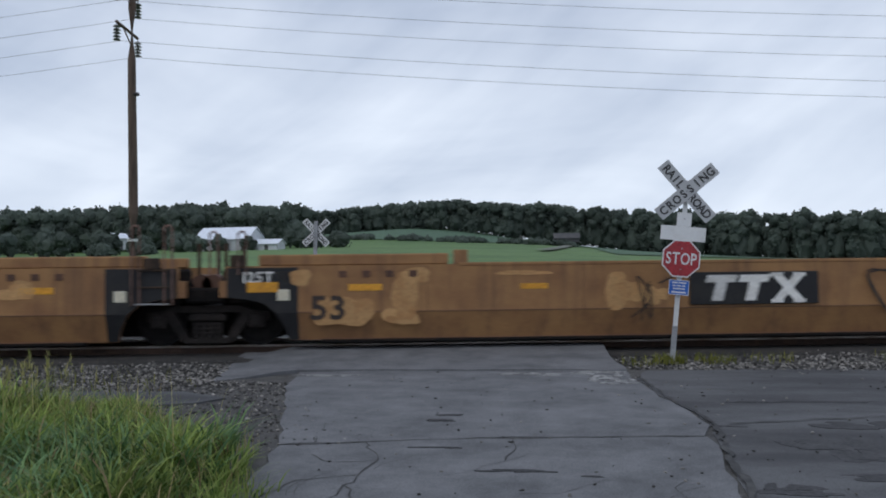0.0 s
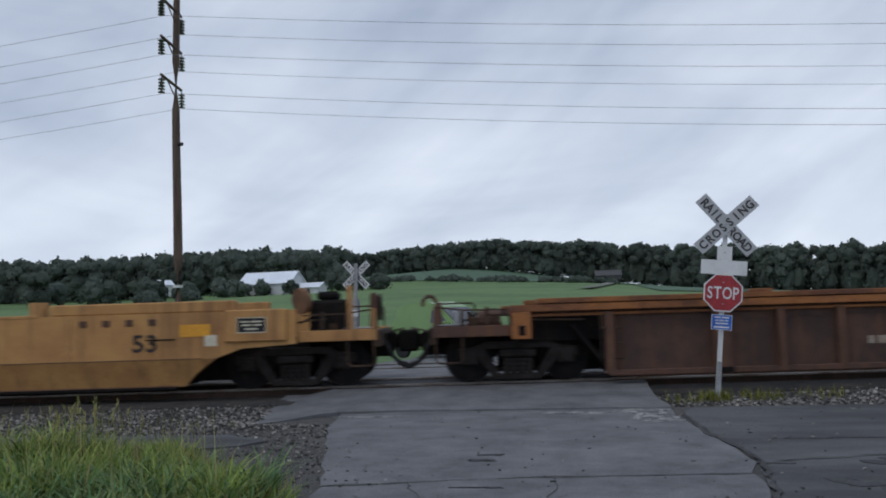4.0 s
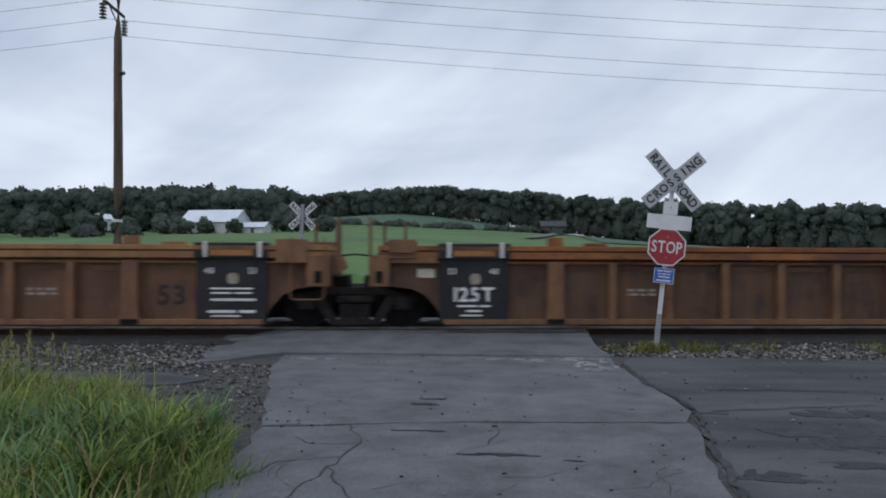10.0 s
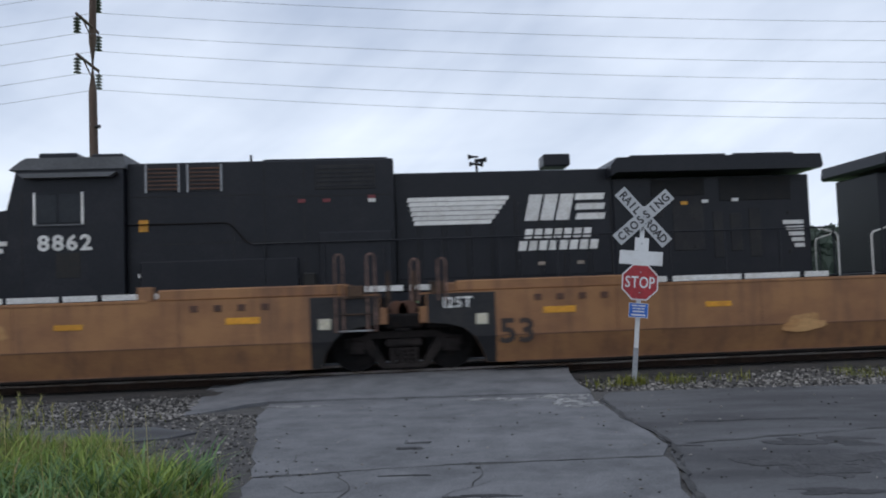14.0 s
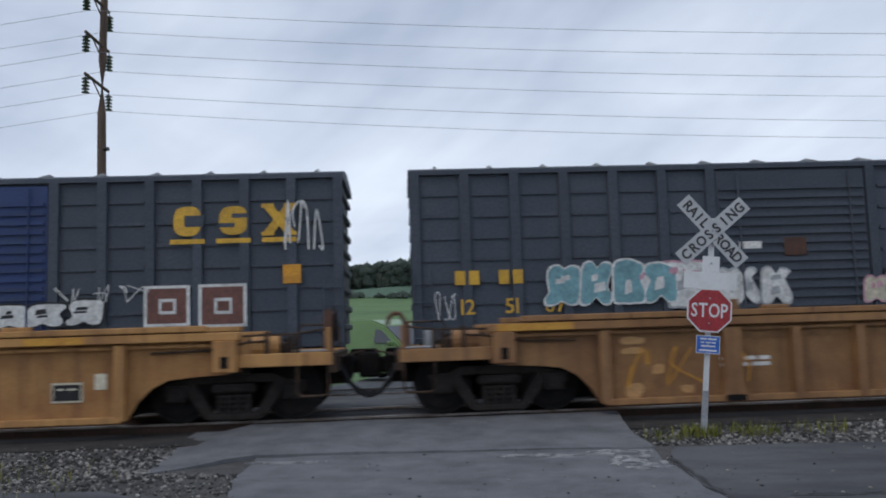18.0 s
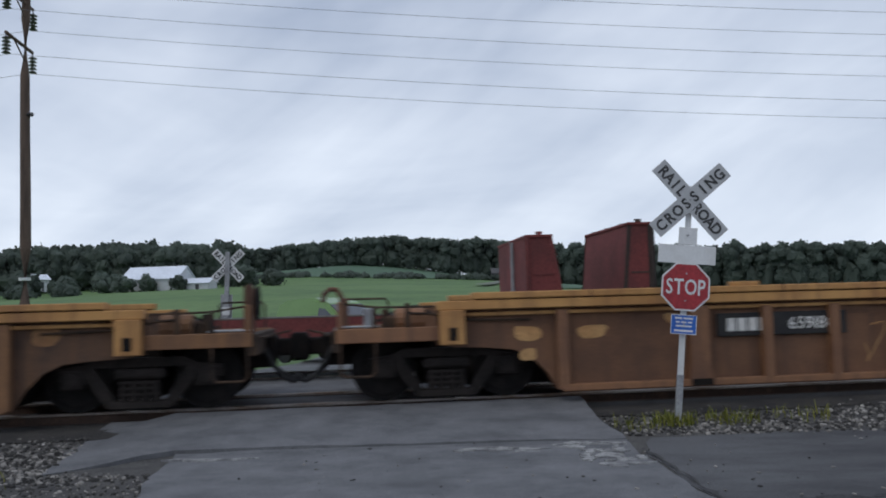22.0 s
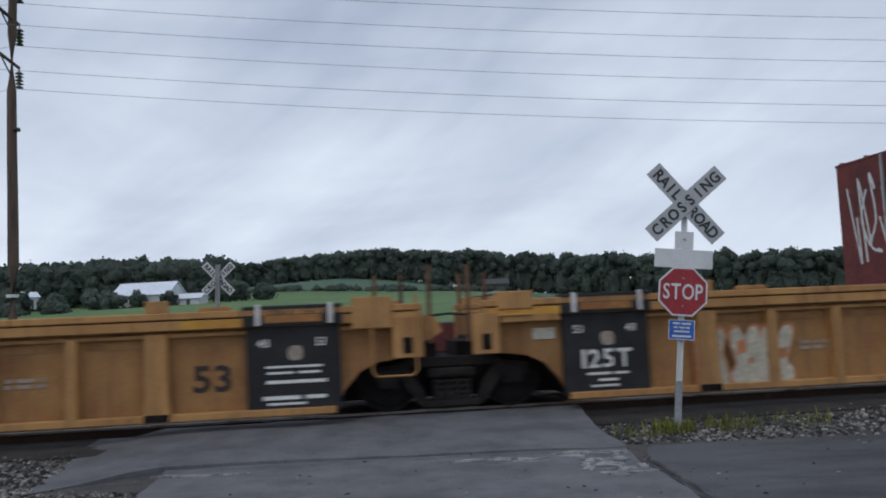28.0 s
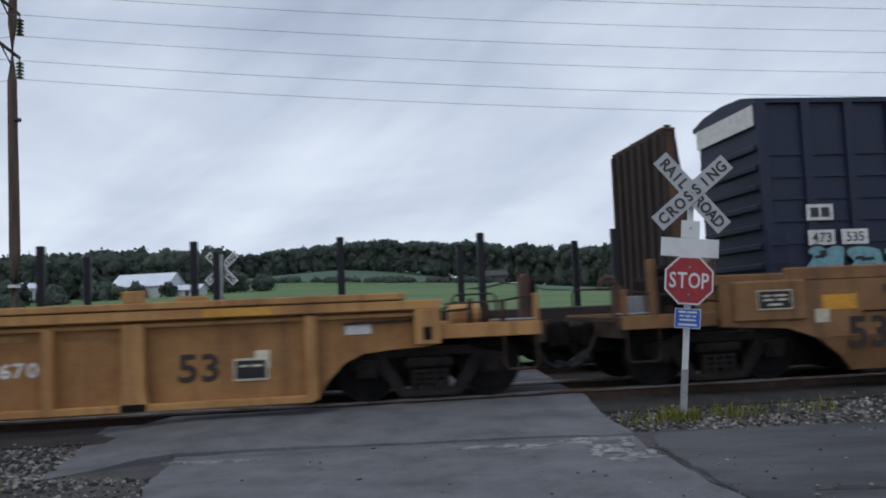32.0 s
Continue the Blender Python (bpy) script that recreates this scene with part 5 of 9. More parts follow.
part("t_board", join([box(-0.37, 0.37, -0.036, -0.028, 2.03, 2.27, 0.004), box(-0.12, 0.12, -0.036, -0.028, 2.272, 2.50, 0.004)]), M["sign_white"], sign, "blank white T-shaped board")
oct_pts = [(0.335 * math.cos(radians(22.5 + 45 * i)), 0.335 * math.sin(radians(22.5 + 45 * i)) + 1.73) for i in range(8)]
plate = part("stop_plate", slab(oct_pts, -0.05, -0.046), M["sign_white"], sign, "white-edged octagon")
part("stop_face", slab([(x * 0.93, 1.73 + (z - 1.73) * 0.93) for x, z in oct_pts], -0.054, -0.0505), M["sign_red"], plate, "red octagonal stop sign face")
text("stop_word", "STOP", 0, -0.0575, 1.73, 0.2, M["sign_white"], plate, "white letter", bold=0.012, narrow=0.72)
bs = part("blue_plate", box(-0.165, 0.165, -0.046, -0.042, 1.12, 1.37, 0.004), M["sign_blue"], sign, "small blue emergency notice plate")
for ws, z, h in (([0.09, 0.12], 1.325, 0.022), ([0.05, 0.07, 0.05], 1.275, 0.018), ([0.2], 1.225, 0.02), ([0.24], 1.165, 0.024)):
    bars("notice_bar", ws, 0, -0.048, z, h, 0.018, M["sign_white"], bs)
for x0, x1, z0, z1 in ((-0.165, 0.165, 1.362, 1.37), (-0.165, 0.165, 1.12, 1.128), (-0.165, -0.157, 1.13, 1.36), (0.157, 0.165, 1.13, 1.36)):
    boxp("plate_edge", x0, x1, -0.049, -0.0462, z0, z1, M["sign_white"], bs, bevel=0.0)
for z in (2.86, 2.4, 1.9, 1.55, 1.25):
    part("bolt", rod((0, -0.062, z), (0, -0.03, z), 0.012, n=6), M["steel"], sign)

fsign = thing("crossing_sign", pose(-3.82, 25.15, -0.2, 0, 2.0, -9), "railroad crossing crossbuck seen behind its grey post", "sign")
blade(fsign, 0.02, 2.9, radians(45), spread("RAIL", -0.50, -0.16) + spread("ROAD", 0.14, 0.50), 0.86, -0.005, M["sign_white"])
blade(fsign, 0.026, 2.9, radians(-45), spread("CROSSING", -0.5, 0.5), 0.86, -0.012, M["sign_white"])
part("post", box(-0.06, 0.06, -0.05, 0.005, -0.3, 3.25, 0.01), M["steel"], fsign, "wide grey steel post")
part("label_plate", box(-0.1, 0.1, -0.062, -0.052, 1.62, 1.82, 0.003), M["sign_white"], fsign, "small square white plate")
part("stop_back", box(-0.17, 0.14, 0.012, 0.022, 1.25, 2.15, 0.004), M["steel"], fsign, "bare metal back of a sign")


# small pale chips and bits of stalk on the asphalt
rng = random.Random(77)
spots = []
for _ in range(420):
    x, y = rng.uniform(-1.6, 9), rng.uniform(3.0, 13.0)
    px, py = turned(x, y)
    if x < 2.7 and x < -0.6 - 0.2 * (y - 4):
        continue
    q = rng.uniform(0.006, 0.016)
    zz = road_z(x, y) if x < 2.7 else -0.085
    spots.append((px, py, zz + q * 0.4, q * rng.uniform(0.8, 2.6), q, q * 0.6, rng.uniform(0, 6.3), rng.uniform(-0.3, 0.3)))
scatter_mesh("road_chips", spots, rock_v, rock_f, ballast_mat, "small pale stone chips scattered on the asphalt", "gravel")


# ---------------------------------------------------------------- near train: container well cars


def wheel_mesh():
    bm = bmesh.new()
    add_rod(bm, (0, -0.07, 0), (0, 0.07, 0), 0.46, n=28)
    add_rod(bm, (0, -0.085, 0), (0, -0.07, 0), 0.36, 0.40, n=24)
    add_rod(bm, (0, -0.13, 0), (0, -0.08, 0), 0.12, n=12)
    return bm


def truck(parent, x, base=1.78):
    """A two-axle truck: side frames with sloped columns, springs, bolster, axle boxes and wheels."""
    w = shared("wheel", M["wheel"], wheel_mesh)

    def frame_mesh():
        a = base / 2
        top = slab([(-a - 0.22, 0.46), (-a - 0.22, 0.62), (-a + 0.1, 0.66), (-0.6, 0.75), (0.6, 0.75), (a - 0.1, 0.66), (a + 0.22, 0.62), (a + 0.22, 0.46), (a - 0.16, 0.48), (0.6, 0.62), (-0.6, 0.62), (-a + 0.16, 0.48)], -0.06, 0.06)
        arms = [slab([(s * 0.30, 0.07), (s * 0.44, 0.07), (s * 0.54, 0.20), (s * 0.84, 0.60), (s * 0.64, 0.66), (s * 0.40, 0.28)], -0.07, 0.06) for s in (-1, 1)]
        b2 = bmesh.new()
        for s in (-1, 1):
            add_box(b2, s * a - 0.15, s * a + 0.15, -0.12, -0.06, 0.34, 0.60, 0.02)
            add_rod(b2, (s * a, -0.16, 0.47), (s * a, -0.12, 0.47), 0.085, n=10)
            for k in (0.07, 0.21):
                add_rod(b2, (s * k, -0.06, 0.16), (s * k, -0.06, 0.44), 0.065, n=8)
        for z in (0.24, 0.32, 0.40):
            add_box(b2, -0.27, 0.27, -0.135, -0.12, z, z + 0.03, 0.0)
        add_box(b2, -0.34, 0.34, -0.14, 0.04, 0.46, 0.60, 0.03)
        add_box(b2, -0.40, 0.40, -0.12, 0.06, 0.05, 0.16, 0.02)
        add_box(b2, -0.2, 0.2, -0.16, -0.14, 0.49, 0.56, 0.01)
        return join([top, b2] + arms)

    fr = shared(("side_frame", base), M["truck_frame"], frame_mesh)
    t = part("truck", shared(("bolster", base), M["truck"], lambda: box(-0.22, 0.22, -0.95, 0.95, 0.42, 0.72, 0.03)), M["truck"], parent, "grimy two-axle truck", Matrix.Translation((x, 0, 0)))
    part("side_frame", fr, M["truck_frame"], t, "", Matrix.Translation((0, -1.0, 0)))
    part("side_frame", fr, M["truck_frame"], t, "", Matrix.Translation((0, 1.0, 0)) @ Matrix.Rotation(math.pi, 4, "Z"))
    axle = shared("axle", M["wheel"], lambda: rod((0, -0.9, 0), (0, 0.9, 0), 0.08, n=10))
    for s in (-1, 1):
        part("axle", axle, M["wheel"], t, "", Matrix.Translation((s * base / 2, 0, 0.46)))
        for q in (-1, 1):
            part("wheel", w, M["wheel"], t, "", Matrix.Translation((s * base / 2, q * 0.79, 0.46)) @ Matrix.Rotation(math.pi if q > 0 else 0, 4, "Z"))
    return t


ARCH_A = [(0.40, 0.78), (0.75, 0.77), (1.05, 0.73), (1.30, 0.61), (1.50, 0.38), (1.60, 0.18), (1.62, 0.12)]
ARCH_E = [(-0.15, 0.80), (0.1, 0.76), (0.55, 0.74), (0.95, 0.70), (1.20, 0.58), (1.42, 0.36), (1.56, 0.12)]


ARCH_R = [(0.42, 1.20), (1.50, 1.20), (1.60, 1.12), (1.62, 0.12)]


def side_outline(half, left, right, top, square=False):
    o = []
    for s, kind in ((1, right), (-1, left)):
        arch = ARCH_A if kind == "A" else ARCH_E
        if square:
            arch = ARCH_R if kind == "A" else [(-0.15, 1.20)] + ARCH_R[1:]
        pts = [(s * (half - arch[0][0]), top)] + [(s * (half - a), z) for a, z in arch]
        o += pts if s > 0 else pts[::-1]
    return o


def end_platform(root, half, s, paint, dark):
    """The coupler end of a car: sill, deck, posts, rails, steps, hand wheel, reservoir, pipes, hoses and coupler."""
    e = s * half
    grime = M["grime"]
    boxp("end_sill", e + s * 0.12, e + s * 1.56, -1.42, -1.30, 0.86, 1.06, paint, root)
    boxp("end_sill", e + s * 0.12, e + s * 1.56, 1.30, 1.42, 0.86, 1.06, paint, root)
    boxp("end_deck", e + s * 0.1, e + s * 1.56, -1.29, 1.29, 0.92, 0.98, grime, root)
    boxp("end_beam", e + s * 1.48, e + s * 1.62, -1.4, 1.4, 0.74, 1.04, grime, root)
    boxp("deck_tread", e + s * 0.95, e + s * 1.5, -1.36, -0.9, 1.07, 1.095, M["steel"], root, "pale worn tread plate")
    boxp("draft_sill", e + s * 0.2, e + s * 1.75, -0.25, 0.25, 0.5, 0.92, dark, root)
    # oversized near-black sill: under-car shade in its colour, hides lit ground beyond
    boxp("centre_sill", e - s * 2.3, e + s * 0.19, -0.62, 0.62, 0.16, 0.93, dark, root)
    part("coupler", join([box(e + s * 1.6, e + s * 2.05, -0.11, 0.11, 0.66, 0.92, 0.03), box(e + s * 1.98, e + s * 2.26, -0.2, 0.15, 0.58, 1.0, 0.04), box(e + s * 1.62, e + s * 1.8, -0.3, 0.3, 0.58, 0.98, 0.04)]), dark, root, "knuckle coupler")
    part("cut_lever", path_tube([(e + s * 1.66, -1.3, 0.98), (e + s * 1.72, -0.4, 0.98), (e + s * 2.0, -0.3, 1.04)], 0.018, 6), grime, root)
    for k in range(3):
        x0, y0 = e + s * 1.62, -0.42 + 0.2 * k
        part("air_hose", smooth_tube([(x0, y0, 0.8), (x0 + s * 0.12, y0, 0.56 - 0.04 * k), (x0 + s * 0.27, y0 + 0.02, 0.36), (x0 + s * 0.42, y0 + 0.03, 0.29), (x0 + s * 0.56, y0 + 0.03, 0.36)], 0.036, 7), M["black"], root)
    for x, top in ((1.50, 1.44), (1.02, 1.36), (0.56, 1.40)):
        boxp("corner_post", e + s * (x - 0.035), e + s * (x + 0.035), -1.42, -1.34, 1.06, top, grime if x < 1.4 else paint, root)
    part("hand_rail", path_tube([(e + s * 1.50, -1.38, 1.42), (e + s * 1.0, -1.38, 1.35), (e + s * 0.2, -1.40, 1.34)], 0.018, 6), grime, root)
    part("hand_rail", path_tube([(e + s * 1.46, 1.36, 1.05), (e + s * 1.46, 1.36, 1.5), (e + s * 0.7, 1.36, 1.5), (e + s * 0.7, 1.36, 1.05)], 0.02, 6), grime, root)
    part("step", path_tube([(e + s * 1.02, -1.42, 0.86), (e + s * 1.02, -1.42, 0.40), (e + s * 1.5, -1.42, 0.40), (e + s * 1.5, -1.42, 0.86)], 0.02, 6), grime, root, "hanging step loop")
    part("pipe", path_tube([(e - s * 1.2, -1.36, 1.12), (e - s * 0.3, -1.37, 1.14), (e + s * 0.25, -1.34, 1.24), (e + s * 0.6, -1.2, 1.26)], 0.02, 6), grime, root, "bent brake pipe")
    part("cable", smooth_tube([(e + s * 0.1, -1.0, 1.2), (e + s * 0.4, -1.0, 1.36), (e + s * 0.7, -0.95, 1.3), (e + s * 1.0, -0.8, 1.12)], 0.02, 6), M["black"], root)
    if s > 0:
        part("brake_stand", slab([(e + 1.38, 0.98), (e + 1.52, 0.98), (e + 1.54, 1.66), (e + 1.48, 1.74), (e + 1.40, 1.70)], -0.95, -0.72), M["rust"], root, "rusty upright brake stand")
        part("brake_wheel", rod((e + 1.56, -0.83, 1.46), (e + 1.60, -0.83, 1.46), 0.25, n=16), dark, root, "brake hand wheel")
    else:
        part("hooked_rail", smooth_tube([(e - 1.44, -1.0, 0.96), (e - 1.46, -1.0, 1.3), (e - 1.48, -1.0, 1.52), (e - 1.54, -1.0, 1.62), (e - 1.64, -1.0, 1.63), (e - 1.72, -1.0, 1.56), (e - 1.74, -1.0, 1.44)], 0.036, 8), M["rust"], root, "rusty hooked end rail")
        boxp("rail_plate", e - 1.5, e - 1.38, -1.02, -0.8, 0.98, 1.5, M["rust"], root)
        boxp("pale_box", e - 1.16, e - 0.98, -0.9, -0.5, 0.98, 1.34, M["steel"], root, "pale metal valve box")
    part("valve_cluster", join([box(e + s * 0.62, e + s * 0.84, -1.05, -0.6, 0.98, 1.22, 0.03), rod((e + s * 0.72, -1.12, 1.1), (e + s * 0.72, -0.6, 1.1), 0.09, n=10), rod((e + s * 0.86, -0.95, 1.0), (e + s * 0.86, -0.95, 1.32), 0.05, n=8)]), grime, root, "grimy brake valve cluster")


def ribbed_unit(u, half, left, right, paint, top_paint, look_label, marks):
    """A well unit with a boxed top chord, upright ribs and recessed panels."""
    root = thing("well_car", Matrix.Translation((u, TRACK_A, RAIL_Z)), look_label, "well car", "container well cars")
    H = 1.36
    # recess shade sits in this darker panel colour; ribs keep the plain paint
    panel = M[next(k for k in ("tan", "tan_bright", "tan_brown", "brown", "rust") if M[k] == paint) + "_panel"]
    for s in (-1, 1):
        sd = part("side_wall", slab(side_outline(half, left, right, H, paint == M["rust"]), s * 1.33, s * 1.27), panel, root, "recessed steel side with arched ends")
        c0, c1 = -(half - (0.42 if left == "A" else -0.15)), half - (0.42 if right == "A" else -0.15)
        b0, b1 = c0 + (0.5 if left == "E" else 0.0), c1 - (0.5 if right == "E" else 0.0)
        ch = part("top_chord", join([box(c0, c1, s * 1.5, s * 1.28, H - 0.08, H + 0.05, 0.012), box(c0 + 0.3, c1 - 0.3, s * 1.40, s * 1.30, H - 0.17, H - 0.12, 0.006)]), top_paint, root, "boxed lower tier of the top chord")
        cp = part("chord_cap", box(b0, b1, s * 1.515, s * 1.27, H + 0.065, H + 0.16, 0.012), top_paint, root, "upper tier of the top chord")
        # near-black strip painted in as the shadow line below the cap
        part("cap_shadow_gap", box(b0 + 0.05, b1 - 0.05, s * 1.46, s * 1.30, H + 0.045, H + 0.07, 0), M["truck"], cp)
        if s < 0:
            seam = shared("seam", M["rust"], lambda: box(-0.010, 0.010, -0.020, 0.003, -0.055, 0.055, 0))
            for x in np.arange(c0 + 2.2, c1 - 2, 2.9):
                part("seam", seam, M["rust"], ch, "", Matrix.Translation((float(x), -1.503, H + 0.112)))
        if s < 0 and paint in (M["tan"], M["tan_bright"]):
            for q0, q1 in ((c0 + 0.1, c0 + 1.3), (c1 - 3.2, c1 - 2.3)):
                boxp("chord_patch", q0, q1, -1.504, -1.498, H - 0.07, H + 0.04, M["chord_yellow"], ch, "freshly painted yellow stretch")
        part("bottom_chord", box(-(half - 1.62), half - 1.62, s * 1.47, s * 1.33, 0.09, 0.19, 0.012), paint, root)
    rib = shared("rib", paint, lambda: slab([(-0.075, 0.10), (0.075, 0.10), (0.068, 0.25), (0.068, 1.22), (-0.068, 1.22), (-0.068, 0.25)], -1.475, -1.33))
    ribf = shared("rib_far", paint, lambda: slab([(-0.055, 0.10), (0.055, 0.10), (0.05, 1.22), (-0.05, 1.22)], 1.33, 1.475))
    wide = shared("wide_rib", paint, lambda: join([slab([(-0.19, 0.10), (0.19, 0.10), (0.14, 0.42), (0.14, 1.24), (-0.14, 1.24), (-0.14, 0.42)], -1.49, -1.33), box(-0.2, 0.2, -1.495, -1.40, 0.09, 0.2, 0.01)]))
    foot = shared("rib_foot", M["truck"], lambda: box(-0.17, 0.17, -1.497, -1.42, 0.095, 0.2, 0.01))
    wl, w = half - 3.66, half - 3.95
    for x in (-wl, w):
        boxp("stop_box", x - 0.13, x + 0.13, -1.48, -1.26, H + 0.16, H + 0.32, top_paint, root)
        boxp("stop_box", x + 0.55, x + 0.95, -1.46, -1.28, H + 0.16, H + 0.22, top_paint, root)
        part("wide_rib", wide, paint, root, "", Matrix.Translation((x, 0, 0)))
        part("rib_foot", foot, M["truck"], root, "", Matrix.Translation((x, -0.002, 0)))
    span = w + wl
    n = max(3, round(span / 1.04))
    for i in range(1, n):
        part("rib", rib, paint, root, "", Matrix.Translation((-wl + span * i / n, 0, 0)))
        part("rib", ribf, paint, root, "", Matrix.Translation((-wl + span * i / n, 0, 0)))
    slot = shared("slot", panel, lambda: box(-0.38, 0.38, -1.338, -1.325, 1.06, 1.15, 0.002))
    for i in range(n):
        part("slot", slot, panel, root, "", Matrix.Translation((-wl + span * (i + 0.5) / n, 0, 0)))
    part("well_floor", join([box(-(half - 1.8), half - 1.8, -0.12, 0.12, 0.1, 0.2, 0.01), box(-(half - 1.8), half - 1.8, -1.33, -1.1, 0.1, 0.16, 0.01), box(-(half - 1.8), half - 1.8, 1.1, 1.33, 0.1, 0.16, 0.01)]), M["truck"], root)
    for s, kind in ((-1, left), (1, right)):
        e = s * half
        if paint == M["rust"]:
            # added near-black block stands in for the shaded open void above the truck
            boxp("bolster_box", e - s * 1.58, e - s * (0.2 if kind == "A" else 0.0), -1.12, 1.12, 0.74, 1.26, M["truck"], root, "dark block painting in the shaded void over the truck")
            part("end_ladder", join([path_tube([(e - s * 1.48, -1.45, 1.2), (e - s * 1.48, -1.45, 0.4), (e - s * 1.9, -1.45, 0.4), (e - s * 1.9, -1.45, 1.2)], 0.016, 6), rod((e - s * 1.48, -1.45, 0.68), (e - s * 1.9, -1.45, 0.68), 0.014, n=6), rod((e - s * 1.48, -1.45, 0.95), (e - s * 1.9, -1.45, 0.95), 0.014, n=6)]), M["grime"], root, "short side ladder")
        # near-black, so the shade inside the wheel arch is in its colour
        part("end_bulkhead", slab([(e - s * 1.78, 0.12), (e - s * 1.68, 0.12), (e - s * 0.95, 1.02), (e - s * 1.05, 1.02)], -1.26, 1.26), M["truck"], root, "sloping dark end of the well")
        if kind == "A":
            # stubs over the shared truck
            if s > 0:
                boxp("end_box", e - 1.38, e - 0.84, -1.55, -1.30, 1.20, H + 0.27, paint, root, "tall end box")
                boxp("end_casting", e - 0.84, e - 0.44, -1.52, -1.36, 0.78, H - 0.02, paint, root)
                boxp("casting_hole", e - 0.70, e - 0.57, -1.525, -1.51, 0.84, 1.06, M["truck"], root)
                part("bent_bracket", slab([(e - 0.46, 1.0), (e - 0.46, H + 0.02), (e - 0.2, H - 0.05), (e - 0.12, 1.12), (e - 0.3, 1.0)], -1.2, -1.05), paint, root)
            else:
                boxp("end_casting", e + 0.27, e + 0.64, -1.52, -1.36, 0.78, H - 0.02, paint, root)
                boxp("casting_hole", e + 0.39, e + 0.52, -1.525, -1.51, 0.84, 1.06, M["truck"], root)
                boxp("end_box", e + 0.62, e + 1.12, -1.53, -1.30, H + 0.02, H + 0.27, paint, root, "square end box")
                boxp("end_rib", e + 0.66, e + 1.5, -1.50, -1.33, H - 0.16, H + 0.02, paint, root)
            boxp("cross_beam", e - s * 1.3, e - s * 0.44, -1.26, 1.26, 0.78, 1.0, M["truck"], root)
            # sill widened and lowered to block the lit ground and keep the arch dark
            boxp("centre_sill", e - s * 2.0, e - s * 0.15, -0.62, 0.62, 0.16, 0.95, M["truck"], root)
            for dx, y in ((0.28, -1.1), (0.95, 1.3), (0.5, 1.3)):
                part("guide_post", rod((e - s * dx, y, 0.95), (e - s * dx, y, 2.05), 0.035, n=6), M["brown"], root, "thin rusty guide post")
            boxp("end_box", e - s * 1.2, e - s * 0.5, 1.30, 1.53, H + 0.02, H + 0.27, paint, root)
            part("cable", path_tube([(e - s * 0.9, -1.0, 1.4), (e - s * 0.45, -0.9, 1.32), (e, -0.95, 1.36)], 0.02, 6), M["black"], root)
            part("ladder", path_tube([(e - s * 0.52, -1.55, H + 0.3), (e - s * 0.52, -1.55, 0.55), (e - s * 1.12, -1.55, 0.55), (e - s * 1.12, -1.55, H + 0.3)], 0.016, 6) if s > 0 else path_tube([(e - s * 0.6, -1.52, 1.3), (e - s * 1.1, -1.52, 1.3)], 0.016, 6), paint, root)
        else:
            end_platform(root, half, s, paint, M["truck"])
            boxp("end_casting", e - s * 0.23, e + s * 0.12, -1.53, -1.40, 0.80, H - 0.08, top_paint, root)
            boxp("casting_hole", e - s * 0.12, e + s * 0.0, -1.535, -1.52, 0.86, 1.04, M["truck"], root)
            if s > 0 and paint != M["rust"]:
                pl = boxp("notice_plate", e - 2.68, e - 2.22, -1.345, -1.332, 0.42, 0.72, M["sticker"], root, "framed black notice plate", 0.003)
                boxp("plate_face", -0.2, 0.2, -0.0105, -0.0068, -0.12, 0.12, M["black"], pl, bevel=0.0)
                bars("stencil_bar", [0.1, 0.14], 0, -0.011, 0.05, 0.03, 0.05, M["sticker"], pl)
            rng = random.Random(int(abs(u) * 7) + s)
            for k in range(5):
                px, pz = e - s * rng.choice((1.15, 2.1, 2.5, 2.95, 3.3)), rng.choice((0.3, 0.62, 0.92, 1.08))
                if paint in (M["tan"], M["tan_brown"], M["brown"]) and (abs(px - e) > 2.8 or s < 0 or pz > 0.8):
                    part("paint_patch", slab(blob_outline(rng, px, pz, rng.uniform(0.16, 0.42), rng.uniform(0.1, 0.26), 16, 0.1), -1.336, -1.3385 - 0.0008 * k), M["patch"] if paint != M["brown"] else M["tan"], root, "small ragged patch of fresh paint")
            boxp("end_stiffener", e - s * 1.72, e - s * 1.56, -1.47, -1.33, 0.12, H - 0.1, paint, root)
            part("brake_reservoir", rod((e + s * 0.3, -1.1, 1.16), (e + s * 0.72, -1.1, 1.16), 0.17, n=14), paint, root, "small round air reservoir")
    decorate(root, half, left, right, H, -1.33, marks, paint)
    return root


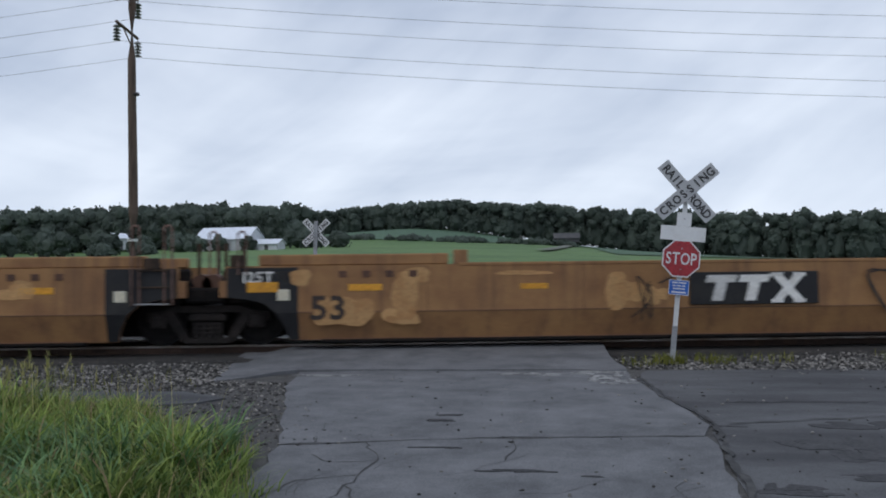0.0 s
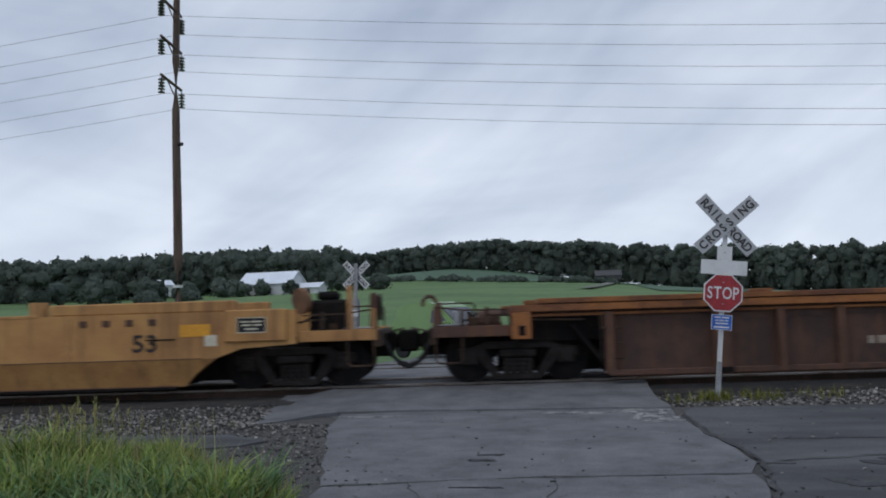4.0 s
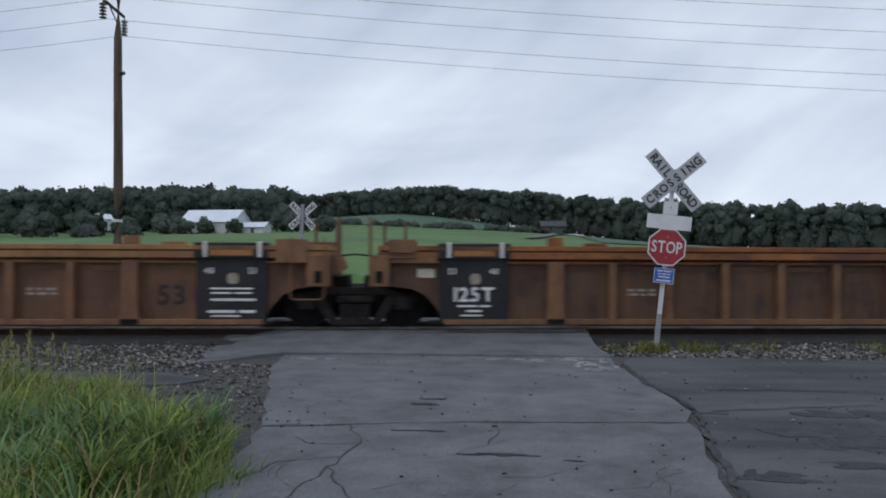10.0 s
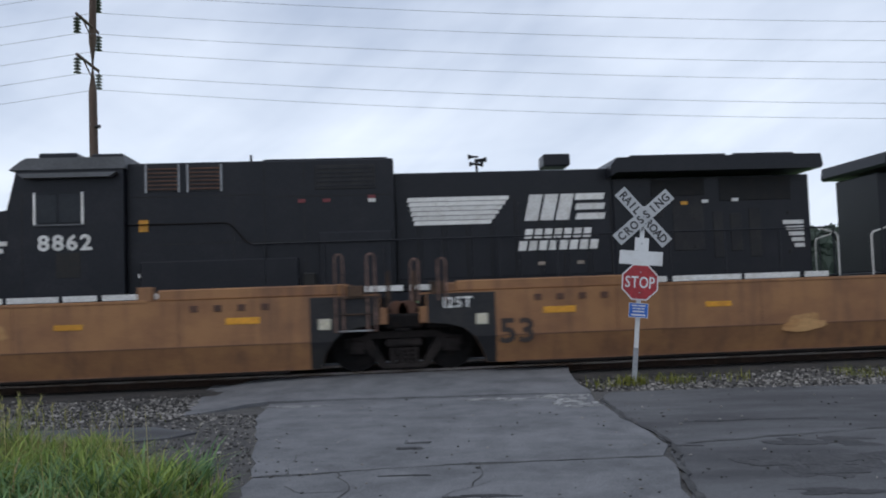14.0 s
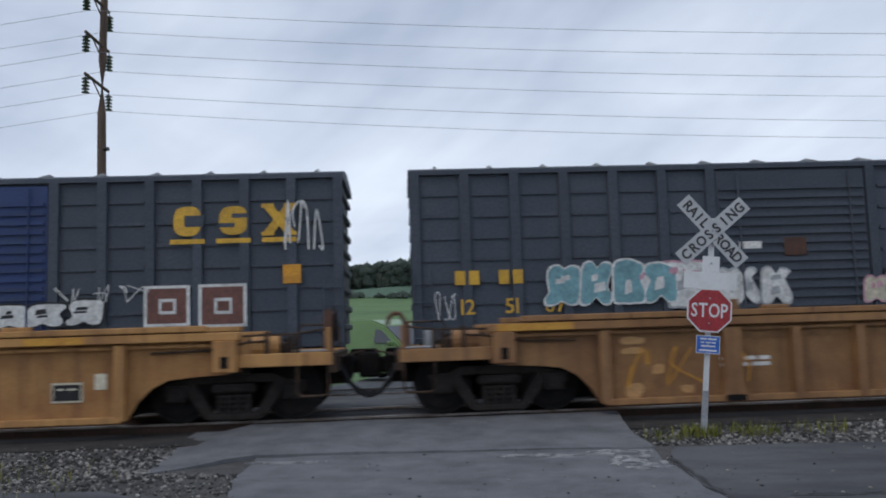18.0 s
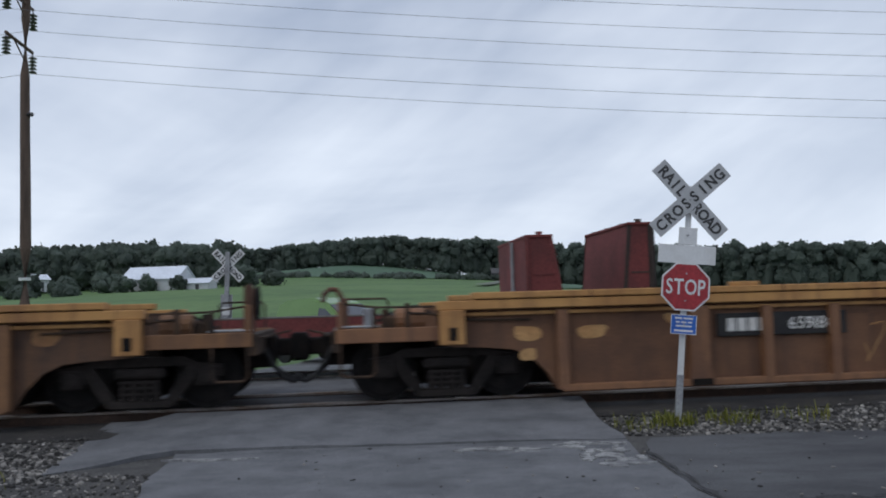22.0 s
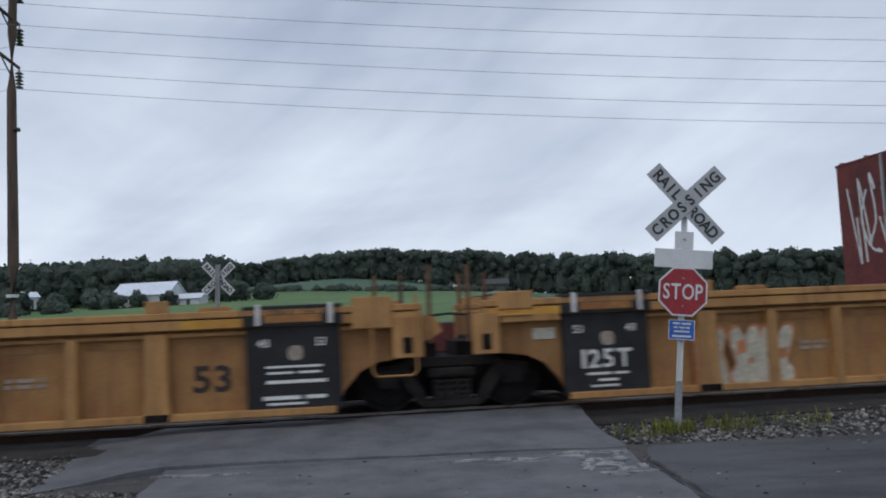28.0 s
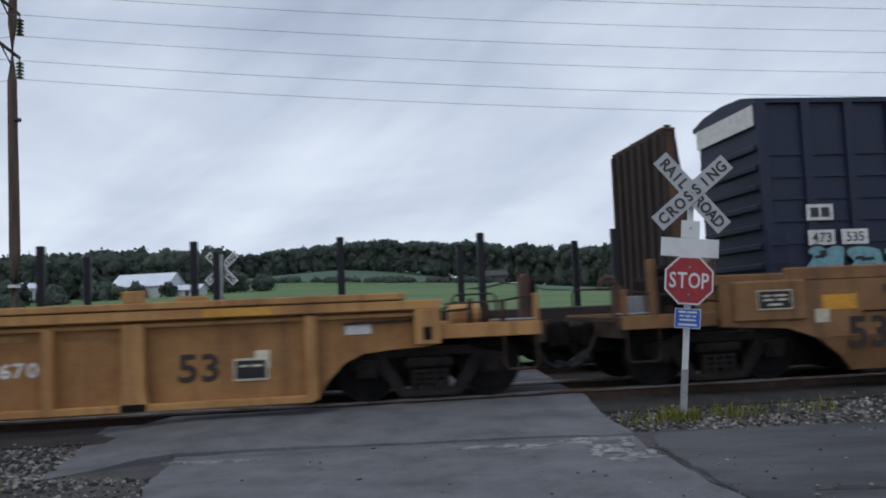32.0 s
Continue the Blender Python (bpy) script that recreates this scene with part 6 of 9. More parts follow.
def decorate(root, half, left, right, H, y, marks, paint):
    """Panels, stencils, labels and reflectors on the near side of a well unit."""
    y -= 0.004
    if H > 1.4:
        marks = [(m[0], m[1], m[2] + 0.1, *m[3:]) if m[0] in ("logo", "bars", "tag", "sheet") else ((*m[:3], m[3] + 0.1, *m[4:]) if m[0] in ("num", "graf", "scrawl", "outl") else m) for m in marks]
    for mk in marks:
        k, x = mk[0], mk[1]
        if k == "black":        # black end panel with small stencils and white clips
            s = mk[2]
            pn = boxp("black_panel", x - 0.62, x + 0.62, -1.445, y - 0.001, 0.14, H - 0.06, M["black"], root, "black end panel with white stencils")
            boxp("black_wrap", x - 0.66, x + 0.66, -1.515, -1.27, H - 0.075, H + 0.2, M["black"], root)
            boxp("yellow_gap", x - 0.38, x + 0.38, -1.519, -1.51, H - 0.03, H + 0.07, M["chord"] if len(mk) < 5 else mk[4], root)
            for dx in (-0.46, 0.5):
                boxp("white_clip", x + dx - 0.03, x + dx + 0.03, -1.522, -1.512, H - 0.06, H + 0.22, M["white"], root)
            yy = -1.449
            text("stencil", "48" if s > 0 else "53", x - 0.4, yy, 1.06, 0.11, M["white"], root, bold=0.01)
            text("stencil", "53" if s > 0 else "48", x + 0.36, yy, 1.06, 0.11, M["white"], root, bold=0.01)
            part("round_seal", join([slab(blob_outline(random.Random(1), x + 0.02, 0.92, 0.2, 0.2, 18, 0.0), yy, yy - 0.002)]), M["grey_mark"], root)
            if mk[3]:
                text("stencil", "125T", x, yy, 0.64, 0.26, M["white"], root, "large white stencil", bold=0.02, narrow=1.05)
                for ws, dx, z, h in (([0.35, 0.2], 0, 0.43, 0.035), ([0.28], 0, 0.34, 0.035), ([0.4], -0.05, 0.26, 0.03)):
                    bars("stencil_bar", ws, x + dx, yy, z, h, 0.05, M["white"], root)
            else:
                for ws, dx, z, h in (([0.75], 0, 0.74, 0.03), ([0.35, 0.3], 0, 0.66, 0.03), ([0.8], 0.03, 0.54, 0.045), ([0.5, 0.28], 0, 0.33, 0.05), ([0.5], -0.1, 0.25, 0.03)):
                    bars("stencil_bar", ws, x + dx, yy, z, h, 0.06, M["white"], root)
        elif k == "num":        # large stencilled numeral
            text("numeral", mk[2], x, y - 0.002, mk[3], mk[4], mk[5], root, "large stencilled numeral", bold=0.025, narrow=1.1)
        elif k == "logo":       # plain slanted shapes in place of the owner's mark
            z, h, m1, m2 = mk[2], mk[3], mk[4], mk[5]
            w = h * 4.0
            if m2 is not None:
                boxp("logo_field", x - w * 0.62, x + w * 0.62, y - 0.05, y - 0.001, z - h * 0.62, z + h * 0.62, m2, root, "dark logo field")
            yy = y - (0.054 if m2 is not None else 0.004)
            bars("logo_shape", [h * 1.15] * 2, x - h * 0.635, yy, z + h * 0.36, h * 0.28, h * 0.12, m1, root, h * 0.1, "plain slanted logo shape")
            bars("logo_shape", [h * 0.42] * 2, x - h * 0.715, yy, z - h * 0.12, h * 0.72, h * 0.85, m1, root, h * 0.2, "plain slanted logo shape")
            crossed_bars(root, x + h * 1.3, yy, z, h * 1.2, h, m1, "logo_shape")
        elif k == "bars":       # unreadable stencil text
            rng = random.Random(int(abs(x) * 100) + 3)
            for r in range(mk[4]):
                ws = [rng.uniform(0.1, 0.3) for _ in range(3)]
                ws = [q * mk[3] / (sum(ws) + 0.1) for q in ws]
                bars("stencil_bar", ws, x, y - 0.003, mk[2] - r * mk[5] * 1.6, mk[5], 0.05, mk[6], root)
        elif k == "tag":        # reporting mark: bars and digits
            if mk[4]:
                boxp("mark_field", x - mk[3] * 5.3, x + mk[3] * 5.3, y - 0.05, y - 0.001, mk[2] - mk[3] * 0.9, mk[2] + mk[3] * 0.9, M["black"], root)
            yy = y - (0.054 if mk[4] else 0.003)
            bars("mark_bar", [mk[3] * 0.66] * 4, x - mk[3] * 2.9, yy, mk[2], mk[3], mk[3] * 0.2, mk[6], root)
            if mk[5]:
                text("car_number", mk[5], x + mk[3] * 2.4, yy, mk[2], mk[3] * 0.95, mk[6], root, "stencilled car number", bold=0.01, narrow=1.0)
            else:
                bars("mark_bar", [mk[3] * 0.6] * 6, x + mk[3] * 2.4, yy, mk[2], mk[3], mk[3] * 0.2, mk[6], root)
        elif k == "sheet" and mk[5] == M["patch"]:      # ragged patch of fresh paint
            rng = random.Random(int(abs(x) * 37) + 5)
            for q in range(3):
                part("paint_patch", slab(blob_outline(rng, x + rng.uniform(-0.28, 0.28) * mk[3], mk[2] + rng.uniform(-0.2, 0.2) * mk[4], mk[3] * rng.uniform(0.4, 0.7), mk[4] * rng.uniform(0.45, 0.8), 18, 0.14), y + 0.002, y - 0.001 - 0.001 * q), M["patch"], root, "ragged patch of fresh paint")
        elif k == "sheet":      # pale label
            boxp("label_sheet", x - mk[3] / 2, x + mk[3] / 2, y - 0.012, y - 0.001, mk[2] - mk[4] / 2, mk[2] + mk[4] / 2, mk[5], root)
        elif k == "outl":       # hollow spray-painted letter-like outlines
            outlines(root, mk[2], x, y - 0.008, mk[3], mk[4], mk[5], mk[6], mk[7])
        elif k == "pad":        # pale pad on the top edge
            boxp("edge_pad", x - mk[2] / 2, x + mk[2] / 2, -1.52, -1.38, H + 0.03, H + 0.13, M["patch"], root, "pale pad on the top edge", 0.02)
        elif k == "hose":
            part("hanging_hose", smooth_tube([(x - 0.55, -1.50, 1.3), (x - 0.3, -1.51, 0.98), (x - 0.1, -1.51, 0.8), (x + 0.02, -1.51, 0.76), (x + 0.14, -1.51, 0.82), (x + 0.35, -1.51, 1.08), (x + 0.5, -1.50, 1.34)], 0.035, 6), M["black"], root, "black hose hanging in a bight")
        elif k == "strip":      # painted strip low on the side, over the end panel
            boxp("painted_strip", x - mk[3] / 2, x + mk[3] / 2, -1.485, -1.446, mk[2] - mk[4] / 2, mk[2] + mk[4] / 2, mk[5], root, "dull red painted strip")
            bars("stencil_bar", [0.3, 0.4], x, -1.486, mk[2], 0.035, 0.25, M["sticker"], root)
        elif k == "graf":
            graffiti(root, mk[2], x, y - 0.075, mk[3], mk[4], mk[5], mk[6], mk[7], mk[8], mk[9] if len(mk) > 9 else None)
        elif k == "scrawl":
            scrawl(root, mk[2], x, y - 0.078, mk[3], mk[4], mk[5], mk[6], mk[7])


def smooth_unit(u, half, left, right, paint, label, marks, lip=True):
    """A well unit with plain folded sides: an upright upper band and a lower band that leans in."""
    root = thing("well_car", Matrix.Translation((u, TRACK_A, RAIL_Z)), label, "well car", "container well cars")
    H = 1.46
    for s in (-1, 1):
        top_o, low_o = [], []
        for q, kind in ((1, right), (-1, left)):
            a = 0.42 if kind == "A" else -0.1
            if kind == "A":
                up = [(q * (half - a), H), (q * (half - a), 0.90), (q * (half - 0.8), 0.87), (q * (half - 1.1), 0.79), (q * (half - 1.3), 0.62)]
                lo = [(q * (half - 1.3), 0.62), (q * (half - 1.45), 0.36), (q * (half - 1.52), 0.12)]
            else:
                up = [(q * (half - a), H), (q * (half - a), 0.84), (q * (half - 0.9), 0.78), (q * (half - 1.35), 0.62)]
                lo = [(q * (half - 1.35), 0.62), (q * (half - 1.75), 0.34), (q * (half - 1.95), 0.12)]
            top_o += up if q > 0 else up[::-1]
            low_o += lo if q > 0 else lo[::-1]
        part("side_wall", slab(top_o, s * 1.50, s * 1.42), paint, root, "plain folded steel side")
        b = slab(low_o, s * 1.50, s * 1.42)
        for v in b.verts:
            v.co.y -= s * 0.16 * (0.62 - v.co.z) / 0.5
        part("lower_wall", b, paint, root, "lower side leaning inward")
        part("bottom_chord", box(-(half - 2.1), half - 2.1, s * 1.40, s * 1.22, 0.07, 0.125, 0.01), M["truck"], root)
        if lip:
            for q, kind in ((-1, left), (1, right)):
                part("top_box", box(q * (half - 1.0), q * (half - 4.4), s * 1.47, s * 1.25, H, H + 0.2, 0.02), paint, root, "raised box on the side")
        part("edge_lip", box(-(half - 4.6), half - 4.6, s * 1.51, s * 1.40, H - 0.03, H + 0.03, 0.01), paint, root)
    seam = shared("panel_seam", M["rust"], lambda: box(-0.006, 0.006, -1.503, -1.498, 0.63, H - 0.03, 0))
    for i in range(-2, 3):
        part("panel_seam", seam, M["rust"], root, "", Matrix.Translation((i * (half - 2.6) / 2.5, 0, 0)))
    part("fold_seam", box(-(half - 1.6), half - 1.6, -1.504, -1.499, 0.615, 0.63, 0), M["rust"], root)
    part("well_floor", box(-(half - 2.2), half - 2.2, -1.3, 1.3, 0.08, 0.12, 0.01), M["truck"], root)
    for s, kind in ((-1, left), (1, right)):
        e = s * half
        part("end_bulkhead", slab([(e - s * 2.2, 0.1), (e - s * 2.1, 0.1), (e - s * 1.2, 1.05), (e - s * 1.3, 1.05)], -1.3, 1.3), M["truck"], root, "sloping dark end of the well")
        if kind == "A":
            boxp("reflector", e - s * 3.2, e - s * 2.6, -1.507, -1.5, 1.0, 1.12, M["reflector"], root, "yellow reflector strip")
        boxp("reflector", e - s * 6.2, e - s * 5.7, -1.507, -1.5, 1.0, 1.1, M["reflector"], root, "yellow reflector strip")
        boxp("label_sheet", e - s * 1.55, e - s * 1.33, -1.507, -1.5, 0.84, 1.04, M["sticker"], root, "pale square label")
        if kind == "A":
            o = [(e - s * 0.44, H - 0.03), (e - s * 0.44, 0.90), (e - s * 0.8, 0.87), (e - s * 1.1, 0.79), (e - s * 1.3, 0.62), (e - s * 1.7, 0.62), (e - s * 1.7, H - 0.03)]
            part("black_panel", slab(o, -1.506, -1.4995), M["black"], root, "black end panel")
            b = slab([(e - s * 1.3, 0.62), (e - s * 1.45, 0.36), (e - s * 1.52, 0.125), (e - s * 1.7, 0.125), (e - s * 1.7, 0.62)], -1.506, -1.4995)
            for v in b.verts:
                v.co.y += 0.16 * (0.62 - v.co.z) / 0.5
            part("black_panel", b, M["black"], root)
            if s < 0:
                text("stencil", "125T", e + 1.0, -1.509, H - 0.2, 0.2, M["white"], root, "white stencil", bold=0.02)
            boxp("cross_beam", e - s * 1.3, e - s * 0.44, -1.33, 1.33, 0.8, 1.0, M["truck"], root)
            # wide near-black sill put in for the shade between the wheels
            boxp("centre_sill", e - s * 2.3, e - s * 0.15, -0.62, 0.62, 0.16, 0.95, M["truck"], root)
            boxp("end_casting", e - s * 0.6, e - s * 0.3, -1.48, -1.3, 0.9, 1.2, paint, root)
            # upright grab frames, rungs and the gear over the shared truck
            for dx, z0, z1 in ((1.16, 0.78, 2.2), (0.58, 0.78, 2.2)) if s > 0 else ((0.22, 1.3, 2.08), (0.72, 1.3, 2.08)):
                part("grab_frame", path_tube([(e - s * dx - 0.07, -1.54, z0), (e - s * dx - 0.07, -1.54, z1), (e - s * dx + 0.07, -1.54, z1), (e - s * dx + 0.07, -1.54, z0)], 0.02, 6), M["worn_rail"], root, "upright grab frame")
            if s > 0:
                for z in (0.8, 1.1, 1.4):
                    part("rung", rod((e - 1.16, -1.54, z), (e - 0.58, -1.54, z), 0.016, n=6), M["steel"] if z < 0.9 else M["grime"], root)
                part("step_plate", box(e - 1.02, e - 0.72, -1.56, -1.5, 1.42, 1.62, 0.01), M["grime"], root)
            else:
                boxp("side_box", e + 0.5, e + 0.78, -1.53, -1.40, H - 0.02, H + 0.2, M["grime"], root)
            part("brake_cylinder", rod((e - s * 0.1, -1.15, 1.12), (e - s * 0.1, -0.6, 1.12), 0.2, n=14), M["rust"], root, "rusty brake cylinder")
            part("gear_block", join([box(e - s * 0.36, e + s * 0.02, -1.3, -0.4, 0.8, 1.08, 0.04), box(e - s * 0.6, e - s * 0.3, -1.25, -1.0, 1.0, 1.42, 0.04), rod((e - s * 0.5, -1.2, 1.3), (e - s * 0.02, -1.0, 0.95), 0.06, n=8)]), M["truck"], root, "dark gear over the shared truck")
            for y in (-0.7, 0.9):
                part("guide_post", rod((e - s * 0.25, y, 0.95), (e - s * 0.25, y, 1.9), 0.035, n=6), M["grime"], root, "thin rusty guide post")
        else:
            end_platform(root, half, s, paint, M["truck"])
            # stepped end plate with a framed notice, brake gear and a tall grab post behind it
            boxp("end_plate", e - s * 1.18, e - s * 0.06, -1.56, -1.50, 0.90, H + 0.02, paint, root, "raised end plate", 0.02)
            pl = boxp("notice_plate", e - s * 0.95, e - s * 0.42, -1.568, -1.56, 1.06, 1.34, M["black"], root, "black notice plate with a pale frame", 0.004)
            for dx0, dx1, dz0, dz1 in ((-0.265, 0.265, 0.125, 0.14), (-0.265, 0.265, -0.14, -0.125), (-0.265, -0.25, -0.125, 0.125), (0.25, 0.265, -0.125, 0.125)):
                boxp("plate_edge", dx0, dx1, -0.0085, -0.0045, dz0, dz1, M["sticker"], pl, bevel=0.0)
            for ws, dz in (([0.12, 0.2], 0.06), ([0.16, 0.14], 0.0), ([0.22], -0.07)):
                bars("stencil_bar", ws, 0, -0.005, dz, 0.03, 0.05, M["sticker"], pl)
            part("brake_gear", join([box(e + s * 0.28, e + s * 0.98, -1.1, -0.35, 0.98, 1.62, 0.06), box(e + s * 0.4, e + s * 0.8, -1.0, -0.45, 1.62, 1.78, 0.05)]), M["truck"], root, "dark brake gear block")
            part("gear_wheel", rod((e + s * 0.12, -1.22, 1.6), (e + s * 0.2, -1.14, 1.62), 0.24, n=16), M["brown"], root, "rusty hand wheel")
            boxp("grab_post", e + s * 1.02, e + s * 1.12, -1.42, -1.3, 1.0, 1.86, paint, root)
            boxp("reflector", e - s * 2.0, e - s * 1.45, -1.507, -1.5, 1.02, 1.24, M["reflector"], root, "yellow reflector strip")
            part("grab_bar", path_tube([(e - s * 2.6, -1.5, 0.98), (e - s * 2.6, -1.56, 0.98), (e - s * 2.1, -1.56, 0.98), (e - s * 2.1, -1.5, 0.98)], 0.016, 6), M["truck"], root)
        for k in range(4):
            boxp("bracket", e - s * (2.5 + 0.42 * k) - 0.07, e - s * (2.5 + 0.42 * k) + 0.07, -1.512, -1.5, H - 0.22, H - 0.1, M["rust"], root)
        # small stop boxes standing on the top edge
        boxp("stop_box", e - s * 4.75, e - s * 4.5, -1.5, -1.26, H + 0.0, H + 0.26, paint, root)
    part("sill_line", box(-(half - 2.05), half - 2.05, -1.352, -1.342, 0.125, 0.145, 0.002), M["tan_brown"], root, "pale worn lower edge")
    decorate(root, half, left, right, H, -1.50, marks, paint)
    return root


K = 1.0
SPEED_A, SPEED_B = 21.5, 13.35
movers = []


def place(fn, a, b, la, lb, *args):
    """A unit between the truck centres a and b (b ahead), given along the train."""
    half, u = (b - a) * K / 2, (a + b) * K / 2
    ob = fn(u, half, la, lb, *args)
    movers.append((ob, u, SPEED_A, TRACK_A))
    ob["half"] = half
    return ob


def std(half, left, right, num_mat, yellow=None, big=True):
    """The usual stencils of a ribbed unit."""
    mk = []
    if right == "A":
        mk += [("black", half - 2.17, 1, False, yellow or M["chord"]), ("num", half - 3.26, "53", 0.62, 0.36, num_mat)]
    else:
        mk += [("num", half - 4.66, "53", 0.62, 0.36, num_mat), ("sheet", half - 1.95, 0.72, 0.18, 0.24, M["sticker"])]
    if left == "A":
        mk += [("black", -half + 2.17, -1, True, yellow or M["chord"]), ("sheet", -half + 1.3, 1.02, 0.32, 0.16, M["sticker"])]
    else:
        mk += [("sheet", -half + 1.95, 0.72, 0.18, 0.24, M["sticker"])]
    for x in (-half * 0.45, half * 0.1, half * 0.42):
        mk.append(("bars", x, 0.72, 0.5, 2, 0.05, M["grey_mark"]))
    return mk


T = M
tan_lab = "tan ribbed container well car with black end panels, empty"
rust_lab = "rusty dark brown ribbed container well car, empty"
brown_lab = "weathered brown ribbed container well car, empty"
smooth_lab = "patched tan smooth-sided container well car, empty"
graf_lab = "brown smooth-sided well car covered in graffiti"
patches = [("sheet", -6.3, 0.95, 0.9, 0.5, M["patch"]), ("sheet", -5.2, 1.05, 0.7, 0.35, M["patch"]), ("sheet", 6.4, 0.95, 0.8, 0.4, M["patch"]), ("sheet", 2.6, 1.1, 1.0, 0.25, M["patch"])]
# first car: smooth tan units
place(smooth_unit, 14.8, 34.2, "A", "A", T["tan"], smooth_lab, [])
place(smooth_unit, -4.55, 14.8, "A", "A", T["tan"], smooth_lab, [("num", -7.45, "53", 0.6, 0.44, M["dark_mark"]), ("logo", 0.3, 0.87, 0.48, M["white"], M["black"]), ("sheet", -8.0, 1.1, 0.9, 0.35, M["patch"]), ("sheet", -5.9, 1.15, 0.8, 0.3, M["patch"]), ("sheet", -2.1, 0.85, 0.7, 0.8, M["patch"]), ("sheet", -6.2, 0.4, 0.7, 0.3, M["patch"]), ("sheet", 3.9, 0.85, 1.2, 0.5, M["patch"]), ("sheet", 5.2, 1.0, 0.8, 0.6, M["patch"]), ("sheet", -1.5, 0.75, 0.5, 0.4, M["patch"]), ("sheet", -3.9, 1.2, 1.2, 0.12, M["patch"]), ("sheet", -8.6, 0.98, 0.55, 0.18, M["reflector"]), ("sheet", -7.2, 0.62, 1.3, 0.7, M["patch"]), ("sheet", -6.0, 0.75, 0.9, 0.95, M["patch"]),
       ("scrawl", -1.6, 5, 0.7, 1.0, 0.9, M["black"], 2), ("scrawl", 3.2, 6, 0.7, 1.6, 1.0, M["black"], 2)])
place(smooth_unit, -23.75, -4.55, "E", "A", T["tan"], smooth_lab, [("tag", -2.85, 0.8, 0.28, True, "732376", M["white"]), ("num", -7.1, "53", 0.58, 0.44, M["dark_mark"]), ("num", -0.7, "A", 0.78, 0.24, M["dark_mark"]), ("outl", -6.4, 7, 0.68, 2.9, 1.05, 3, M["gr_black"]), ("outl", -3.5, 17, 0.68, 3.0, 1.05, 3, M["gr_black"]), ("outl", -6.35, 7, 0.69, 2.95, 1.08, 3, M["gr_teal"]), ("sheet", 0.6, 0.8, 0.6, 0.5, M["patch"]), ("sheet", -5.5, 1.1, 0.8, 0.3, M["patch"]), ("sheet", -8.2, 0.95, 0.9, 0.6, M["patch"])] + patches)
# second car: dark rusty ribbed units
place(ribbed_unit, -47.1, -27.85, "A", "E", T["rust"], T["rust_top"], rust_lab, [("bars", -3, 0.6, 0.8, 1, 0.14, M["grey_mark"]), ("sheet", 6.2, 0.62, 0.16, 0.2, M["sticker"])])
place(ribbed_unit, -66.2, -47.1, "A", "A", T["rust"], T["rust_top"], rust_lab, [("logo", 1.1, 0.68, 0.34, M["grey_mark"], None), ("bars", 6.5, 0.6, 0.8, 1, 0.16, M["grey_mark"])])
place(ribbed_unit, -85.6, -66.2, "E", "A", T["rust"], T["rust_top"], rust_lab, [("bars", -3, 0.6, 0.8, 1, 0.14, M["grey_mark"])])
# third: a single tan car
place(smooth_unit, -108.8, -89.72, "E", "E", T["tan_bright"], "bright tan smooth-sided single well car, empty", [("logo", -0.2, 0.82, 0.42, M["red_mark"], None), ("num", 6.9, "53", 0.82, 0.32, M["dark_mark"]), ("num", -5.6, "53", 0.82, 0.32, M["dark_mark"]), ("tag", -5.2, 0.8, 0.16, True, 0, M["white"])])
# fourth: tan ribbed three-unit car
for a, b, l, r, ex in ((-132.8, -112.9, "A", "E", []), (-151.25, -132.8, "A", "A", [("strip", -6.4, 0.23, 2.6, 0.17, M["gr_red"]), ("logo", 2.2, 0.66, 0.34, M["red_mark"], None)]),
                       (-170.15, -151.25, "E", "A", [("graf", -0.3, 31, 0.66, 5.6, 1.02, 5, "gr_white", "gr_blue"), ("scrawl", -3.4, 8, 0.62, 1.0, 0.8, M["gr_pink"], 3), ("scrawl", -3.1, 18, 0.62, 0.8, 0.9, M["gr_blue"], 3), ("tag", -4.9, 0.78, 0.18, True, "768315", M["white"]), ("sheet", -6.7, 0.24, 1.6, 0.16, M["gr_red"]), ("strip", 6.6, 0.23, 2.6, 0.17, M["gr_red"])])):
    place(ribbed_unit, a, b, l, r, T["tan"], T["tan_bright"], tan_lab, std((b - a) * K / 2, l, r, M["dark_mark"]) + ex)
# fifth: single rusty brown
place(ribbed_unit, -193.2, -174.35, "E", "E", T["brown"], T["rust_top"], "rust-streaked brown ribbed single well car, empty", [("logo", 2.6, 0.72, 0.26, M["grey_mark"], None), ("scrawl", 0.2, 9, 0.66, 2.6, 0.7, M["grey_mark"], 3), ("bars", -5.2, 0.75, 0.6, 3, 0.06, M["grey_mark"]), ("sheet", -6.2, 0.62, 0.3, 0.34, M["patch"]), ("sheet", 6.2, 0.6, 0.2, 0.24, M["sticker"])])
# sixth: brown-tan ribbed three-unit
for a, b, l, r, pt, tp, ex in ((-216.6, -197.4, "A", "E", "brown", "rust_top", [("logo", 1.0, 0.7, 0.2, M["grey_mark"], M["black"])]), (-235.65, -216.6, "A", "A", "tan_brown", "tan", [("logo", 0.3, 0.7, 0.34, M["dark_mark"], None)]), (-254.9, -235.65, "E", "A", "tan_brown", "tan", [("tag", -2.6, 0.72, 0.16, True, 0, M["white"])])):
    place(ribbed_unit, a, b, l, r, T[pt], T[tp], brown_lab, std((b - a) * K / 2, l, r, M["dark_mark"]) + ex)
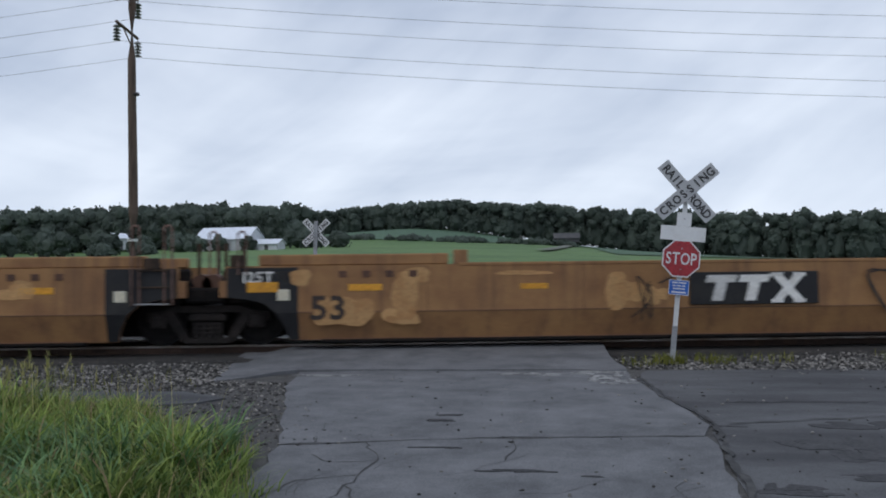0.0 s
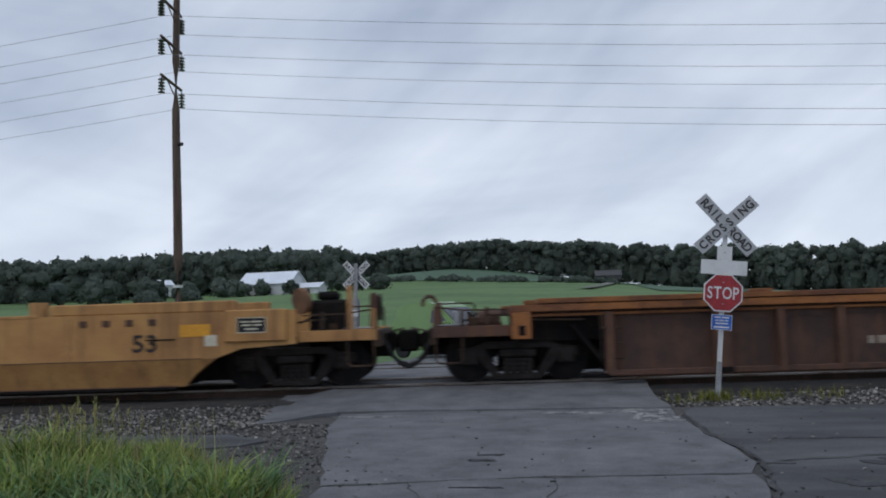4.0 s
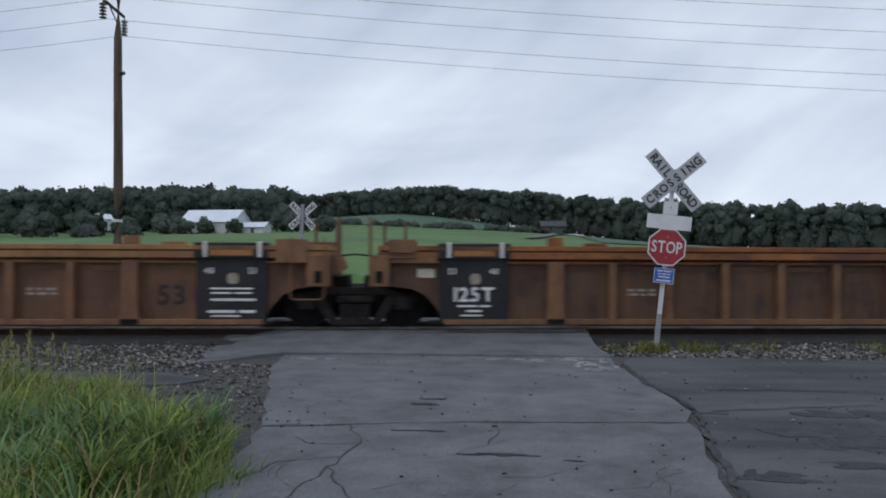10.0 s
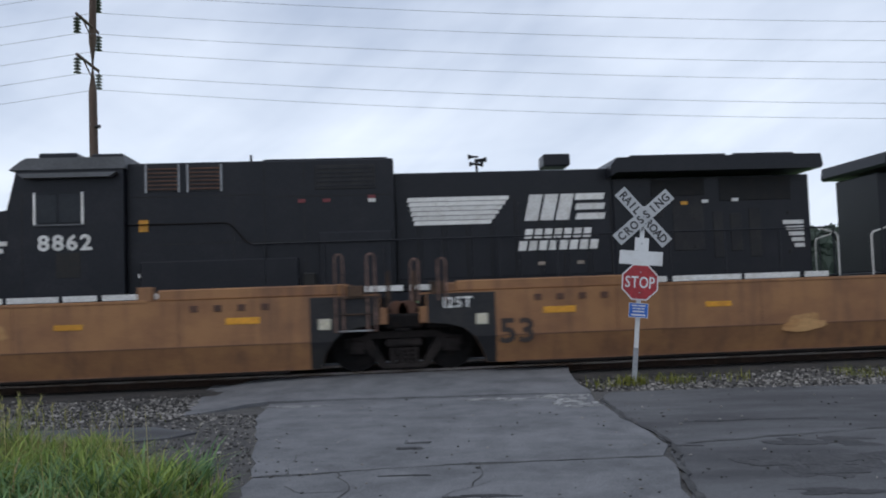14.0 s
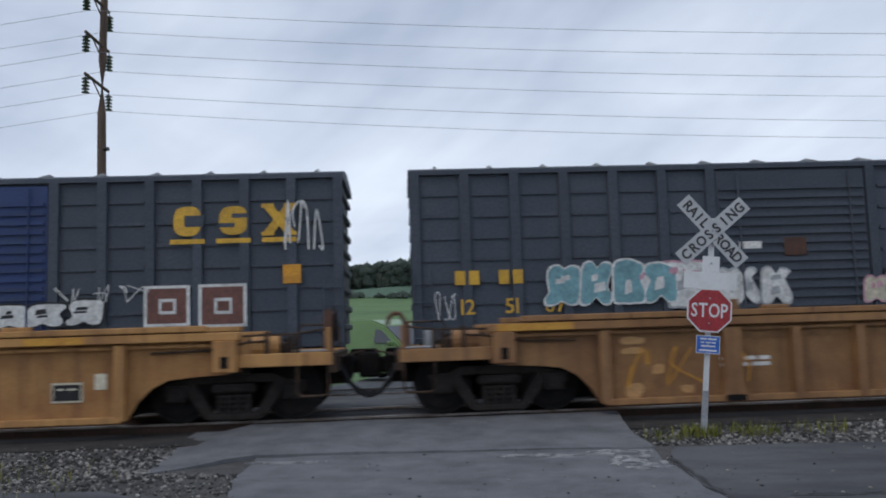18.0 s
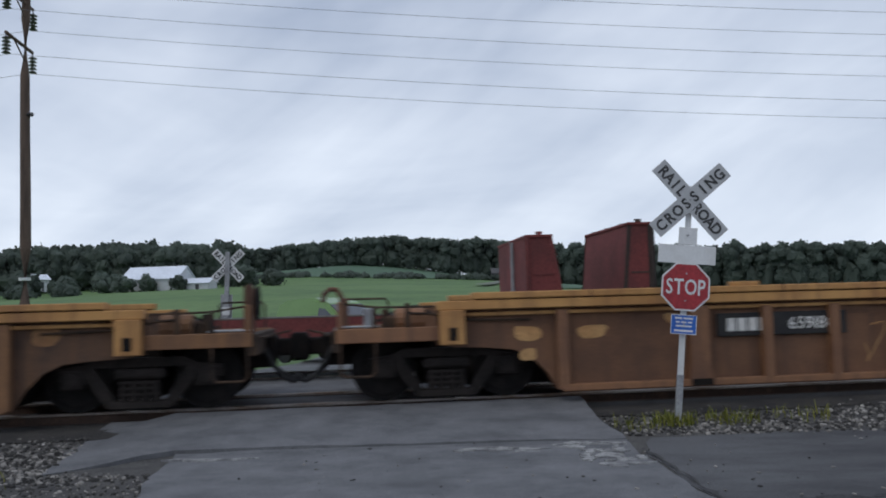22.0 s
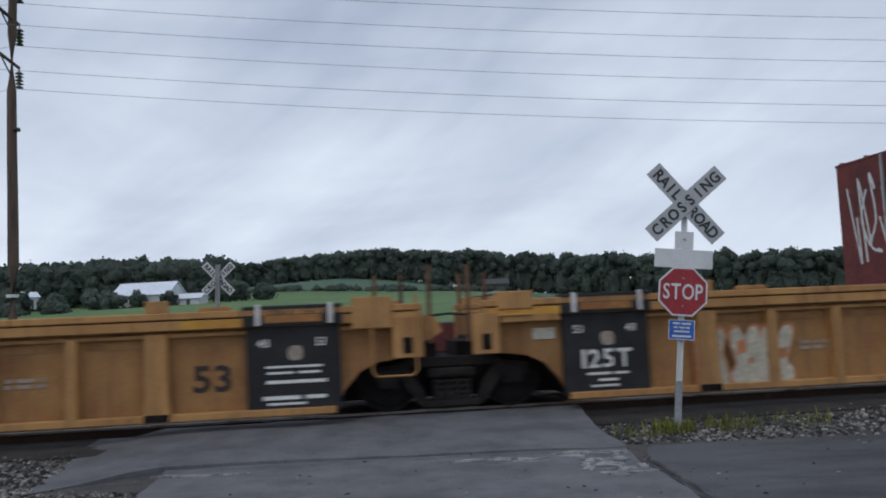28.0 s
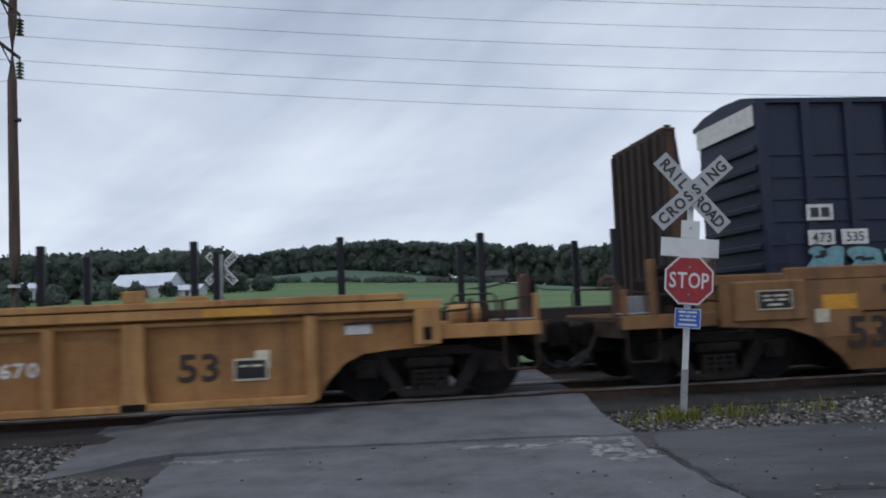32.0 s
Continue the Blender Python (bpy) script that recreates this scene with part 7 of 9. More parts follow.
# seventh: single smooth brown with graffiti
place(smooth_unit, -277.9, -259.2, "E", "E", T["tan_brown"], graf_lab, [("graf", -6.9, 41, 0.66, 3.7, 1.05, 4, "gr_white", "gr_violet", "gr_violet"), ("tag", -3.15, 0.74, 0.28, True, "645173", M["white"]), ("graf", 0.65, 43, 0.68, 4.3, 1.08, 4, "gr_silver", "gr_black"), ("logo", 3.45, 0.86, 0.4, M["white"], M["black"]), ("sheet", 7.0, 0.95, 1.0, 0.6, M["patch"]), ("sheet", 5.95, 0.72, 0.5, 1.0, M["patch"]), ("sheet", 6.3, 1.15, 0.5, 0.3, M["patch"]), ("sheet", 6.75, 0.55, 0.8, 0.4, M["patch"]), ("sheet", 7.8, 1.1, 0.6, 0.4, M["patch"]), ("sheet", 7.7, 0.66, 0.7, 0.35, M["patch"]), ("sheet", 4.9, 0.42, 0.5, 0.2, M["patch"])])
# eighth: smooth three-unit
for a, b, l, r, ex in ((-301.36, -282.2, "A", "E", [("num", -7.5, "53", 0.6, 0.46, M["dark_mark"]), ("tag", 3.3, 0.76, 0.3, True, "732144", M["white"]), ("sheet", -2.2, 0.54, 1.3, 0.35, M["patch"]), ("sheet", 1.4, 0.6, 0.6, 0.6, M["patch"])]), (-320.9, -301.36, "A", "A", [("num", -7.4, "53", 0.6, 0.46, M["dark_mark"]), ("logo", 0.1, 0.95, 0.5, M["white"], M["black"]), ("sheet", -2.0, 0.86, 1.0, 0.45, M["patch"]), ("sheet", 2.35, 0.98, 0.8, 0.5, M["patch"]), ("num", -3.05, "C", 0.85, 0.24, M["dark_mark"])]), (-339.6, -320.9, "E", "A", [])):
    place(smooth_unit, a, b, l, r, T["tan_dusty"], "dusty tan smooth-sided well car with yellow reflectors, empty", ex)
# two single ribbed cars with weathered stencils
place(ribbed_unit, -362.95, -343.6, "E", "E", T["brown"], T["tan"], "weathered tan ribbed single well car, empty", [("logo", 3.9, 0.72, 0.3, M["grey_mark"], None), ("tag", -5.6, 0.72, 0.16, False, 0, M["white"])] + [("sheet", 6.4, 0.68, 0.18, 0.22, M["sticker"])])
place(ribbed_unit, -386.15, -367.15, "E", "E", T["tan"], T["tan"], "sun-faded tan ribbed single well car, empty", [("logo", 3.0, 0.66, 0.32, M["white"], None), ("num", 5.15, "53", 0.66, 0.36, M["dark_mark"]), ("sheet", 5.15, 0.66, 0.7, 0.5, M["patch"]), ("bars", -5.6, 0.75, 0.8, 2, 0.06, M["white"]), ("scrawl", -1.6, 11, 0.7, 1.8, 0.6, M["gr_cream"], 2), ("scrawl", -6.6, 12, 0.7, 2.0, 0.7, M["reflector"], 3), ("sheet", 7.2, 0.6, 0.34, 0.26, M["white"])])
# bright tan three-unit
for a, b, l, r, ex in ((-410.3, -390.3, "A", "E", [("tag", 1.2, 0.72, 0.16, True, 0, M["white"]), ("num", 6.2, "53", 0.62, 0.36, M["dark_mark"])]), (-429.6, -410.3, "A", "A", [("logo", 1.3, 0.68, 0.36, M["dark_mark"], None)]), (-448.98, -429.6, "E", "A", [("tag", -5.2, 0.75, 0.16, True, 0, M["white"])])):
    place(ribbed_unit, a, b, l, r, T["tan_bright"], T["tan_bright"], tan_lab, std((b - a) * K / 2, l, r, M["dark_mark"]) + ex)
# two single tan cars
place(ribbed_unit, -472.25, -453.1, "E", "E", T["tan_brown"], T["tan_bright"], "brown ribbed single well car with white logo shapes, empty", [("logo", 3.6, 0.72, 0.34, M["white"], None), ("num", 5.3, "53", 0.66, 0.36, M["dark_mark"]), ("tag", -4.6, 0.95, 0.19, True, "659180", M["white"]), ("scrawl", -2.8, 13, 0.62, 1.2, 0.6, M["patch"], 2), ("sheet", 6.9, 0.62, 0.6, 0.26, M["white"]), ("sheet", 7.3, 0.4, 0.4, 0.2, M["sticker"])])
place(ribbed_unit, -495.5, -476.5, "E", "E", T["brown"], T["tan_bright"], "brown ribbed single well car with a yellow-edged chord, empty", [("num", 5.2, "53", 0.66, 0.36, M["dark_mark"]), ("tag", 0.2, 0.68, 0.2, False, 0, M["dark_mark"]), ("sheet", -5.6, 0.72, 0.22, 0.2, M["white"]), ("sheet", -3.2, 0.7, 0.4, 0.4, M["truck"]), ("bars", 2.8, 0.7, 0.8, 2, 0.07, M["dark_mark"])])
# tan-brown three-unit
for a, b, l, r, ex in ((-519.0, -499.5, "A", "E", [("tag", 1.6, 0.72, 0.18, True, 0, M["white"]), ("num", 6.0, "53", 0.64, 0.36, M["dark_mark"]), ("bars", 4.0, 0.6, 1.0, 2, 0.08, M["dark_mark"]), ("scrawl", -5.0, 14, 0.62, 1.2, 0.6, M["dark_mark"], 2)]), (-538.65, -519.0, "A", "A", [("logo", 1.3, 0.8, 0.34, M["red_mark"], None), ("hose", -1.48), ("scrawl", -2.6, 15, 0.9, 0.8, 0.3, M["dark_mark"], 1)]), (-558.0, -538.65, "E", "A", [("bars", -4.2, 0.7, 0.9, 2, 0.07, M["dark_mark"])])):
    place(ribbed_unit, a, b, l, r, T["tan"], T["tan_bright"], tan_lab, std((b - a) * K / 2, l, r, M["dark_mark"]) + ex)
# bright three-unit with cream graffiti
for a, b, l, r, ex in ((-581.5, -562.0, "A", "E", [("scrawl", -0.4, 16, 0.62, 5.6, 0.85, M["gr_cream"], 6), ("num", 6.3, "53", 0.64, 0.36, M["dark_mark"]), ("scrawl", -5.0, 26, 0.95, 0.8, 0.3, M["dark_mark"], 1), ("num", 4.6, "63", 0.64, 0.3, M["gr_cream"])]),
                       (-601.1, -581.5, "A", "A", [("graf", -5.55, 51, 0.55, 1.5, 0.9, 3, "gr_cream", "gr_orange"), ("scrawl", 5.0, 17, 0.62, 2.0, 0.8, M["gr_cream"], 2), ("num", 3.6, "101", 0.64, 0.3, M["gr_cream"])]),
                       (-620.5, -601.1, "E", "A", [("graf", 0.2, 52, 0.75, 6.6, 1.08, 6, "gr_cream", "gr_red"), ("tag", -4.9, 0.89, 0.155, True, "786002", M["white"])])):
    place(ribbed_unit, a, b, l, r, T["tan_bright"], T["tan_bright"], tan_lab, std((b - a) * K / 2, l, r, M["dark_mark"]) + ex)
# smooth three-unit with heavy graffiti
for a, b, l, r, ex in ((-644.25, -624.8, "A", "E", [("graf", -1.35, 62, 0.72, 3.9, 1.2, 4, "gr_red", "gr_white"), ("scrawl", 1.05, 63, 1.03, 1.1, 0.6, M["gr_white"], 5), ("scrawl", -3.6, 64, 0.76, 0.7, 1.0, M["gr_white"], 5), ("tag", 3.45, 0.79, 0.3, True, "724514", M["white"]), ("outl", 3.5, 60, 1.14, 0.9, 0.4, 1, M["gr_white"]), ("graf", 5.7, 61, 0.85, 1.2, 0.95, 2, "gr_cream", "gr_black"), ("num", -7.45, "53", 0.6, 0.44, M["dark_mark"]), ("sheet", -7.8, 1.06, 0.55, 0.14, M["reflector"]), ("pad", 0.05, 1.95), ("pad", 3.2, 1.8), ("pad", 5.5, 0.7), ("scrawl", 7.2, 68, 0.85, 1.5, 0.7, M["gr_black"], 4)]),
                       (-663.7, -644.25, "A", "A", [("num", -7.6, "53", 0.58, 0.46, M["dark_mark"]), ("outl", -6.6, 66, 0.8, 3.3, 1.12, 4, M["gr_cream"]), ("scrawl", -4.45, 65, 1.16, 0.95, 0.4, M["gr_white"], 5), ("num", -3.2, "SKATE", 0.92, 0.36, M["gr_black"]), ("logo", 0.1, 0.91, 0.5, M["tan"], M["black"]), ("scrawl", 1.25, 67, 0.95, 0.4, 0.6, M["gr_silver"], 2), ("scrawl", 5.75, 70, 0.74, 1.5, 0.9, M["gr_white"], 7), ("scrawl", 7.5, 71, 0.9, 1.2, 0.6, M["gr_black"], 5), ("sheet", -1.66, 1.17, 0.55, 0.13, M["reflector"])]),
                       (-683.2, -663.7, "E", "A", [("tag", -3.35, 0.83, 0.3, True, "724514", M["white"]), ("outl", -0.85, 75, 0.74, 3.4, 1.1, 3, M["gr_cream"]), ("outl", 2.1, 76, 0.62, 2.4, 1.1, 4, M["gr_cream"]), ("outl", 5.75, 77, 0.72, 2.7, 1.1, 4, M["gr_white"]), ("scrawl", 6.9, 78, 1.15, 1.1, 0.35, M["gr_white"], 5), ("scrawl", -6.3, 69, 0.86, 1.4, 0.7, M["gr_white"], 7), ("scrawl", -6.1, 79, 0.7, 1.3, 0.5, M["gr_teal"], 5), ("num", -7.6, "53", 0.58, 0.46, M["dark_mark"])])):
    place(smooth_unit, a, b, l, r, M["tan_panel"], "brown smooth-sided well car scrawled with pale graffiti, empty", ex)
place(ribbed_unit, -706.9, -687.5, "E", "E", T["tan_bright"], T["tan_bright"], "bright tan ribbed single well car, empty", [("num", 6.56, "53", 0.62, 0.38, M["dark_mark"]), ("num", 4.2, "786700", 0.7, 0.2, M["white"]), ("sheet", 7.4, 0.7, 0.2, 0.24, M["sticker"]), ("sheet", 8.7, 1.05, 0.36, 0.16, M["white"])])
# trucks: every articulation and car end, as things of the train
TRUCKS = [14.8, -4.55, -23.75, -27.85, -47.1, -66.2, -85.6, -89.72, -108.8, -112.9, -132.8, -151.25, -170.15, -174.35, -193.2, -197.4, -216.6, -235.65, -254.9, -259.2, -277.9, -282.2, -301.36, -320.9, -339.6, -343.6, -362.95, -367.15,
          -386.15, -390.3, -410.3, -429.6, -448.98, -453.1, -472.25, -476.5, -495.5, -499.5, -519.0, -538.65, -558.0, -562.0, -581.5, -601.1, -620.5, -624.8, -644.25, -663.7, -683.2, -687.5]
for p in TRUCKS:
    host = min((m for m in movers), key=lambda m: abs(abs(p * K - m[1]) - m[0]["half"]))
    truck(host[0], p * K - host[1])


# ---------------------------------------------------------------- far train: locomotives
def loco(u, scheme, flip, label, number):
    """A wide-nosed six-axle road diesel, 20.5 m over its end plates; x runs back from the nose."""
    L = 20.9
    root = thing("locomotive", Matrix.Translation((u, TRACK_B, RAIL_Z)), label, "locomotive", "locomotives")
    X = (lambda x: L - x) if flip else (lambda x: x)
    body, roof = (M["uyellow"], M["ugrey"]) if scheme == "yellow" else (M["nblack"], M["nblack"])
    hi, lo, rad = (9.63, 14.35, L) if scheme == "yellow" else (10.35, 15.9, L + 0.2)
    RT = 4.62 if scheme == "yellow" else 4.42
    ov = 0.0 if scheme == "yellow" else 0.08     # overhang of the radiator wing
    D, N = 1.58, -1.0                     # deck height, near face of the hood

    def Z(z):
        return z if z <= D else D + (z - D) * 1.08

    def bx(name, x0, x1, y0, y1, z0, z1, m, parent=root, lab="", bevel=0.03):
        z0, z1 = Z(z0), Z(z1)
        a, b = sorted((X(x0), X(x1)))
        return boxp(name, a, b, y0, y1, z0, z1, m, parent, lab, bevel)

    def prof(name, pts, y0, y1, m, parent=root, lab=""):
        return part(name, slab([(X(x), Z(z)) for x, z in pts], y0, y1), m, parent, lab)

    # running gear and frame
    bx("frame", -0.9, L + 0.9, -1.48, 1.48, D - 0.32, D - 0.06, M["nblack"])
    bx("fuel_tank", 7.6, 12.8, -1.4, 1.4, 0.35, 1.2, M["nblack"], lab="black fuel tank", bevel=0.12)
    bx("walkway", -0.6, L + 0.6, -1.52, 1.52, D - 0.06, D, M["ugrey"] if scheme == "yellow" else M["nblack"])
    w = shared("loco_wheel", M["wheel"], lambda: rod((0, -0.07, 0), (0, 0.07, 0), 0.53, n=28))
    for c in (3.3, L - 3.3):
        t = part("truck", box(X(c) - 2.5, X(c) + 2.5, -1.2, 1.2, 0.55, 0.95, 0.05), M["truck"], root, "three-axle truck")
        for d in (-1.85, 0, 1.85):
            for q in (-1, 1):
                part("wheel", w, M["wheel"], t, "", Matrix.Translation((X(c) + d, q * 0.79, 0.53)))
    # nose and cab
    nose = [(-0.1, D), (-0.12, 3.2), (-0.06, 3.34), (0.1, 3.42), (1.36, 3.64), (1.36, D)] if scheme == "yellow" else [(0.0, D), (0.0, 3.28), (0.25, 3.42), (1.36, 3.62), (1.36, D)]
    prof("nose", nose, -1.28, 1.28, body, lab="wide sloping nose")
    cab = [(1.3, D), (1.3, 3.62), (1.52, 4.45), (1.7, 4.58), (3.95, 4.58), (3.95, D)]
    prof("cab", cab, -1.52, 1.52, body, lab="cab with side windows")
    prof("cab_roof", [(1.35, 4.42), (1.58, 4.60), (1.75, 4.68), (4.0, 4.68), (4.0, 4.42)], -1.55, 1.55, roof if scheme == "yellow" else M["ugrey"])
    wz0, wz1 = (3.50, 4.22) if scheme == "yellow" else ((3.56, 4.16) if flip else (3.26, 3.88))
    for x0, x1 in ((1.75, 2.35), (2.4, 3.05), (3.1, 3.75)) if scheme == "yellow" else (((2.3, 3.02), (3.08, 3.78)) if flip else ((1.95, 2.42), (2.48, 2.98))):
        bx("window", x0, x1, -1.535, -1.515, wz0, wz1, M["glass"], lab="dark cab window", bevel=0.01)
    for x in (1.72, 2.37, 3.07, 3.78) if scheme == "yellow" else ((2.27, 3.05, 3.81) if flip else (1.92, 3.01)):
        bx("window_frame", x - 0.03, x + 0.03, -1.545, -1.515, wz0 - 0.04, wz1 + 0.04, M["white"] if scheme != "yellow" else M["ugrey"], bevel=0.005)
    if flip:
        for z in (wz0 - 0.04, wz1 + 0.01):
            bx("window_frame", 2.3, 3.78, -1.545, -1.515, z, z + 0.03, M["white"], bevel=0.004)
    else:
        bx("door_gap", 1.62, 1.64, -1.5235, -1.519, 1.7, 3.9, M["grille"], bevel=0.0)
        bx("window_sill", 1.9, 3.05, -1.56, -1.515, wz0 - 0.07, wz0 - 0.04, M["ugrey"], bevel=0.005)
    prof("sun_shade", [(1.6, 4.32), (1.75, 4.22), (3.7, 4.22), (3.85, 4.32)], -1.75, -1.5, M["ugrey"])
    part("windshield", slab([(X(1.285), Z(3.66)), (X(1.285), Z(3.70)), (X(1.49), Z(4.4)), (X(1.52), Z(4.4)), (X(1.33), Z(3.66))], -1.3, 1.3), M["glass"], root, "raked windshield")
    bx("headlight_box", 1.25, 1.6, -0.6, 0.6, 4.45, 4.72, roof)
    bx("air_conditioner", 1.85, 2.75, -1.1, 0.8, 4.68, 4.86, roof)
    bx("air_conditioner", 3.05, 3.8, -1.0, 0.8, 4.68, 4.84, roof)
    bx("antenna_dome", 3.35, 3.8, -0.4, 0.4, 4.68, 4.80, M["nblack"])
    bx("nose_door", -0.15, -0.08, -0.35, 0.35, D + 0.1, 3.2, body)
    bx("cab_door_vent", 2.4, 2.95, -1.53, -1.515, 2.05, 2.6, M["grille"], bevel=0.01)
    for s in (-1, 1):
        part("grab_rail", path_tube([(X(-0.75), s * 1.35, 0.9), (X(-0.75), s * 1.35, 2.1), (X(-0.6), s * 1.35, 2.75), (X(-0.15), s * 1.35, 2.75)], 0.022, 6), M["white"], root, "white end grab rail")
        part("grab_rail", path_tube([(X(-0.1), s * 1.35, D), (X(0.0), s * 1.35, 2.3), (X(0.08), s * 1.35, 2.9)], 0.022, 6), M["white"], root)
        part("step_rail", path_tube([(X(L + 0.7), s * 1.35, 0.9), (X(L + 0.7), s * 1.35, 2.6), (X(L + 0.2), s * 1.35, 2.75)], 0.022, 6), M["white"], root)
    bx("pilot_plow", -1.2, -0.9, -1.45, 1.45, 0.15, 1.2, M["nblack"])
    for e in (-1.35, L + 0.9):
        bx("coupler", e, e + 0.45, -0.15, 0.15, 0.68, 0.98, M["truck"])
    # hoods
    bx("equipment_hood", 3.95, hi, N - 0.32, -N + 0.32, D, 4.55, body, lab="tall equipment hood")
    bx("engine_hood", hi, lo, N, -N, D, 4.42 if scheme == "yellow" else 4.24, body, lab="engine hood with access doors")
    bx("radiator_hood", lo, rad, N, -N, D, 4.0, body, lab="radiator section")
    prof("radiator_wing", [(lo - 0.15, 4.0), (lo, 4.08), (rad + ov, 4.08), (rad + ov + 0.05, 4.15), (rad + ov, RT), (lo, RT), (lo - 0.15, RT - 0.17)], -1.52, 1.52, roof, lab="overhanging radiator wing")
    for x0, x1 in ((lo + 0.4, lo + 2.9), (lo + 3.1, rad - 0.5)):
        bx("radiator_roof", x0, x1, -1.3, 1.3, RT, RT + 0.08, M["galv"] if scheme == "yellow" else M["nblack"])
    bx("intake_grille", lo + 1.0, lo + 2.4, -1.02, -0.99, 3.55, 3.95, M["grille"])
    bx("intake_grille", lo + 2.8, rad - 0.5, -1.02, -0.99, 3.4, 3.95, M["grille"])
    hx = hi + (1.75 if scheme == "yellow" else 2.2)
    horn = part("horn", rod((X(hx), -0.2, Z(4.2)), (X(hx), -0.2, Z(4.66)), 0.03), M["nblack"], root, "cluster of air horns")
    for y, dz, d in ((-0.34, 0.06, 0.24), (-0.2, 0.16, -0.22), (-0.06, 0.06, 0.2), (-0.28, -0.04, -0.2), (-0.12, -0.04, 0.17)):
        part("bell", join([rod((X(hx + d), y, Z(4.56) + dz), (X(hx + d * 0.55), y, Z(4.56) + dz), 0.075, 0.035, 10), rod((X(hx + d * 0.55), y, Z(4.56) + dz), (X(hx - d * 0.25), y, Z(4.56) + dz), 0.032, 0.022, 8)]), M["nblack"], horn)
    bx("exhaust_outlet", lo - 1.6, lo - 0.9, -0.35, 0.35, 4.42, 4.72, M["nblack"])
    # hood roof and stripes
    if scheme == "yellow":
        bx("roof_band", 3.95, hi, N - 0.335, N - 0.318, 3.72, 4.55, M["ugrey"], lab="grey upper band")
        bx("roof_band", hi, lo, N - 0.015, N + 0.002, 4.0, 4.42, M["ugrey"])
        bx("red_stripe", 3.95, hi - 1.5, N - 0.34, N - 0.318, 3.66, 3.72, M["red"], lab="thin red stripe")
        bx("red_stripe", hi, lo, N - 0.02, N + 0.002, 3.95, 4.0, M["red"])
        bx("red_stripe", lo, rad, -1.535, -1.518, 4.09, 4.15, M["red"])
        prof("roof_band", [(1.32, 3.64), (1.54, 4.45), (3.95, 4.45), (3.95, 3.40), (1.9, 3.40), (1.85, 3.64)], -1.528, -1.516, M["ugrey"], lab="grey upper cab side")
        bx("red_stripe", 1.34, 1.86, -1.534, -1.518, 3.60, 3.65, M["red"])
        bx("sill_stripe", -0.6, L + 0.6, -1.535, -1.518, D - 0.1, D - 0.04, M["red"])
    # vents, doors, latches
    if scheme == "yellow":
        for x in (6.2, 7.15):
            bx("vent", x, x + 0.72, N - 0.345, N - 0.318, 3.85, 4.4, M["grille"], lab="louvred vent", bevel=0.01)
        bx("vent", hi - 0.75, hi - 0.2, N - 0.345, N - 0.318, 3.85, 4.35, M["grille"], bevel=0.01)
    else:
        for x0, x1 in ((4.72, 5.72), (6.1, 6.75)) if flip else ((4.4, 5.22), (5.38, 6.22)):
            v = part("vent", box(*sorted((X(x0), X(x1))), N - 0.335, N - 0.318, Z(3.9), Z(4.48), 0.004), M["black"], root, "louvred vent")
            for k in range(6):
                if flip:
                    xs = x0 + 0.04 + (x1 - x0 - 0.08) * (k + 0.5) / 6
                    bx("louvre", xs - 0.025, xs + 0.025, N - 0.352, N - 0.334, 3.93, 4.45, M["nblack"], v, bevel=0.003)
                else:
                    bx("louvre", x0 + 0.05, x1 - 0.05, N - 0.352, N - 0.334, 3.94 + 0.09 * k, 3.975 + 0.09 * k, M["rust"], v, bevel=0.003)
            if not flip:
                for x in (x0, x1 - 0.045):
                    bx("vent_frame", x, x + 0.045, N - 0.36, N - 0.334, 3.88, 4.5, M["steel"], v, bevel=0.004)
        v = part("vent", box(*sorted((X(8.42), X(9.9))), N - 0.338, N - 0.318, Z(3.87), Z(4.42), 0.008), M["black"], root, "wide black screen")
        for k in range(5):
            bx("louvre", 8.46, 9.86, N - 0.346, N - 0.337, 3.93 + 0.1 * k, 3.96 + 0.1 * k, M["nblack"], v, bevel=0.003)
        for x, z0, z1 in ((4.02, 1.8, 4.5), (7.2, 2.4, 4.5), (8.15, 1.7, 4.5), (6.45, 1.7, 3.85)):
            bx("panel_gap", x, x + 0.018, N - 0.326, N - 0.318, z0, z1, M["grille"], bevel=0.0)
        for x0, x1, z in ((4.05, 7.2, 3.78), (7.2, hi, 3.72), (4.05, 8.1, 2.72)):
            bx("panel_gap", x0, x1, N - 0.326, N - 0.318, z, z + 0.016, M["grille"], bevel=0.0)
        bx("roof_hatch", 7.2, 10.2, N - 0.28, -N + 0.28, 4.55, 4.585, body, bevel=0.01)
        part("antenna", rod((X(6.85), -0.9, Z(4.5)), (X(6.85), -0.9, Z(4.75)), 0.03, n=8), M["nblack"], root)
    door = shared("hood_door_" + scheme, body, lambda: box(-0.24, 0.24, -0.012, 0.012, -0.95, 0.95, 0.006))
    seam = shared("door_gap", M["grille"], lambda: box(-0.008, 0.008, -0.003, 0.003, -1.0, 1.0, 0))
    for i in range(9):
        x = hi + 0.3 + i * (lo - hi - 0.4) / 8.4
        part("hood_door", door, body, root, "", Matrix.Translation((X(x), N - 0.008, 2.75)))
        part("door_gap", seam, M["grille"], root, "", Matrix.Translation((X(x + 0.27), N - 0.012, 2.75)))
    latch = shared("latch", M["grille"], lambda: box(-0.03, 0.03, -0.012, 0.012, -0.04, 0.04, 0.005))
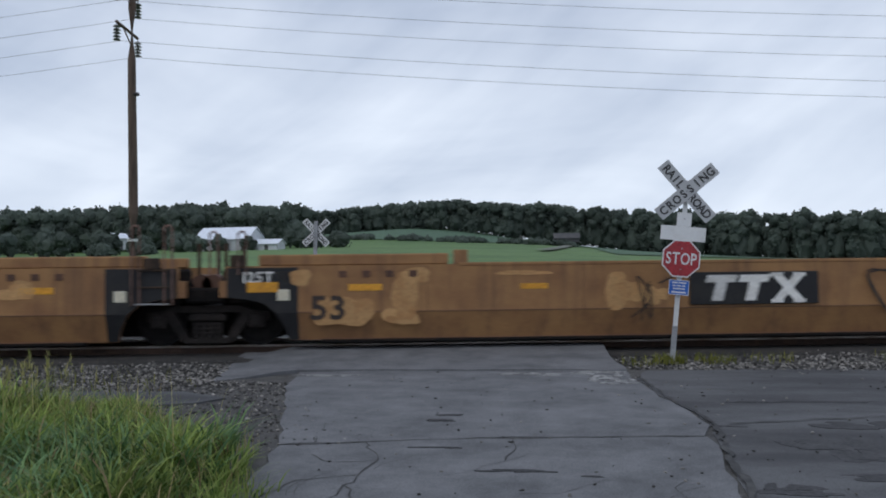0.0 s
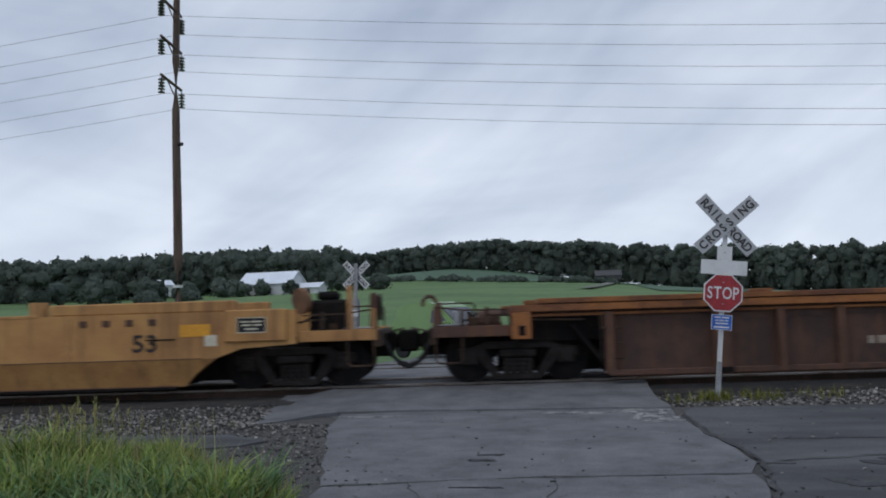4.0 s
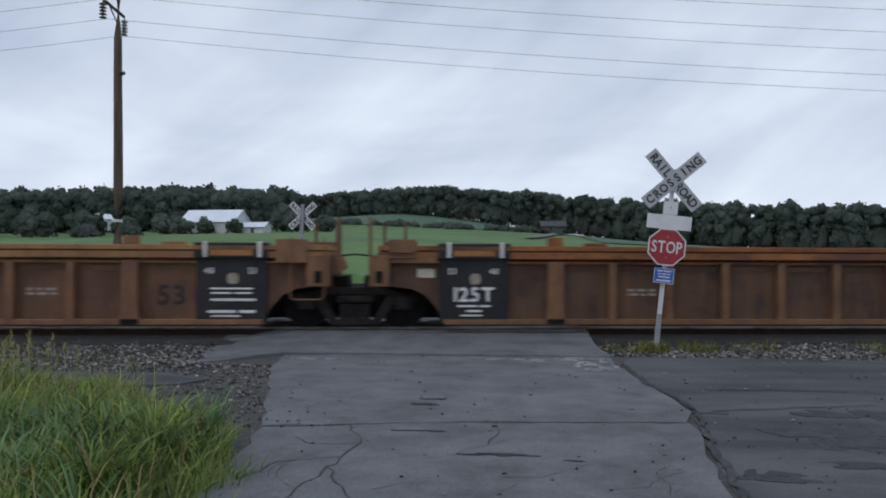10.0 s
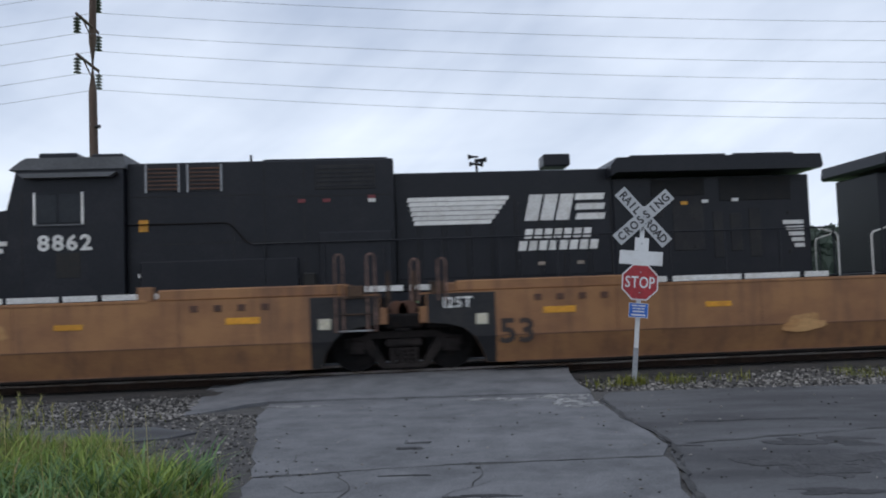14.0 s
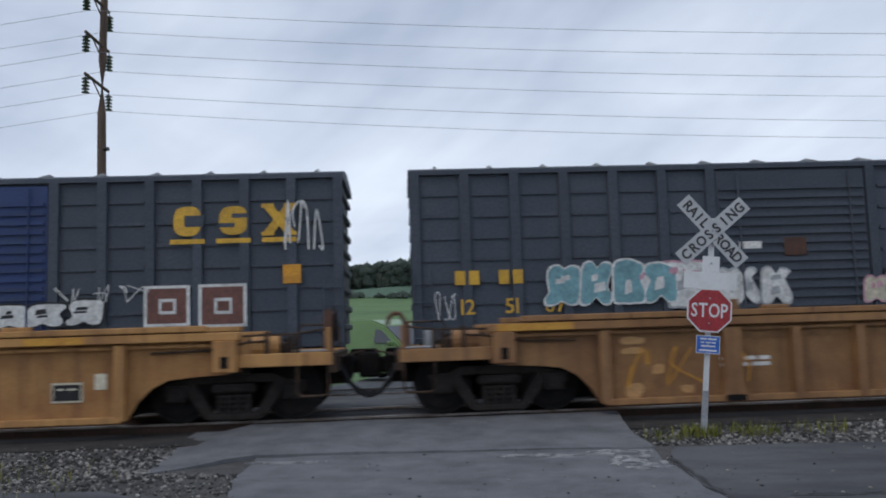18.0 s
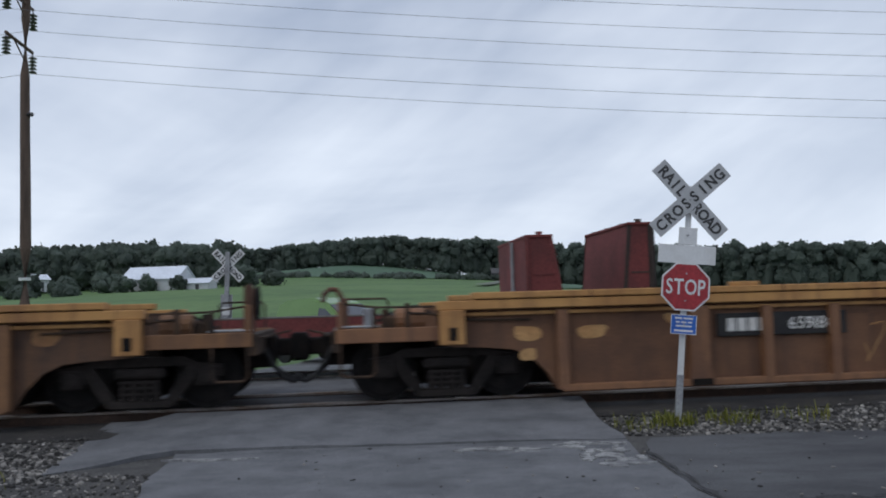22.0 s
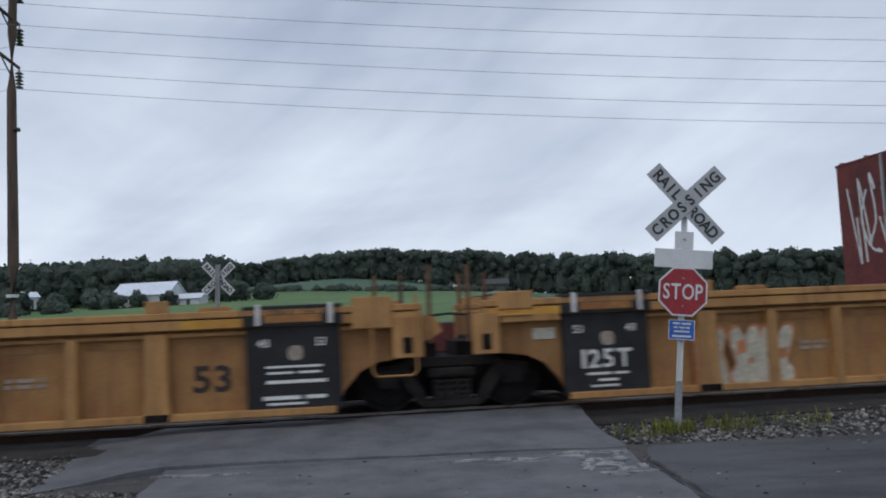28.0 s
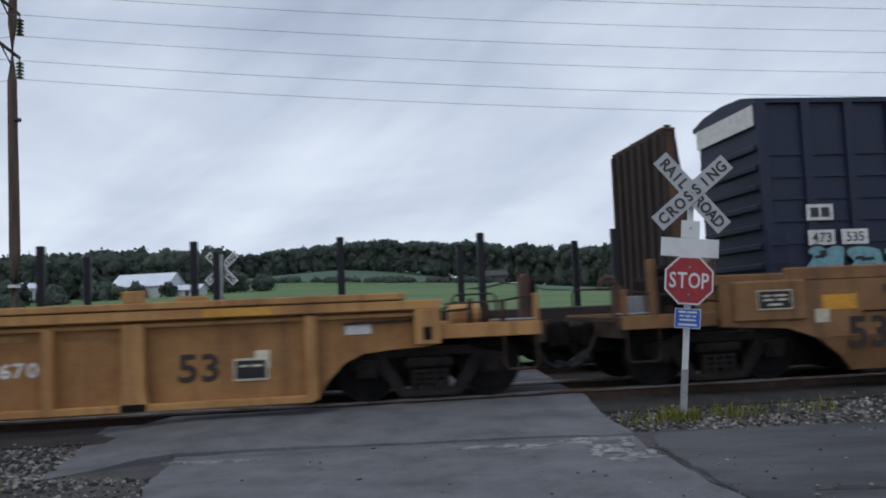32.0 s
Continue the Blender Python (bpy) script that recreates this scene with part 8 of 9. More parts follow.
    for x, z in ((lo + 0.35, 3.4), (lo + 0.35, 2.9), (lo + 0.35, 2.3), (lo + 2.1, 3.1), (lo + 2.1, 2.4), (rad - 0.6, 3.2), (rad - 0.6, 2.2)):
        part("latch", latch, M["grille"], root, "", Matrix.Translation((X(x), N - 0.02, z)))
    for x0, x1, z0, z1 in ((lo + 1.55, lo + 2.35, 2.25, 3.55), (lo + 0.85, lo + 1.3, 3.05, 3.5), (lo + 2.6, lo + 2.85, 2.05, 3.15), (lo + 3.05, lo + 3.35, 2.2, 3.1), (lo + 3.55, lo + 3.85, 2.05, 3.2)):
        bx("door_grille", x0, x1, N - 0.02, N + 0.002, z0, z1, M["grille"] if scheme == "yellow" else M["black"], bevel=0.01)
    bx("side_box", 4.3, 8.0, -1.5, N - 0.3, D, 2.35, body)
    bx("side_box", 8.5, hi - 0.1, -1.45, N - 0.3, D, 2.9, body)
    bx("dark_recess", 8.1, 8.4, -1.42, N - 0.3, D, 2.0, M["grille"])
    # hand rails
    if scheme == "yellow":
        for z in (3.98, 4.38):
            part("hood_rail", path_tube([(X(4.05), N - 0.40, Z(z)), (X(hi - 1.6), N - 0.40, Z(z))], 0.018, 6), M["ugrey"], root)
        for x in (4.1, 5.5, 6.9, 8.0):
            part("rail_post", rod((X(x), N - 0.40, Z(3.45)), (X(x), N - 0.40, Z(4.4)), 0.018, n=6), M["ugrey"], root)
    r0 = hi - 1.9 if scheme == "yellow" else 6.9
    for y in (-1.5, 1.5):
        part("hand_rail", path_tube([(X(r0), y, 2.76), (X(L + 0.5), y, 2.76)], 0.022, 6), M["steel"] if scheme == "yellow" else M["nblack"], root, "long hand rail")
    st = shared("stanchion_" + scheme, M["ugrey"] if scheme == "yellow" else M["nblack"], lambda: rod((0, 0, 0), (0, 0, 1.14), 0.024, n=6))
    k = r0 + (0.0 if scheme == "yellow" else 0.3)
    while k < L + 0.6:
        for y in (-1.5, 1.5):
            part("stanchion", st, M["ugrey"], root, "", Matrix.Translation((X(k), y, D)))
        k += 1.42
    if scheme == "yellow":
        part("roof_rail", path_tube([(X(3.95), N - 0.4, Z(4.42)), (X(hi - 1.6), N - 0.4, Z(4.42)), (X(hi - 0.6), N - 0.4, 3.2), (X(hi + 0.3), N - 0.1, 3.2), (X(hi + 0.4), N - 0.1, 2.75)], 0.022, 6), M["ugrey"], root)
    else:
        part("hood_rail", path_tube([(X(3.97), N - 0.38, 3.3), (X(6.3), N - 0.38, 3.3), (X(6.42), N - 0.39, 3.24), (X(6.78), -1.49, 2.82), (X(6.92), -1.5, 2.76)], 0.018, 6), M["truck"], root, "hand rail along the hood")
    # lettering and marks
    if scheme == "yellow":
        text("number", number, X(2.75), -1.525, 3.08, 0.57, M["red"], root, "red road number", bold=0.03, narrow=1.05)
        sh = part("shield", slab([(X(4.55) + dx * 1.25, Z(2.78) + dz * 1.2) for dx, dz in ((-0.25, 0.2), (-0.2, 0.28), (0, 0.24), (0.2, 0.28), (0.25, 0.2), (0.22, -0.2), (0, -0.34), (-0.22, -0.2))], N - 0.325, N - 0.318), M["navy"], root, "shield emblem of plain shapes")
        bars("shield_stripe", [0.05] * 5, X(4.55), N - 0.327, Z(2.68), 0.34, 0.04, M["white"], sh)
        bars("shield_band", [0.42], X(4.55), N - 0.329, Z(2.9), 0.06, 0.05, M["red"], sh)
        text("slogan", "BUILDING", X(5.75), N - 0.325, Z(2.86), 0.145, M["dark_mark"], root, "dark painted slogan word", bold=0.012, narrow=1.1)
        text("slogan", "AMERICA", X(7.0), N - 0.325, Z(2.86), 0.145, M["dark_mark"], root, "dark painted slogan word", bold=0.012, narrow=1.1)
        for x0, x1, z in ((1.5, 3.9, 2.62), (4.4, 8.2, 2.45), (4.1, 8.1, 2.06)):
            bx("panel_gap", x0, x1, -1.5235 if x0 < 2 else N - 0.326, -1.519 if x0 < 2 else N - 0.318, z, z + 0.02, M["grille"], bevel=0.0)
        for x, z0, z1 in ((4.0, 1.7, 3.6), (8.3, 2.5, 3.6), (7.6, 1.7, 2.4)):
            bx("panel_gap", x, x + 0.02, N - 0.326, N - 0.318, z0, z1, M["grille"], bevel=0.0)
        prof("nose_top", [(-0.1, 3.36), (0.1, 3.46), (1.34, 3.68), (1.34, 3.62), (0.1, 3.40), (-0.1, 3.31)], -1.2, 1.2, M["ugrey"], lab="grey anti-glare nose top")
        flag(root, X(hi + 0.1), N - 0.03, 2.0, 4.0, 1.95)
        wing = part("nose_emblem", slab([(X(0.0) + 0.35, 2.95), (X(0.0) + 1.2, 3.02), (X(0.0) + 1.15, 2.9), (X(0.0) + 0.3, 2.84)], -1.285, -1.278), M["white"], root, "winged emblem of plain shapes")
        part("emblem_band", slab([(X(0.3), 2.9), (X(1.1), 2.96), (X(1.08), 2.92), (X(0.3), 2.87)], -1.289, -1.285), M["navy"], wing)
        part("seal", join([slab(blob_outline(random.Random(1), X(lo + 4.4), 2.75, 0.5, 0.5, 24, 0), N - 0.026, N - 0.02)]), M["yellow_mark"], root)
    else:
        text("number", number, X(2.6 if not flip else 3.05), -1.525, 3.28 if flip else 2.92, 0.43 if flip else 0.38, M["white"], root, "white road number", bold=0.03, narrow=1.1)
        for i in range(5):
            z = 2.95 - i * 0.17
            a, b = sorted((X(0.02), X(1.2 - 0.1 * i)))
            boxp("nose_stripe", a, b, -1.29, -1.279, z - 0.055, z + 0.055, M["white"], root, "white nose stripe", 0.004)
            boxp("nose_stripe", *sorted((X(0.0), X(-0.012))), -1.25, 1.25, z - 0.055, z + 0.055, M["white"], root, "", 0.004)
        if not flip:
            bxm = hi + 0.35
            for i in range(6):
                bars("mane_stripe", [2.55 - 0.12 * i], X(bxm + 1.25 - 0.03 * i), N - 0.022, 3.77 - 0.118 * i, 0.104, 0.02, M["white"], root, 0.03, "white speed stripe")
            bars("emblem_shape", [0.34, 0.34, 0.34], X(bxm + 3.55), N - 0.022, 3.5, 0.66, 0.06, M["white"], root, 0.16, "plain slanted emblem shape")
            for oz in (3.75, 3.5, 3.25):
                bars("emblem_shape", [0.74], X(bxm + 4.6), N - 0.022, oz, 0.16, 0.1, M["white"], root, 0.05, "plain slanted emblem shape")
            bars("name_bar", [0.19] * 7, X(bxm + 3.75), N - 0.022, 2.84, 0.24, 0.06, M["white"], root, 0.05)
            bars("name_bar", [0.2] * 8, X(bxm + 3.75), N - 0.022, 2.54, 0.24, 0.06, M["white"], root, 0.05)
        for i in range(5):
            z = 2.95 - i * 0.15
            boxp("rear_stripe", *sorted((X(L - 0.55 + 0.07 * i), X(L + 0.004))), N - 0.012, N - 0.004, z - 0.05, z + 0.05, M["white"], root, "", 0.004)
        k = 0.2
        rng = random.Random(4)
        while k < L:
            w2 = rng.uniform(0.7, 1.9)
            bx("sill_stripe", k, min(k + w2, L + 0.3), -1.535, -1.52, D - 0.06, D + 0.07, M["white"], lab="white sill stripe", bevel=0.004)
            k += w2 + rng.uniform(0.08, 0.16)
        if not flip:
            bx("notice", 4.24, 4.46, N - 0.34, N - 0.315, 3.02, 3.28, M["reflector"], lab="yellow notice plate", bevel=0.004)
        else:
            part("notice", join([box(X(5.7) - 0.1, X(5.7) + 0.1, N - 0.36, N - 0.33, 4.05, 4.2, 0.01), box(X(5.7) - 0.07, X(5.7) + 0.07, N - 0.36, N - 0.33, 4.205, 4.32, 0.01)]), M["white"], root, "white notice plate")
        tiny = [(4.3, 2.05, "white"), (5.2, 2.05, "white"), (6.0, 2.05, "white"), (8.1, 3.62, "gr_red"), (8.7, 3.62, "gr_red"), (9.8, 3.6, "white"), (9.8, 3.68, "gr_red"), (lo + 1.37, 3.4, "white"), (lo + 1.85, 3.37, "reflector"), (lo + 2.4, 3.4, "white"), (lo + 3.2, 3.42, "white"), (lo - 1.9, 2.05, "grey_mark"), (lo - 0.9, 2.05, "grey_mark")]
        for x, z, m in tiny:
            q = N - 0.34 if x < hi else N - 0.03
            bx("small_plate", x - 0.09, x + 0.09, q, q + 0.027, z - 0.04, z + 0.04, M[m], bevel=0.004)
        if flip:
            part("sill_mark", join([box(X(1.5) - 0.2, X(1.5) + 0.2, -1.531, -1.528, 1.94, 2.56, 0), box(X(1.35) - 0.3, X(1.35) + 0.3, -1.534, -1.5315, 1.94, 2.06, 0)]), M["white"], root, "white corner mark on the cab")
    movers.append((root, u, -SPEED_B, TRACK_B))
    return root


def flag(root, x0, y, z0, w, h):
    """A waving striped flag with a starred field, painted flat on the hood: each stripe a wavy band."""
    def wave(t):
        return 0.13 * math.sin(t * 9.5 + 0.4) + 0.04 * math.sin(t * 21.0) - 0.2 * t + 0.12

    fl = None
    n, rows = 26, 13
    for r in range(rows):
        bm = bmesh.new()
        lo_v, hi_v = [], []
        for i in range(n + 1):
            t = i / n
            x = x0 - 0.1 + 0.45 * r / rows + w * t * (0.86 + 0.06 * math.sin(r * 1.9))
            for vs, q in ((lo_v, r / rows), (hi_v, (r + 1) / rows)):
                vs.append(bm.verts.new((x, y - 0.001 * (r % 2), z0 + h * (0.12 + 0.82 * q) + wave(t) * (0.8 + 0.4 * q))))
        for i in range(n):
            bm.faces.new((lo_v[i], lo_v[i + 1], hi_v[i + 1], hi_v[i]))
        st = part("flag_stripe", bm, M["flag_red"] if r % 2 == 0 else M["flag_white"], fl or root, "painted waving flag with stripes and stars" if fl is None else "")
        fl = fl or st
    bm = bmesh.new()
    lo_v, hi_v = [], []
    for i in range(13):
        t = 0.40 * i / 12
        x = x0 + 0.22 + w * t * 0.9
        for vs, q in ((lo_v, 6 / 13), (hi_v, 1.02)):
            vs.append(bm.verts.new((x, y - 0.004, z0 + h * (0.12 + 0.82 * q) + wave(t) * (0.8 + 0.4 * q))))
    for i in range(12):
        bm.faces.new((lo_v[i], lo_v[i + 1], hi_v[i + 1], hi_v[i]))
    part("flag_field", bm, M["navy"], fl)
    stars = []
    for r in range(5):
        for c in range(7):
            t = 0.40 * (c + 0.5 + 0.25 * (r % 2)) / 7.6
            q = 6 / 13 + (0.54 * (r + 0.6)) / 5.4
            cx, cz = x0 + 0.22 + w * t * 0.9, z0 + h * (0.12 + 0.82 * q) + wave(t) * (0.8 + 0.4 * q)
            pts = [(cx + (0.045 if k % 2 == 0 else 0.018) * math.sin(k * math.pi / 5), cz + (0.045 if k % 2 == 0 else 0.018) * math.cos(k * math.pi / 5)) for k in range(10)]
            stars.append(slab(pts, y - 0.006, y - 0.008))
    part("flag_star", join(stars), M["white"], fl)


T0 = 11.0


def at0(p):
    """Place along the second train at the clip's start, from its place at T0."""
    return p * K + SPEED_B * T0


loco(at0(6.5), "yellow", False, "yellow and grey road locomotive with a painted flag", "5514")
loco(at0(29.35), "black", False, "black road locomotive with white nose stripes", "8862")
loco(at0(52.55), "black", True, "black road locomotive running cab last, white nose stripes", "9003")


# ---------------------------------------------------------------- far train: boxcars
def boxcar(u, L, paint, door_paint, door_at, label, deco, H=4.95):
    root = thing("boxcar", Matrix.Translation((u, TRACK_B, RAIL_Z)), label, "boxcar", "boxcars")
    Z0 = 1.05
    part("body", box(0.1, L - 0.1, -1.44, 1.44, Z0, H - 0.22, 0.02), paint, root, "ribbed steel body")
    d0, d1 = door_at
    rib = shared("box_rib", paint, lambda: slab([(-0.10, Z0), (0.10, Z0), (0.10, H - 0.26), (-0.10, H - 0.26)], -1.53, -1.44))
    corr = shared("box_corr", paint, lambda: slab([(-0.38, -0.035), (0.38, -0.035), (0.36, 0.035), (-0.36, 0.035)], -1.475, -1.44))
    for lo, hi in ((0.12, d0), (d1, L - 0.12)):
        n = max(2, round((hi - lo) / 1.05))
        for i in range(n + 1):
            x = lo + (hi - lo) * i / n
            part("side_rib", rib, paint, root, "", Matrix.Translation((x, 0, 0)))
            if i < n:
                for k in range(7):
                    part("pressed_bar", corr, paint, root, "", Matrix.Translation((x + (hi - lo) / n / 2, 0, Z0 + 0.35 + 0.47 * k)))
    dr = part("door", box(d0 + 0.12, d1 - 0.12, -1.50, -1.445, Z0 + 0.05, H - 0.35, 0.015), door_paint, root, "sliding door with pressed bars")
    bar = shared(("door_bar", round(d1 - d0, 2)), door_paint, lambda: slab([(-(d1 - d0) / 2 + 0.18, -0.05), ((d1 - d0) / 2 - 0.18, -0.05), ((d1 - d0) / 2 - 0.2, 0.03), (-(d1 - d0) / 2 + 0.2, 0.03)], -1.545, -1.50))
    for k in range(16):
        part("door_bar", bar, door_paint, dr, "", Matrix.Translation(((d0 + d1) / 2, 0, Z0 + 0.2 + 0.198 * k)))
    for x in (d0 + 0.6, d1 - 0.5):
        part("lock_rod", rod((x, -1.56, Z0 + 0.05), (x, -1.56, H - 0.4), 0.022, n=6), door_paint, dr)
    roof = [(-1.53, H - 0.3), (-1.53, H - 0.2), (-0.9, H - 0.05), (0, H), (0.9, H - 0.05), (1.53, H - 0.2), (1.53, H - 0.3)]
    b = bmesh.new()
    f = b.faces.new([b.verts.new((0, y, z)) for y, z in roof])
    r = bmesh.ops.extrude_face_region(b, geom=[f])
    bmesh.ops.translate(b, verts=[v for v in r["geom"] if isinstance(v, bmesh.types.BMVert)], vec=(L, 0, 0))
    part("roof", b, paint, root, "low-pitched roof")
    cap = shared("roof_rib", M["galv"], lambda: join([rod((0, -1.4, H - 0.17), (0, -0.9, H - 0.02), 0.035, n=6), rod((0, -0.9, H - 0.02), (0, 0.9, H - 0.02), 0.035, n=6)]))
    for i in range(14):
        part("roof_rib", cap, M["galv"], root, "", Matrix.Translation((0.6 + i * (L - 1.2) / 13, 0, 0)))
    end = shared("end_bar", paint, lambda: box(-0.04, 0.04, -1.3, 1.3, -0.07, 0.07, 0.025))
    for x in (0.06, L - 0.06):
        for k in range(8):
            part("end_bar", end, paint, root, "", Matrix.Translation((x, 0, Z0 + 0.4 + 0.42 * k)))
    for x in (0.25, L - 0.25):
        part("ladder", join([path_tube([(x - 0.2, -1.58, 1.0), (x - 0.2, -1.58, 2.6)], 0.018, 5), path_tube([(x + 0.2, -1.58, 1.0), (x + 0.2, -1.58, 2.6)], 0.018, 5)] + [rod((x - 0.2, -1.58, 1.15 + 0.38 * k), (x + 0.2, -1.58, 1.15 + 0.38 * k), 0.014, n=5) for k in range(4)]), paint, root, "short side ladder")
    part("underframe", box(0.2, L - 0.2, -1.3, 1.3, 0.8, 1.05, 0.02), M["truck"], root)
    for x in (2.2, L - 2.2):
        truck(root, x)
    for e, s in ((0, -1), (L, 1)):
        part("coupler", box(min(e, e + s * 0.6), max(e, e + s * 0.6), -0.15, 0.15, 0.68, 0.95, 0.03), M["truck"], root)
    for mk in deco:
        k, x = mk[0], mk[1]
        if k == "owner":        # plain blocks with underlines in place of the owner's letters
            for i in range(3):
                cx = x + 0.42 + i * 0.96
                zc = mk[2] - 0.18
                if i == 2:
                    crossed_bars(root, cx, -1.532, zc, 0.66, 0.6, mk[3], "owner_shape")
                    part("owner_line", slab([(cx - 0.36, mk[2] - 0.66), (cx + 0.36, mk[2] - 0.66), (cx + 0.36, mk[2] - 0.56), (cx - 0.36, mk[2] - 0.56)], -1.537, -1.531), mk[3], root)
                    continue
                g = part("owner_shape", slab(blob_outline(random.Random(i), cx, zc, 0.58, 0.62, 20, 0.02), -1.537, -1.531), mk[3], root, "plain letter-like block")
                for hx, hz, hw, hh in ([(0.14, 0, 0.40, 0.24)], [(0.14, 0.1, 0.34, 0.09), (-0.14, -0.1, 0.34, 0.09)])[i]:
                    part("owner_hole", slab([(cx + hx - hw / 2, zc + hz - hh / 2), (cx + hx + hw / 2, zc + hz - hh / 2), (cx + hx + hw / 2, zc + hz + hh / 2), (cx + hx - hw / 2, zc + hz + hh / 2)], -1.539, -1.5372), paint, g)
                part("owner_line", slab([(cx - 0.36, mk[2] - 0.66), (cx + 0.36, mk[2] - 0.66), (cx + 0.36, mk[2] - 0.56), (cx - 0.36, mk[2] - 0.56)], -1.537, -1.531), mk[3], g)
        elif k == "marks":
            for q in range(3):
                cx = x - 0.7 + 0.94 * q
                if q < 2:
                    bars("mark_bar", [0.22, 0.22], cx, -1.536, mk[2] - 0.14, 0.3, 0.08, mk[3], root)
                text("car_number", mk[4][2 * q:2 * q + 2], cx, -1.536, mk[2] - 0.76, 0.32, mk[3], root, "stencilled car number", bold=0.01, narrow=1.0)
        elif k == "square":     # a white-edged dull red painted square with a lighter heart
            w, h = mk[3] / 2, mk[4] / 2
            g = boxp("graffiti_square", x - w, x + w, -1.548, -1.533, mk[2] - h, mk[2] + h, M["gr_white"], root, "white-edged painted square", 0.0)
            boxp("fill", -w + 0.07, w - 0.07, -0.010, -0.0078, -h + 0.06, h - 0.06, M["rust_red"], g, bevel=0.0)
            boxp("heart", -w * 0.35, w * 0.4, -0.0125, -0.0102, -h * 0.4, h * 0.35, M["gr_white"], g, bevel=0.0)
            boxp("heart_fill", -w * 0.22, w * 0.28, -0.015, -0.0127, -h * 0.25, h * 0.2, M["rust_red"], g, bevel=0.0)
        elif k == "sheet":
            boxp("label_sheet", x - mk[3] / 2, x + mk[3] / 2, -1.55, -1.533, mk[2] - mk[4] / 2, mk[2] + mk[4] / 2, mk[5], root)
        elif k == "graf":
            graffiti(root, mk[2], x, -1.555, mk[3], mk[4], mk[5], mk[6], mk[7], mk[8], mk[9] if len(mk) > 9 else None)
        elif k == "scrawl":
            scrawl(root, mk[2], x, -1.56, mk[3], mk[4], mk[5], mk[6], mk[7])
    movers.append((root, u, -SPEED_B, TRACK_B))
    return root


boxcar(at0(75.3), 16.3, M["box_grey"], M["box_blue"], (6.6, 10.25), "dark slate boxcar with a navy door and graffiti",
       [("owner", 12.6, 3.95, M["yellow_mark"]), ("marks", 2.05, 2.75, M["yellow_mark"], "507806"), ("sheet", 0.75, 2.75, 0.36, 0.38, M["reflector"]), ("scrawl", 1.5, 71, 3.2, 1.0, 0.5, M["gr_white"], 5), ("sheet", 15.2, 2.6, 0.38, 0.4, M["reflector"]),
        ("graf", 9.8, 72, 1.9, 3.0, 0.55, 4, "gr_white", "gr_black"), ("square", 12.6, 2.0, 0.95, 0.85), ("square", 13.75, 1.98, 1.0, 0.9), ("graf", 7.3, 76, 1.85, 2.2, 0.5, 3, "gr_silver", "gr_white"), ("scrawl", 11.2, 77, 2.3, 2.0, 0.4, M["gr_white"], 5), ("scrawl", 15.4, 74, 3.6, 0.9, 1.2, M["gr_white"], 4), ("scrawl", 4.0, 75, 1.9, 3.4, 0.6, M["gr_white"], 4)])
boxcar(at0(93.0), 17.0, M["box_grey"], M["box_grey"], (6.6, 10.2), "dark slate boxcar with pastel graffiti along its foot",
       [("owner", 13.0, 3.75, M["yellow_mark"]), ("marks", 1.9, 2.55, M["yellow_mark"], "125167"), ("graf", 4.3, 81, 2.2, 2.8, 0.95, 4, "gr_teal", "gr_white"), ("graf", 6.9, 82, 2.1, 2.6, 0.9, 4, "gr_white", "gr_silver"), ("graf", 5.6, 87, 2.35, 1.6, 0.6, 3, "gr_white", "gr_pink"), ("scrawl", 13.4, 88, 2.7, 1.0, 0.5, M["gr_white"], 4), ("scrawl", 0.7, 89, 1.8, 0.5, 0.6, M["gr_white"], 3), ("graf", 10.4, 90, 1.95, 1.0, 0.6, 2, "gr_cream", "gr_pink"), ("graf", 11.3, 83, 2.05, 1.8, 0.75, 2, "gr_pink", "gr_black"), ("graf", 12.2, 84, 1.95, 1.6, 0.8, 2, "gr_green", "gr_black"), ("graf", 14.1, 85, 2.1, 2.4, 0.8, 3, "gr_pink", "gr_cream"),
        ("scrawl", 15.0, 86, 2.55, 1.6, 0.5, M["gr_white"], 5), ("sheet", 7.4, 2.95, 0.5, 0.16, M["white"]), ("sheet", 8.4, 2.9, 0.5, 0.4, M["rust"])])
boxcar(at0(111.15), 16.65, M["box_green"], M["box_sky"], (6.4, 9.95), "grey-green boxcar with a faded blue door and graffiti",
       [("owner", 12.8, 3.9, M["bulk_red"]), ("marks", 1.1, 2.6, M["white"], "507609"), ("graf", 3.2, 91, 1.85, 2.4, 0.6, 3, "gr_green", "gr_blue"), ("graf", 5.4, 92, 1.95, 2.4, 0.6, 3, "gr_green", "gr_teal"), ("graf", 4.4, 93, 1.8, 1.0, 0.5, 2, "gr_blue", "gr_blue"), ("graf", 11.6, 94, 2.0, 2.8, 0.75, 4, "gr_orange", "gr_pink"), ("graf", 14.0, 95, 2.0, 2.2, 0.6, 3, "gr_violet", "gr_orange"),
        ("sheet", 6.3, 2.75, 0.34, 0.28, M["white"]), ("sheet", 6.45, 2.3, 0.36, 0.28, M["white"]), ("sheet", 7.5, 3.1, 0.45, 0.18, M["white"]), ("sheet", 8.2, 3.2, 0.35, 0.4, M["navy"]), ("graf", 8.8, 96, 1.9, 2.0, 0.5, 3, "gr_teal", "gr_silver")])
